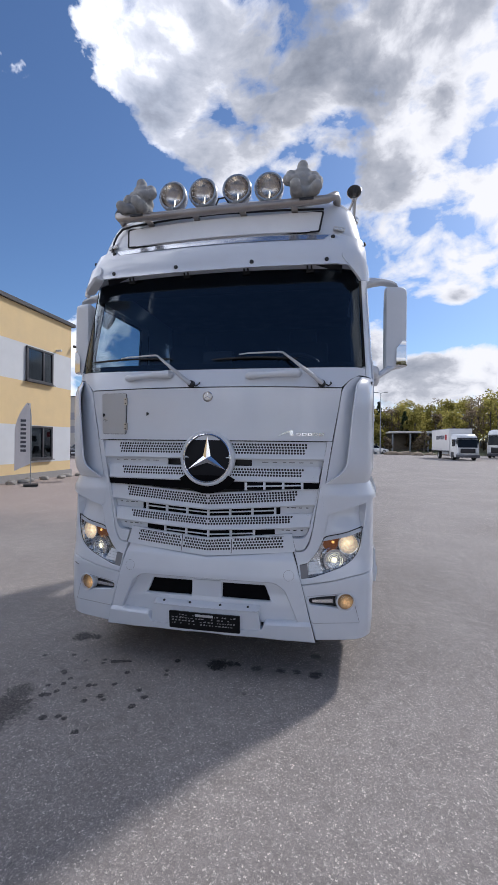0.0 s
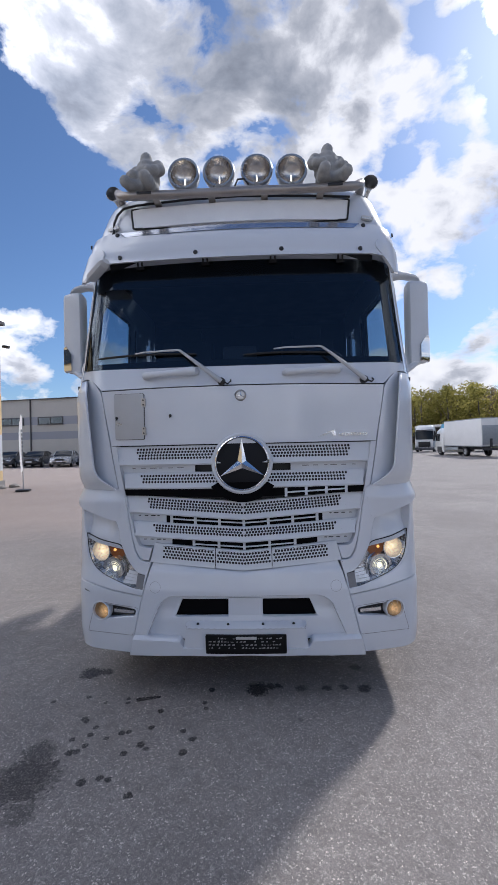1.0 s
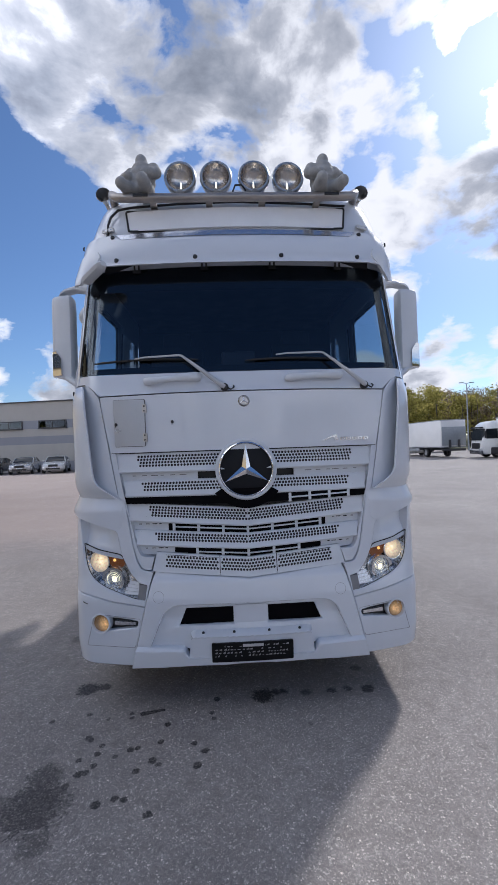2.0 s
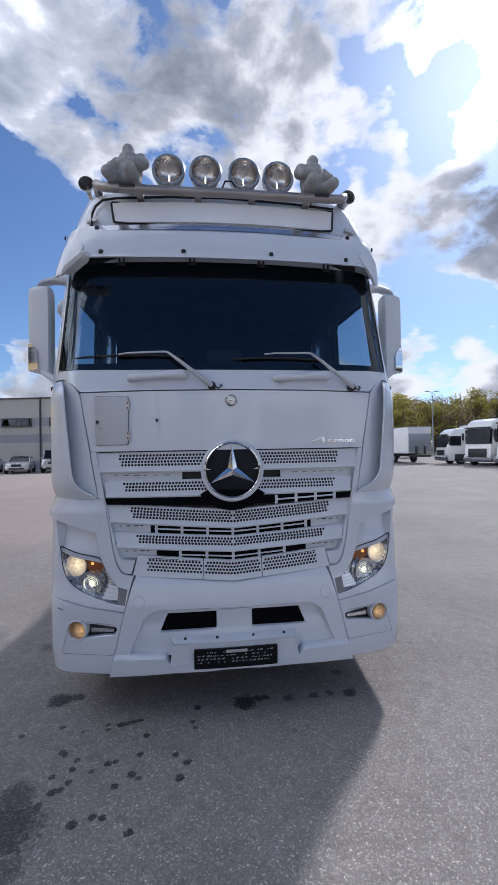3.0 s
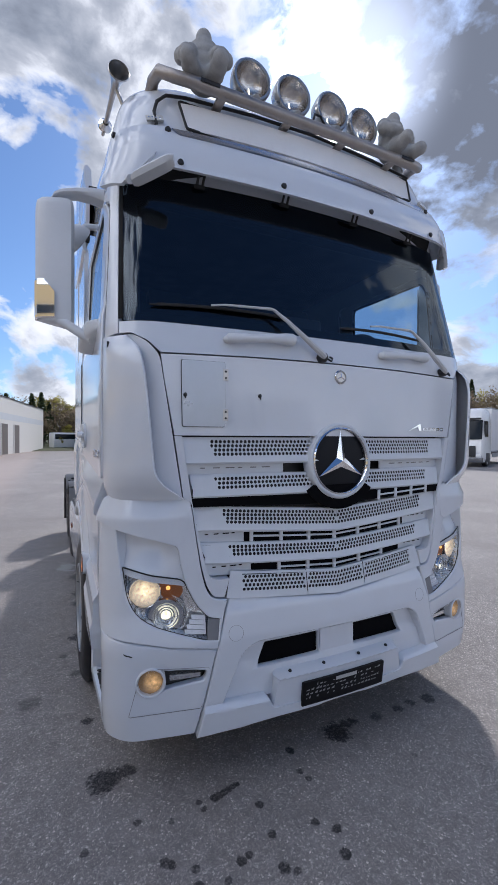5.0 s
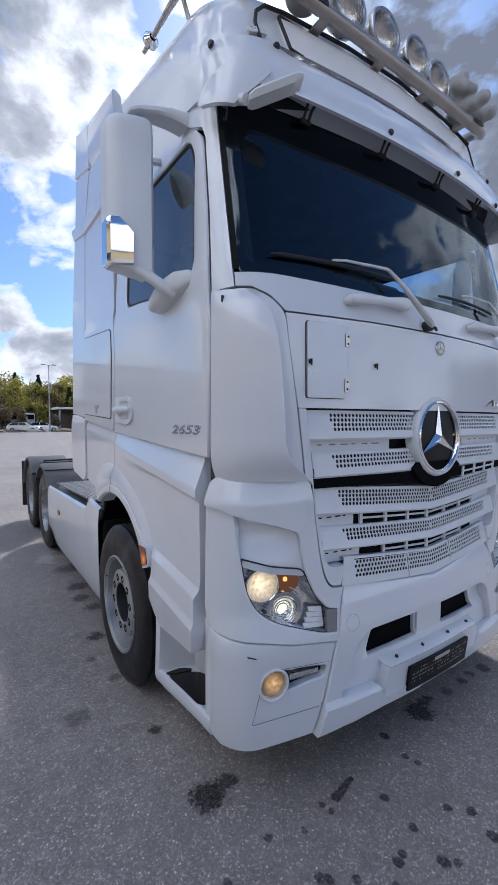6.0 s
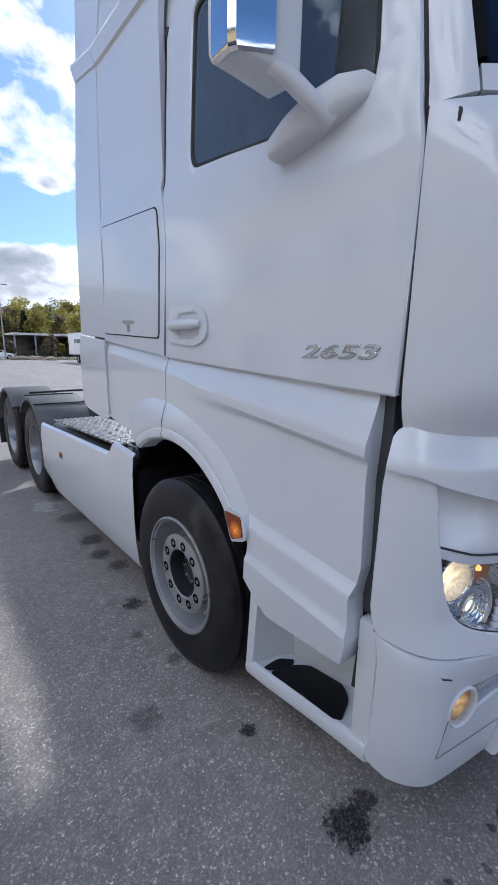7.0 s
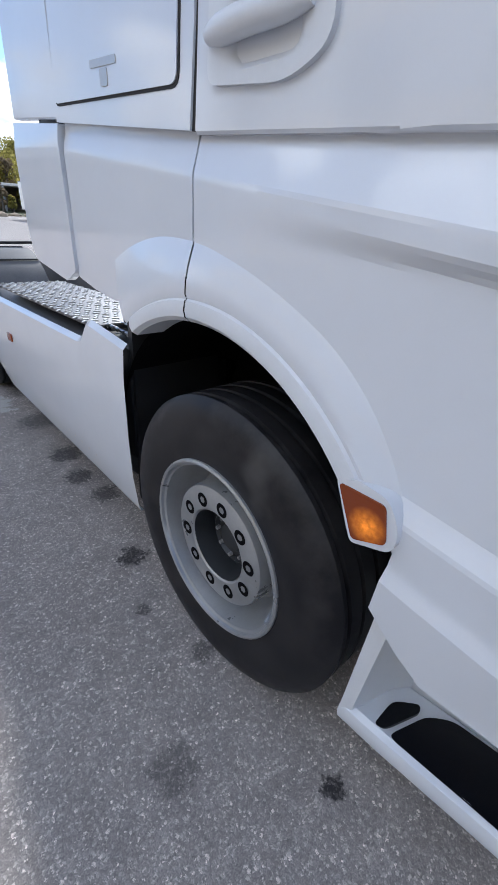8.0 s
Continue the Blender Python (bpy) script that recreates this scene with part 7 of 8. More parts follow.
    part("step_grate", grate_bm, STEEL, truck, "steel step grate behind the cab")
    part("battery_box", block((sx * 0.95, 2.32, 0.75), (0.5, 0.4, 0.5), 0.02), BLACK, truck, "black box behind the wheel arch")
    part("axle_post", block((sx * 0.98, 2.115, 0.72), (0.42, 0.03, 0.86), 0.0), BLACK, truck, "black plate at the back of the wheel arch")
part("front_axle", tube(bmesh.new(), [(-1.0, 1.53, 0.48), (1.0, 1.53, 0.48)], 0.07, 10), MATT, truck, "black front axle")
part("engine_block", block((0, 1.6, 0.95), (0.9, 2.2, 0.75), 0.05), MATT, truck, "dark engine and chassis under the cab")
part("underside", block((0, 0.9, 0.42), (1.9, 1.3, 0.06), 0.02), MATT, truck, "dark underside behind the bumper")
part("cross_member", block((0, 5.6, 0.86), (0.85, 0.3, 0.2), 0.02), MUDGUARD, truck, "dark cross member")
fifth = bmesh.new()
lathe(fifth, [(0.0, 0.06), (0.42, 0.06), (0.45, 0.03), (0.45, 0.0), (0.2, -0.1)], Matrix.Translation((0, 5.3, 1.13)), 32)
part("coupling_plate", fifth, MUDGUARD, truck, "greasy black coupling plate")
part("cab_back", block((0, 2.42, 2.6), (2.3, 0.03, 2.2), 0.0), PAINT, truck, "white back of the cab")

# the yard -----------------------------------------------------------------------------
ground_bm = bmesh.new()
bmesh.ops.create_grid(ground_bm, x_segments=8, y_segments=8, size=1500)
ground = part("ground", ground_bm, ASPHALT, None, smooth=False)
tagged(ground, "worn grey asphalt yard with oil stains", "ground", kind="structure")

FACADE_YELLOW = plain("yellow_render", (0.70, 0.53, 0.29), 0.85, vary=0.08, scale=1.2, bump=0.2)
FACADE_PALE = plain("pale_grey_render", (0.60, 0.62, 0.64), 0.85, vary=0.08, scale=1.2, bump=0.2)
HALL_PANEL = plain("beige_grey_cladding", (0.42, 0.40, 0.37), 0.7, vary=0.08, scale=0.8, bump=0.1)
HALL_BAND = plain("blue_grey_cladding", (0.27, 0.28, 0.31), 0.7, vary=0.08, scale=0.8, bump=0.1)
DARK_TRIM = plain("dark_grey_trim", (0.045, 0.045, 0.05), 0.5, vary=0.2)
WHITE_WALL = plain("off_white_wall", (0.70, 0.68, 0.64), 0.8, vary=0.06, bump=0.1)
ROOM_DARK = plain("dim_room_behind_glass", (0.10, 0.105, 0.11), 0.9, vary=0.3, scale=1.5)
DOOR_GREY = plain("brown_grey_door", (0.16, 0.14, 0.13), 0.6, vary=0.15)


def slab(name, c, size, mat, parent, label="", bevel=0.0):
    return part(name, block(c, size, bevel, None, 1), mat, parent, label)


def window(parent, c, w, h, axis, label, split=(0.62,)):
    """A framed window on a wall whose outside looks along axis ('x' or '-y' of the parent)."""
    def at(u, o, z):
        return (c[0] + o, c[1] + u, c[2] + z) if axis == "x" else (c[0] + u, c[1] - o, c[2] + z)

    def size(u, o, z):
        return (o, u, z) if axis == "x" else (u, o, z)
    win = part("window", block(at(0, 0.03, 0), size(w, 0.02, h)), ROOM_DARK, parent, label)
    part("pane", block(at(0, 0.05, 0), size(w - 0.1, 0.01, h - 0.1)), HOUSE_GLASS, win, "dark glass pane")
    for u in (-w / 2 + 0.05, w / 2 - 0.05):
        part("jamb", block(at(u, 0.06, 0), size(0.10, 0.07, h), 0.01), DARK_TRIM, win)
    for z in (-h / 2 + 0.04, h / 2 - 0.04):
        part("rail", block(at(0, 0.062, z), size(w, 0.07, 0.09), 0.01), DARK_TRIM, win)
    for s in split:
        part("mullion", block(at(-w / 2 + w * s, 0.064, 0), size(0.09, 0.06, h), 0.01), DARK_TRIM, win)
    part("sill", block(at(0, 0.10, -h / 2 - 0.03), size(w + 0.1, 0.16, 0.04), 0.005), DARK_TRIM, win, "dark metal sill")
    return win


# yellow office building
office = thing("office_building", "two-storey yellow and grey rendered office building", "building", m=pose(-11.95, 16.0, 0))
BANDS = [(0.0, 0.75, FACADE_YELLOW), (0.75, 2.40, FACADE_PALE), (2.40, 4.28, FACADE_YELLOW), (4.28, 5.88, FACADE_PALE), (5.88, 7.45, FACADE_YELLOW)]
for a, b, mat in BANDS:
    slab("wall", (-6, -21, (a + b) / 2), (12, 42, b - a), mat, office, "rendered wall band")
slab("roof_edge", (-6, -21, 7.53), (12.3, 42.3, 0.16), DARK_TRIM, office, "dark metal roof edge")
slab("plinth", (-5.98, -21, 0.15), (12.1, 42.1, 0.30), plain("grey_plinth", (0.30, 0.29, 0.28), 0.9), office, "grey concrete plinth")
for k in range(8):
    for z in (1.63, 5.06):
        window(office, (0.0, -2.35 - 4.6 * k, z), 1.75, 1.48, "x", "dark framed office window")
lamp_bm = block((0.25, -5.4, 6.75), (0.30, 0.22, 0.10), 0.02, pose(0, 0, 0, 0, 20, 0))
part("flood_light", lamp_bm, BLACK, office, "black flood light on the wall")
part("flood_arm", tube(bmesh.new(), [(0.0, -5.4, 6.65), (0.18, -5.4, 6.72)], 0.02, 6), BLACK, office)
part("camera_bracket", block((0.14, -1.15, 6.02), (0.28, 0.10, 0.09), 0.02), WHITE_PLASTIC, office, "white wall bracket")
part("spout", tube(bmesh.new(), [(0.06, 0.10, 6.5), (0.35, 0.12, 6.45)], 0.07, 8), DARK_TRIM, office, "dark rain spout at the corner")
for k in range(9):
    rk = random.Random(k)
    stone = bmesh.new()
    bmesh.ops.create_icosphere(stone, subdivisions=2, radius=1.0)
    for v in stone.verts:
        v.co *= 1 + 0.25 * noise.noise(v.co * 1.7 + Vector((k, 0, 0)))
        v.co.x, v.co.y, v.co.z = v.co.x * 0.18, v.co.y * 0.26, v.co.z * 0.12
    s = tagged(part("stone", stone, plain("field_stone", (0.34, 0.32, 0.29), 0.9, vary=0.3), None), "grey field stone along the building's foot", "stone", "stones along the wall")
    s.matrix_world = pose(-11.35 + rk.uniform(-0.15, 0.15), 15.6 - k * 0.75 + rk.uniform(-0.2, 0.2), 0.06, 0, 0, rk.uniform(0, 180))

# grey hall
hall = thing("industrial_hall", "long low hall with beige and grey cladding", "building", m=pose(-9.6, 38.5, 0, 0, 0, -9.8))
for a, b, mat in [(0, 0.9, HALL_BAND), (0.9, 2.65, HALL_PANEL), (2.65, 3.45, HALL_BAND), (3.45, 4.2, HALL_PANEL), (4.2, 5.05, HALL_BAND), (5.05, 6.9, HALL_PANEL)]:
    slab("wall", (-26, 0.15, (a + b) / 2), (52, 0.3, b - a), mat, hall, "cladding band")
slab("wall", (-0.16, 20.3, 3.45), (0.32, 40, 6.9), WHITE_WALL, hall, "pale side wall")
slab("wall", (-0.155, 20.3, 4.6), (0.34, 40, 0.8), FACADE_PALE, hall, "grey band on the side wall")
slab("roof", (-26, 20, 6.93), (52.2, 40.4, 0.10), DARK_TRIM, hall, "dark flat roof edge")
slab("back_wall", (-26, 40.2, 3.4), (52, 0.3, 6.8), HALL_PANEL, hall)
for k in range(10):
    window(hall, (-3.6 - 4.75 * k, 0.0, 4.62), 3.0, 0.80, "-y", "long dark window strip", split=(0.5,))
for k in range(6):
    slab("downpipe", (-6.0 - 9.5 * k, -0.06, 3.45), (0.10, 0.10, 6.9), DARK_TRIM, hall, "dark downpipe")
for k, y in enumerate((1.8, 7.0, 12.4, 17.8, 23.2)):
    slab("gate_reveal", (0.01, y, 1.85), (0.06, 2.6, 3.7), DOOR_GREY, hall, "tall brown-grey gate")
    slab("gate_frame", (0.04, y - 1.35, 1.85), (0.10, 0.14, 3.75), WHITE_WALL, hall)
slab("bin", (0.6, 5.0, 0.35), (0.6, 1.6, 0.7), DARK_TRIM, hall, "dark box by the gate")
slab("wall_lamp", (-1.2, -0.2, 6.3), (0.3, 0.3, 0.14), DARK_TRIM, hall, "wall lamp")

# banner flags
FLAG = plain("white_banner_cloth", (0.72, 0.70, 0.70), 0.8, vary=0.06)
FLAG_INK = plain("dark_banner_print", (0.10, 0.10, 0.12), 0.8)


def banner(m):
    b = thing("banner_flag", "white feather banner with dark print on a pole", "flag", "banner flags", m)
    part("pole", tube(bmesh.new(), [(0, 0, 0.05), (0, 0, 2.6), (-0.03, 0, 2.95), (-0.12, 0, 3.15)], 0.018, 8), GREY_METAL, b, "thin metal pole")
    part("foot", block((0, 0, 0.05), (0.5, 0.5, 0.07), 0.02), BLACK, b, "black foot plate")
    cloth = bmesh.new()
    rows = []
    for k in range(13):
        t = k / 12
        z = 0.85 + 2.28 * t
        w = 0.52 * (1 - max(0.0, t - 0.55) ** 2 * 3.6)
        rows.append([(-0.02 - w * u, 0.03 * math.sin(5 * u + 4 * t), z - 0.25 * u * (1 - t)) for u in (0, 0.25, 0.5, 0.75, 1)])
    loft(cloth, rows)
    cl = part("cloth", cloth, FLAG, b, "white cloth")
    for k in range(8):
        z = 1.35 + k * 0.16
        for dy in (0.04, -0.04):
            part("print_bar", block((-0.26, dy, z), (0.18, 0.006, 0.09), 0.0), FLAG_INK, cl, "dark print bars")
    return b


banner(pose(-10.15, 10.9, 0, 0, 0, 40))
banner(pose(-9.7, 13.8, 0, 0, 0, 110))


# vehicles ---------------------------------------------------------------------------------
CAR_GLASS = plain("car_glass", (0.012, 0.016, 0.02), 0.06, vary=0.2, **{"Specular IOR Level": 0.18})


def lacquer(name, color, rough=0.25, metal=0.3):
    return plain(name, color, rough, metal, vary=0.08, **{"Coat Weight": 0.6, "Coat Roughness": 0.05})


def road_wheel(parent, c, r, w):
    m = towards(c, (1 if c[0] > 0 else -1, 0, 0))
    t = part("wheel", lathe(bmesh.new(), [(r * 0.62, -w / 2), (r * 0.95, -w / 2), (r, -w * 0.35), (r, w * 0.35), (r * 0.95, w / 2), (r * 0.62, w / 2)], m, 24), TYRE, parent, "dark tyre with silver rim")
    part("rim", lathe(bmesh.new(), [(r * 0.64, w * 0.42), (r * 0.58, w * 0.34), (r * 0.2, w * 0.40), (0.0, w * 0.42)], m, 20), RIM_PAINT, t, "silver rim")


def car(m, paint, label, tall=False):
    """A parked car, nose along -y."""
    c = thing("parked_car", label, "car", "cars by the hall", m)
    sections = [(-2.30, 0.62, 0.35, 0.60), (-2.2, 0.82, 0.30, 0.72), (-1.9, 0.90, 0.24, 0.82), (-1.2, 0.92, 0.22, 0.95), (-0.7, 0.92, 0.22, 1.0), (0.5, 0.92, 0.22, 1.0), (1.5, 0.92, 0.22, 1.0), (2.1, 0.88, 0.28, 0.98), (2.35, 0.74, 0.40, 0.80)]
    if tall:
        sections = [(-2.30, 0.80, 0.42, 0.95), (-2.2, 0.88, 0.36, 1.10), (-1.3, 0.90, 0.34, 1.16), (-0.9, 0.90, 0.34, 1.18), (1.5, 0.90, 0.34, 1.18), (2.2, 0.88, 0.36, 1.18), (2.3, 0.82, 0.45, 1.15)]
    bm = bmesh.new()
    rows = [[(-w, y, lo + 0.1), (-w * 1.0, y, (lo + hi) / 2), (-w * 0.93, y, hi), (0, y, hi + 0.03), (w * 0.93, y, hi), (w, y, (lo + hi) / 2), (w, y, lo + 0.1), (w * 0.8, y, lo), (-w * 0.8, y, lo)] for y, w, lo, hi in sections]
    loft(bm, rows, closed=True)
    for r in (rows[0], rows[-1]):
        bm.faces.new([bm.verts.new(p) for p in r])
    body = part("body", bm, paint, c, "painted car body", angle=50)
    cab = bmesh.new()
    base, roof_z = (1.17, 1.92) if tall else (0.99, 1.44)
    prof = [(-0.95, base, 0.80), (-0.75 if tall else -0.25, roof_z - 0.06, 0.70), (0.0, roof_z, 0.66), (1.2, roof_z - 0.02, 0.66), (2.15 if tall else 1.55, roof_z - 0.12, 0.68), (2.25 if tall else 2.15, base, 0.78)]
    rows = [[(-w, y, z), (0, y, z + 0.03), (w, y, z)] for y, z, w in prof]
    loft(cab, rows)
    for sg in (0, 2):
        cab.faces.new([cab.verts.new(r[sg]) for r in rows])
    part("greenhouse", cab, CAR_GLASS, c, "dark glazed cabin", angle=30)
    top = bmesh.new()
    rows = [[(-w - 0.01, y, z + 0.005), (0, y, z + 0.04), (w + 0.01, y, z + 0.005)] for y, z, w in prof[1:5]]
    loft(top, rows)
    part("roof", top, paint, c, "painted roof")
    for sg in (-1, 1):
        for k in (0, 1):
            y0, z0, w0 = prof[0 if k == 0 else 5]
            y1, z1, w1 = prof[1 if k == 0 else 4]
            part("pillar", tube(bmesh.new(), [(sg * w0, y0, z0), (sg * w1, y1, z1)], 0.04, 6), paint, c)
        part("side_pillar", tube(bmesh.new(), [(sg * 0.81, 0.55, base), (sg * 0.67, 0.55, roof_z)], 0.04, 6), paint, c)
        part("headlight", block((sg * 0.62, -2.2, 0.78 if tall else 0.64), (0.34, 0.12, 0.15), 0.04), plain("clear_headlight", (0.65, 0.66, 0.68), 0.15, 0.3), c, "clear headlight")
        part("door_mirror", block((sg * 0.98, -0.65, base + 0.08), (0.18, 0.12, 0.12), 0.04), paint, c)
        for y in (-1.45, 1.4):
            road_wheel(c, (sg * 0.84, y, 0.33 if not tall else 0.38), 0.33 if not tall else 0.38, 0.22)
    part("grille", block((0, -2.29, 0.68 if not tall else 0.84), (0.75, 0.06, 0.20), 0.02), BLACK, c, "black grille")
    part("lower_grille", block((0, -2.30, 0.42), (1.1, 0.06, 0.13), 0.02), BLACK, c, "black lower grille")
    part("number_plate", block((0, -2.335, 0.53), (0.5, 0.02, 0.11), 0.005), WHITE_PLASTIC, c, "white number plate")
    return c


SILVER, CREAM, INK, GUN = lacquer("silver_car_paint", (0.50, 0.51, 0.52), 0.25, 0.6), lacquer("white_car_paint", (0.74, 0.74, 0.72)), lacquer("black_car_paint", (0.015, 0.016, 0.02)), lacquer("grey_car_paint", (0.10, 0.105, 0.12))
car(pose(-10.6, 35.6, 0, 0, 0, 24), INK, "black parked car in front of the hall")
car(pose(-12.9, 35.4, 0, 0, 0, 16), SILVER, "boxy silver off-road car in front of the hall", tall=True)
car(pose(-15.6, 35.2, 0, 0, 0, 14), CREAM, "white saloon car in front of the hall")
car(pose(-18.4, 35.3, 0, 0, 0, 14), SILVER, "silver saloon car in front of the hall")
car(pose(-21.2, 35.6, 0, 0, 0, 12), INK, "black parked car in front of the hall")
car(pose(-24.0, 36.0, 0, 0, 0, 12), GUN, "dark grey parked car in front of the hall")


def lorry_cab(parent, paint, y0, wide, low, high, dark=False):
    """A lorry cab, nose at y0 along -y."""
    bm = bmesh.new()
    w = wide / 2
    rows = []
    for z, front, ww in ((low, 0.10, 0.94), (low + 0.25, 0.0, 1.0), (low + 0.9, 0.02, 1.0), (low + 1.25, 0.06, 1.0), (high - 0.75, 0.28, 0.97), (high - 0.35, 0.40, 0.94), (high - 0.08, 0.75, 0.86), (high, 1.1, 0.78)):
        rows.append([(-w * ww, y0 + 2.2, z), (-w * ww, y0 + front + 0.25, z), (-w * ww * 0.86, y0 + front + 0.04, z), (0, y0 + front, z), (w * ww * 0.86, y0 + front + 0.04, z), (w * ww, y0 + front + 0.25, z), (w * ww, y0 + 2.2, z)])
    loft(bm, rows, closed=True)
    bm.faces.new([bm.verts.new(p) for p in rows[-1]])
    cab = part("cab", bm, paint, parent, "lorry cab", angle=45)
    zb, zt = low + 0.42 * (high - low), low + 0.77 * (high - low)
    glass_bm = bmesh.new()
    rows = []
    for t in (0, 0.5, 1):
        z = zb + (zt - zb) * t
        f = 0.07 + 0.20 * t
        rows.append([(-w * 0.90, y0 + f + 0.10, z), (-w * 0.80, y0 + f - 0.03, z), (0, y0 + f - 0.07, z), (w * 0.80, y0 + f - 0.03, z), (w * 0.90, y0 + f + 0.10, z)])
    loft(glass_bm, rows)
    part("windscreen", glass_bm, CAR_GLASS, cab, "dark windscreen")
    part("grille", block((0, y0 - 0.01, low + 0.72), ((wide * 0.62, 0.08, 0.72 if high > 3.3 else 0.5) if dark else (wide * 0.5, 0.08, 0.5)), 0.04), BLACK if dark else DARK_TRIM, cab, "dark grille")
    part("bumper", block((0, y0 + 0.02, low + 0.16), (wide * 0.98, 0.18, 0.34), 0.06), GUN if dark else paint, cab, "bumper")
    part("sun_visor", block((0, y0 + 0.12, zt + 0.10), (wide * 0.86, 0.22, 0.12), 0.03), BLACK if dark else paint, cab, "sun visor")
    for sg in (-1, 1):
        part("headlight", block((sg * w * 0.78, y0 - 0.02, low + 0.42), (0.34, 0.12, 0.22), 0.04), plain("far_headlight", (0.6, 0.62, 0.64), 0.2, 0.3), cab, "clear headlight")
        part("side_window", block((sg * w * 0.985, y0 + 0.85, (zb + zt) / 2 + 0.05), (0.06, 0.95, (zt - zb) * 0.85), 0.02), CAR_GLASS, cab, "side window")
        part("wing_mirror", block((sg * (w + 0.13), y0 + 0.25, (zb + zt) / 2), (0.16, 0.14, 0.62), 0.04), BLACK, cab, "black wing mirror")
        part("wheel_arch", block((sg * w * 0.93, y0 + 1.25, low + 0.30), (0.22, 1.1, 0.62), 0.1), DARK_TRIM, cab)
    return cab


def lorry(m, paint, label, body=None, length=7.0, high=3.0, box_high=3.55, wide=2.45, dark=False, low=0.32, ink=None, tail=False):
    v = thing("lorry", label, "lorry", "lorries on the yard", m)
    lorry_cab(v, paint, 0.0, wide, low, high, dark)
    part("chassis", block((0, length / 2 + 0.6, 0.78), (0.9, length + 0.4, 0.22), 0.02), DARK_TRIM, v, "dark chassis")
    if body is not None:
        b = part("box_body", block((0, 2.35 + length / 2, (0.98 + box_high) / 2), (wide, length, box_high - 0.98), 0.03), body, v, "smooth box body")
        for z in (1.0, box_high - 0.03):
            part("edge_rail", block((0, 2.35 + length / 2, z), (wide + 0.03, length + 0.03, 0.08), 0.01), GREY_METAL, b, "metal edge rail")
        if ink is not None:
            part("print_square", block((-wide / 2 - 0.006, 3.6, 2.55), (0.01, 0.62, 0.62), 0.0), ink, b, "red print square")
            for k in range(8):
                part("print_bar", block((-wide / 2 - 0.006, 4.35 + k * 0.42, 2.55), (0.01, 0.30, 0.46), 0.0), FLAG_INK, b, "dark print bar")
        if tail:
            part("tail_lift", block((0, 2.35 + length + 0.06, 2.0), (wide * 0.96, 0.08, 1.75), 0.02), GREY_METAL, b, "grey tail lift")
            for sg in (-0.45, 0.45):
                part("lift_arm", block((sg, 2.35 + length + 0.14, 1.3), (0.22, 0.08, 0.75), 0.02), DARK_TRIM, b)
            part("rear_beam", block((0, 2.35 + length, 0.72), (wide * 0.95, 0.12, 0.22), 0.02), DARK_TRIM, b)
    for sg in (-1, 1):
        road_wheel(v, (sg * (wide / 2 - 0.17), 1.3, 0.46), 0.46, 0.3)
        road_wheel(v, (sg * (wide / 2 - 0.17), length * 0.72 + 1.4, 0.46), 0.46, 0.3)
        if length > 6:
            part("side_guard", block((sg * (wide / 2 - 0.06), length * 0.36 + 1.4, 0.72), (0.06, length * 0.34, 0.3), 0.02), GREY_METAL, v, "side guard")
    return v


FAR_WHITE = lacquer("white_lorry_paint", (0.72, 0.72, 0.71), 0.3, 0.0)
BOX_WHITE = plain("white_box_panel", (0.72, 0.71, 0.70), 0.5, vary=0.07, scale=1.0)
TEAL = lacquer("teal_lorry_paint", (0.05, 0.28, 0.42), 0.3, 0.0)
RED_INK = plain("red_print", (0.45, 0.03, 0.03), 0.6)
lorry(pose(15.6, 46.0, 0, 0, 0, 2), FAR_WHITE, "white box lorry with dark print on its side", BOX_WHITE, 7.2, 2.9, 3.55, ink=RED_INK, dark=True)
lorry(pose(20.3, 44.9, 0, 0, 0, 183), FAR_WHITE, "white box lorry with a grey tail lift", BOX_WHITE, 7.0, 2.9, 3.55, tail=True, dark=True)
lorry(pose(21.6, 54.5, 0, 0, 0, -28), FAR_WHITE, "white tractor lorry parked in a row", None, 4.0, 3.6, dark=True)
lorry(pose(24.6, 53.5, 0, 0, 0, -28), TEAL, "teal tractor lorry parked in a row", None, 4.0, 3.8, dark=True)
lorry(pose(27.4, 51.5, 0, 0, 0, -30), TEAL, "teal tractor lorry parked in a row", None, 4.0, 3.7, dark=True)
lorry(pose(21.6, 33.4, 0, 0, 0, -98), FAR_WHITE, "white box lorry parked in a row", BOX_WHITE, 6.5, 3.2, 3.5, dark=True)
lorry(pose(22.2, 29.1, 0, 0, 0, -66), FAR_WHITE, "white tractor lorry with black grille in a row", BOX_WHITE, 8.0, 3.8, 3.9, dark=True)
lorry(pose(22.2, 25.4, 0, 0, 0, -72), FAR_WHITE, "white tractor lorry with dark side pattern in a row", BOX_WHITE, 8.0, 4.1, 4.1, dark=True, ink=FLAG_INK)
lorry(pose(22.7, 21.4, 0, 0, 0, -64), FAR_WHITE, "white tractor lorry parked in a row", BOX_WHITE, 8.0, 4.0, 4.1, dark=True)
lorry(pose(23.2, 17.2, 0, 0, 0, -66), FAR_WHITE, "white tractor lorry parked in a row", BOX_WHITE, 8.0, 3.9, 4.0, dark=True)

# far edge of the yard
bus = thing("parked_bus", "white and dark coach at the far edge of the yard", "bus", m=pose(-1.5, 82, 0, 0, 0, -70))
part("body", block((0, 5.5, 1.75), (2.5, 11, 2.7), 0.15), FAR_WHITE, bus, "white coach body")
part("window_band", block((0, 5.5, 2.35), (2.54, 10.6, 0.9), 0.05), CAR_GLASS, bus, "dark window band")
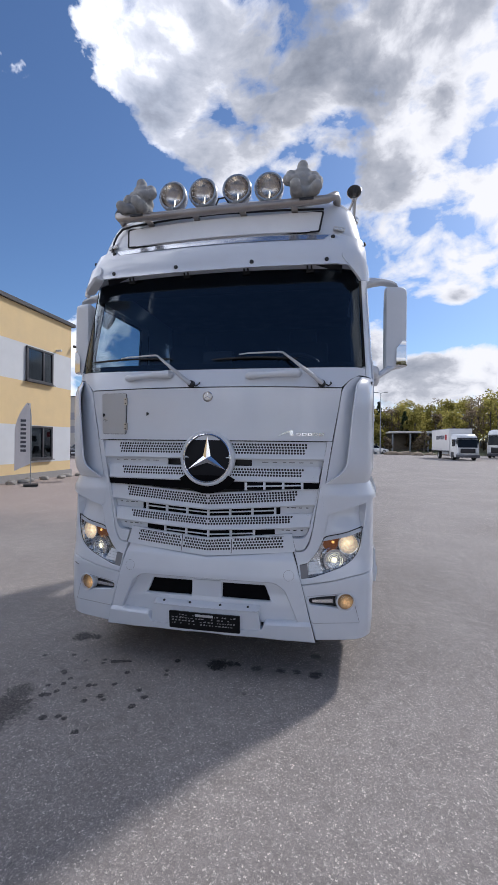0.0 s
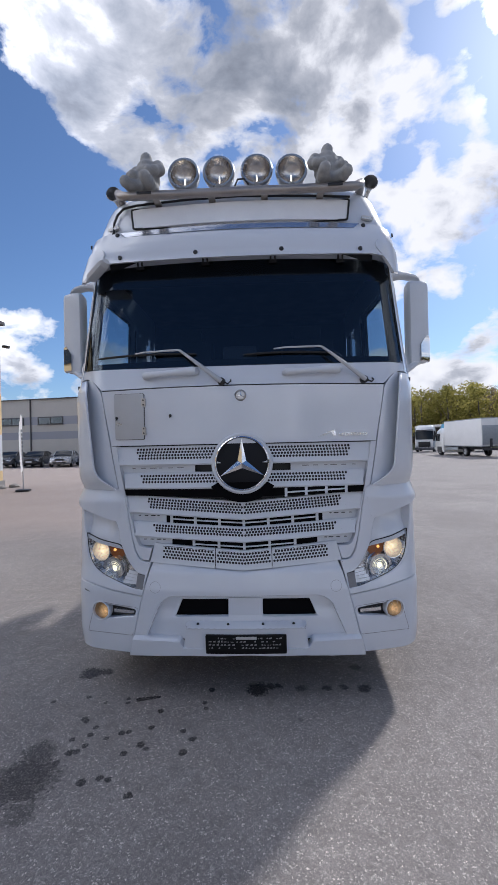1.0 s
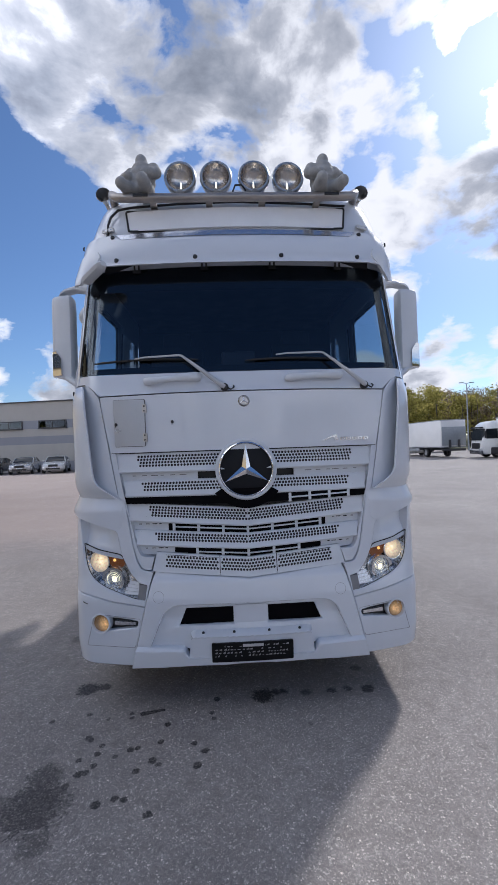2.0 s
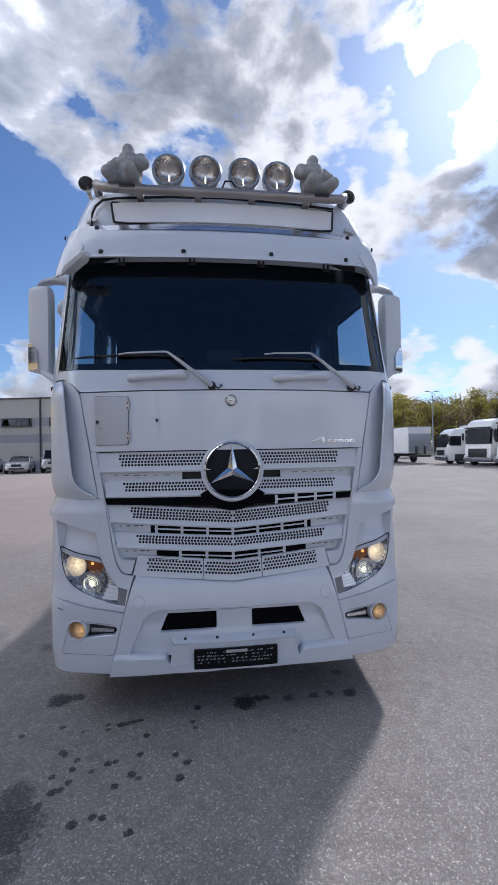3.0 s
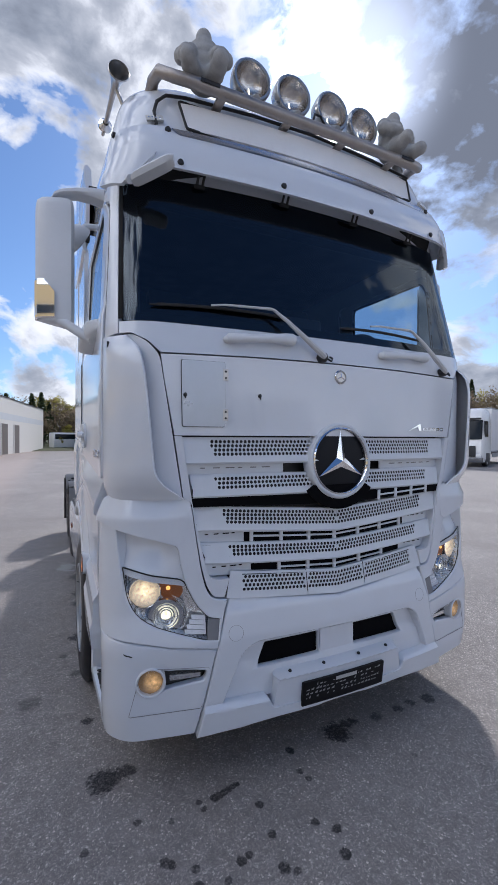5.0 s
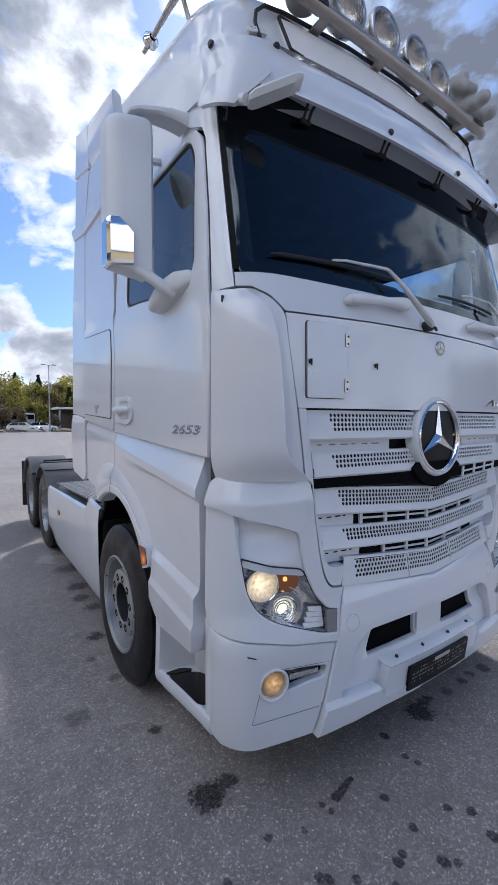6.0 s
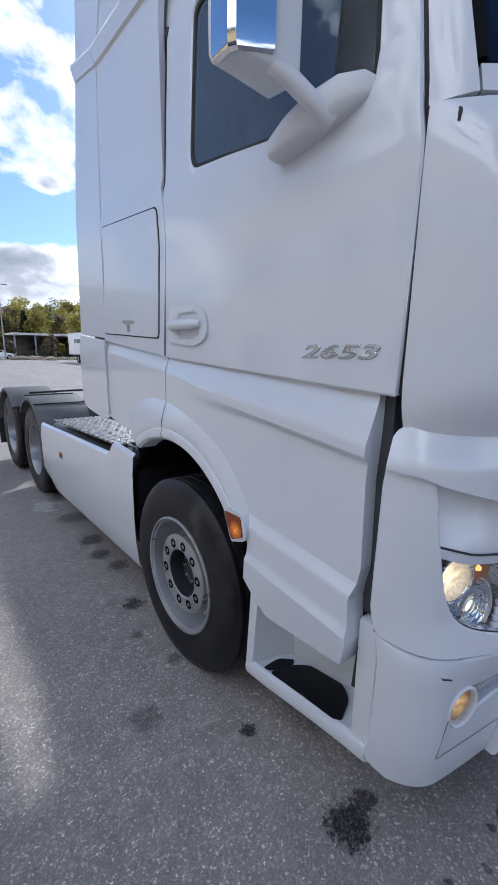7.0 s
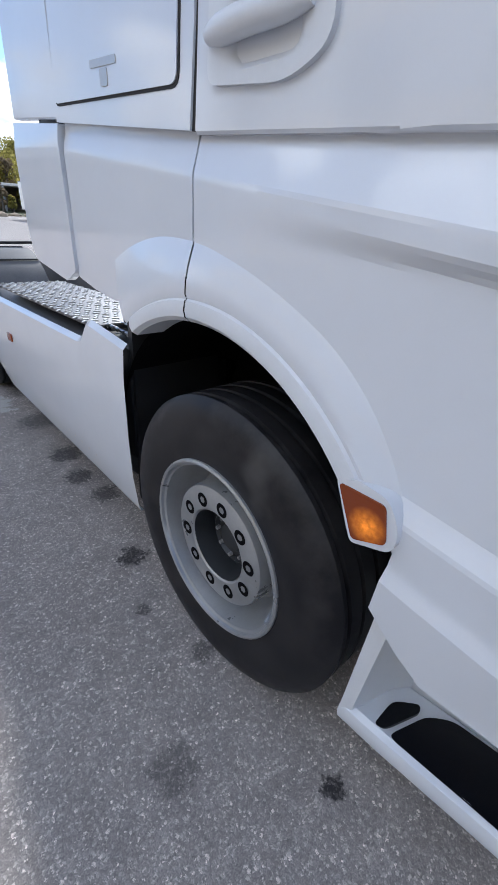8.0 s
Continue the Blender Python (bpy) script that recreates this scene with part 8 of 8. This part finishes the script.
for sg in (-1, 1):
    for y in (2.3, 8.2):
        road_wheel(bus, (sg * 1.1, y, 0.48), 0.48, 0.28)
mixer = thing("concrete_mixer", "white concrete mixer drum at the far edge of the yard", "vehicle", m=pose(7.4, 88, 0, 0, 0, 80))
drum = lathe(bmesh.new(), [(0.0, -2.0), (0.7, -1.95), (1.25, -0.9), (1.3, 0.2), (0.8, 1.6), (0.5, 2.1), (0.0, 2.1)], towards((0, 3.2, 2.1), (0, 1, 0.22)), 24)
part("drum", drum, FAR_WHITE, mixer, "white mixing drum")
part("frame", block((0, 3.0, 0.85), (2.2, 6.5, 0.3), 0.03), DARK_TRIM, mixer)
lorry_cab(mixer, FAR_WHITE, -1.8, 2.4, 0.4, 2.9)
for sg in (-1, 1):
    for y in (-0.5, 4.0, 5.3):
        road_wheel(mixer, (sg * 1.02, y, 0.48), 0.48, 0.3)
store = thing("open_store", "low open store with a white roof at the yard's edge", "building", m=pose(18.5, 82, 0))
part("roof", block((0, 0, 3.9), (13, 8, 0.35), 0.03), WHITE_WALL, store, "white flat roof")
# mottled brown wall added in place of the clutter under the roof
part("back", block((0, 3.5, 1.9), (13, 0.3, 3.8), 0.0), plain("mottled_brown_backdrop", (0.20, 0.17, 0.14), 0.85, vary=0.35, scale=1.5), store, "brown back wall standing for clutter under the roof")
for k in range(5):
    part("post", block((-6.2 + 3.1 * k, -3.8, 1.9), (0.25, 0.25, 3.8), 0.0), GREY_METAL, store, "grey post")
copy_thing(store, pose(33.0, 70.0, 0, 0, 0, -15))
rubble = random.Random(3)
for k in range(16):
    x, y = rubble.uniform(2, 22), rubble.uniform(64, 70)
    pile = bmesh.new()
    bmesh.ops.create_icosphere(pile, subdivisions=2, radius=1.0)
    for v in pile.verts:
        v.co *= 1 + 0.4 * noise.noise(v.co * 1.5 + Vector((k * 3, 1, 0)))
        v.co.z = max(v.co.z * 0.45, -0.1)
    h = tagged(part("spoil_mound", pile, plain("earth_heap", rubble.choice([(0.30, 0.24, 0.17), (0.35, 0.34, 0.32), (0.16, 0.13, 0.10)]), 0.9, vary=0.3, scale=2.0), None), "heap of earth and timber along the yard's edge", "heap", "heaps at the yard's edge")
    h.matrix_world = pose(x, y, 0.05, 0, 0, rubble.uniform(0, 180)) @ Matrix.Diagonal((rubble.uniform(0.7, 1.6), rubble.uniform(0.5, 1.0), rubble.uniform(0.6, 1.3), 1))
for x, y, turn in ((5.8, 69, 60), (8.2, 70, 100)):
    car(pose(x, y, 0, 0, 0, turn), CREAM, "white parked car at the far edge of the yard")


def street_lamp(x, y, h):
    p = thing("street_lamp", "tall grey lamp post with two heads", "lamp post", "lamp posts", pose(x, y, 0))
    part("post", tube(bmesh.new(), [(0, 0, 0), (0, 0, h)], [0.11, 0.06], 10), GREY_METAL, p, "tapered steel post")
    for sg in (-1, 1):
        part("arm", tube(bmesh.new(), [(0, 0, h - 0.05), (sg * 0.5, 0, h + 0.08)], 0.035, 6), GREY_METAL, p)
        part("lamp_head", block((sg * 0.75, 0, h + 0.10), (0.6, 0.28, 0.12), 0.03), GREY_METAL, p, "flat lamp head")


street_lamp(8.8, 66.5, 9.8)
street_lamp(33.5, 55.0, 9.5)
street_lamp(0.9, 108.0, 10.0)

# verge and woods ----------------------------------------------------------------------------
verge_bm = bmesh.new()
rows = []
for r, z in ((70, 0.01), (71, 0.12), (85, 0.5), (140, 1.6), (400, 4.0)):
    rows.append([(r * math.sin(radians(a)), r * math.cos(radians(a)), z) for a in range(-8, 125, 4)])
loft(verge_bm, rows)
m, g = material("rough_spring_verge")
at = g.n("ShaderNodeTexCoord").outputs["Object"]
tint = g.mix(g.ramp(g.noise(at, 0.5, 6.0, 0.65), [(0.4, 0.0), (0.62, 1.0)]), (0.085, 0.075, 0.045), (0.075, 0.095, 0.035))
finish(m, g, tint, 0.95, 0.0, g.noise(at, 6.0, 4.0), 0.8, 0.1)
tagged(part("verge", verge_bm, m, None), "rough brown and green verge beyond the asphalt", "verge", kind="structure")


def foliage(name, dark, light):
    m, g = material(name)
    pick = g.n("ShaderNodeNewGeometry").outputs["Random Per Island"]
    at = g.n("ShaderNodeTexCoord").outputs["Object"]
    tint = g.mix(g.ramp(pick, [(0.0, 0.0), (1.0, 1.0)]), dark, light)
    tint = g.mix(g.ramp(g.noise(at, 0.12, 4.0), [(0.42, 0.0), (0.6, 0.6)]), tint, tuple(c * 0.6 for c in dark))
    thin = g.n("ShaderNodeBsdfTranslucent", {0: tint})
    face = g.n("ShaderNodeBsdfDiffuse", {0: tint, 1: 0.8})
    g.n("ShaderNodeOutputMaterial", {0: g.n("ShaderNodeMixShader", {0: 0.62, 1: face.outputs[0], 2: thin.outputs[0]}).outputs[0]})
    return m


LEAVES = {"fresh": foliage("fresh_spring_leaves", (0.27, 0.25, 0.07), (0.56, 0.49, 0.16)), "bare": foliage("bare_brown_twigs", (0.19, 0.15, 0.10), (0.36, 0.29, 0.20)), "conifer": foliage("dark_conifer_needles", (0.045, 0.064, 0.038), (0.105, 0.130, 0.065))}
BARK = plain("grey_bark", (0.13, 0.11, 0.09), 0.9, vary=0.3)
wood_rng = np.random.default_rng(11)
clumps = {k: [] for k in LEAVES}
trunk_bm = bmesh.new()


def plant(x, y, h, kind):
    """A far tree: a trunk with limbs and a ragged crown of small leaf sprays."""
    base = 0.3 + (math.hypot(x, y) - 70) * 0.02
    tube(trunk_bm, [(x, y, base - 0.5), (x + 0.1, y, base + h * 0.5), (x, y, base + h * 0.92)], [0.16 + h * 0.008, 0.10, 0.03], 5, caps=False)
    pts = []
    if kind == "conifer":
        n = int(46 * h)
        t = wood_rng.random(n) ** 0.7
        a, r = wood_rng.random(n) * 6.283, (1 - t) * h * 0.25 * (0.35 + 0.65 * wood_rng.random(n)) + 0.1
        pts = np.stack([x + r * np.cos(a), y + r * np.sin(a), base + h * (0.08 + 0.92 * t) - r * 0.25], 1)
        size = 0.26
    else:
        groups = 11
        for k in range(groups):
            a, t = wood_rng.random() * 6.283, 0.22 + 0.72 * wood_rng.random()
            rr = h * 0.24 * math.sin(math.pi * min(0.95, t * 0.85 + 0.1)) * (0.5 + 0.5 * wood_rng.random())
            c = np.array([x + rr * math.cos(a), y + rr * math.sin(a), base + h * t])
            if k < 5:
                tube(trunk_bm, [(x, y, base + h * t * 0.6), tuple(c)], [0.06, 0.02], 4, caps=False)
            rad = h * (0.10 + 0.07 * wood_rng.random())
            v = wood_rng.normal(size=(84 if kind == "fresh" else 58, 3))
            v *= (rad * wood_rng.random((len(v), 1)) ** 0.45) / np.linalg.norm(v, axis=1, keepdims=True)
            pts.append(c + v * (1, 1, 0.85))
        pts = np.concatenate(pts)
        size = 0.19 if kind == "fresh" else 0.16
    clumps[kind].append((pts, size))


rng = random.Random(21)
az = -10.0
while az < 118:
    for ring in range(3):
        a = az + rng.uniform(-0.7, 0.7)
        d = 92 + ring * 12 + rng.uniform(-5, 5)
        high = np.interp(a, [-10, 2, 8, 14, 22, 32, 40, 60, 118], [8, 8, 8.2, 8.8, 10.5, 11, 10.5, 11, 12]) + ring * 1.2 + rng.uniform(-1.8, 1.5)
        fresh = np.interp(a, [-10, 0, 5, 12, 25, 33, 42, 118], [0.06, 0.12, 0.6, 0.75, 0.75, 0.5, 0.15, 0.3])
        q = rng.random()
        kind = "fresh" if q < fresh else ("conifer" if q > 0.955 else "bare")
        plant(d * math.sin(radians(a)), d * math.cos(radians(a)), float(high) * (1.12 if kind == "conifer" else 1.0), kind)
    az += 0.95
# shrubs at the edge of the woods
for k in range(120):
    a, d = rng.uniform(-8, 100), rng.uniform(76, 88)
    plant(d * math.sin(radians(a)), d * math.cos(radians(a)), rng.uniform(1.8, 4.0), rng.choice(["bare", "bare", "fresh"]))
# trees behind the walk, seen in reflections alone
for k in range(60):
    a, d = rng.uniform(150, 250), rng.uniform(95, 120)
    plant(d * math.sin(radians(a)), d * math.cos(radians(a)), rng.uniform(9, 13), rng.choice(["bare", "fresh", "conifer"]))
tagged(part("woods_trunks", trunk_bm, BARK, None), "grey trunks and limbs of the woods", "woods", kind="stuff")
for kind, label in (("fresh", "spring-green far woodland crowns"), ("bare", "brown leafless far woodland crowns"), ("conifer", "dark conifers among the woods")):
    pts = np.concatenate([p for p, _ in clumps[kind]])
    sizes = np.concatenate([np.full(len(p), s) for p, s in clumps[kind]])[:, None, None]
    n = len(pts)
    u = wood_rng.normal(size=(n, 3))
    u /= np.linalg.norm(u, axis=1, keepdims=True)
    v = np.cross(u, wood_rng.normal(size=(n, 3)))
    v /= np.linalg.norm(v, axis=1, keepdims=True)
    corners = np.stack([-u - 0.6 * v, u - 0.5 * v, 0.8 * u + 0.7 * v, -0.7 * u + 0.6 * v], 1) * sizes * wood_rng.uniform(0.6, 1.4, (n, 1, 1))
    verts = (pts[:, None] + corners).reshape(-1, 3)
    me = bpy.data.meshes.new("woods")
    me.from_pydata(verts.tolist(), [], np.arange(4 * n).reshape(-1, 4).tolist())
    me.materials.append(LEAVES[kind])
    tagged(new("woods", me), label, "woods", kind="stuff")
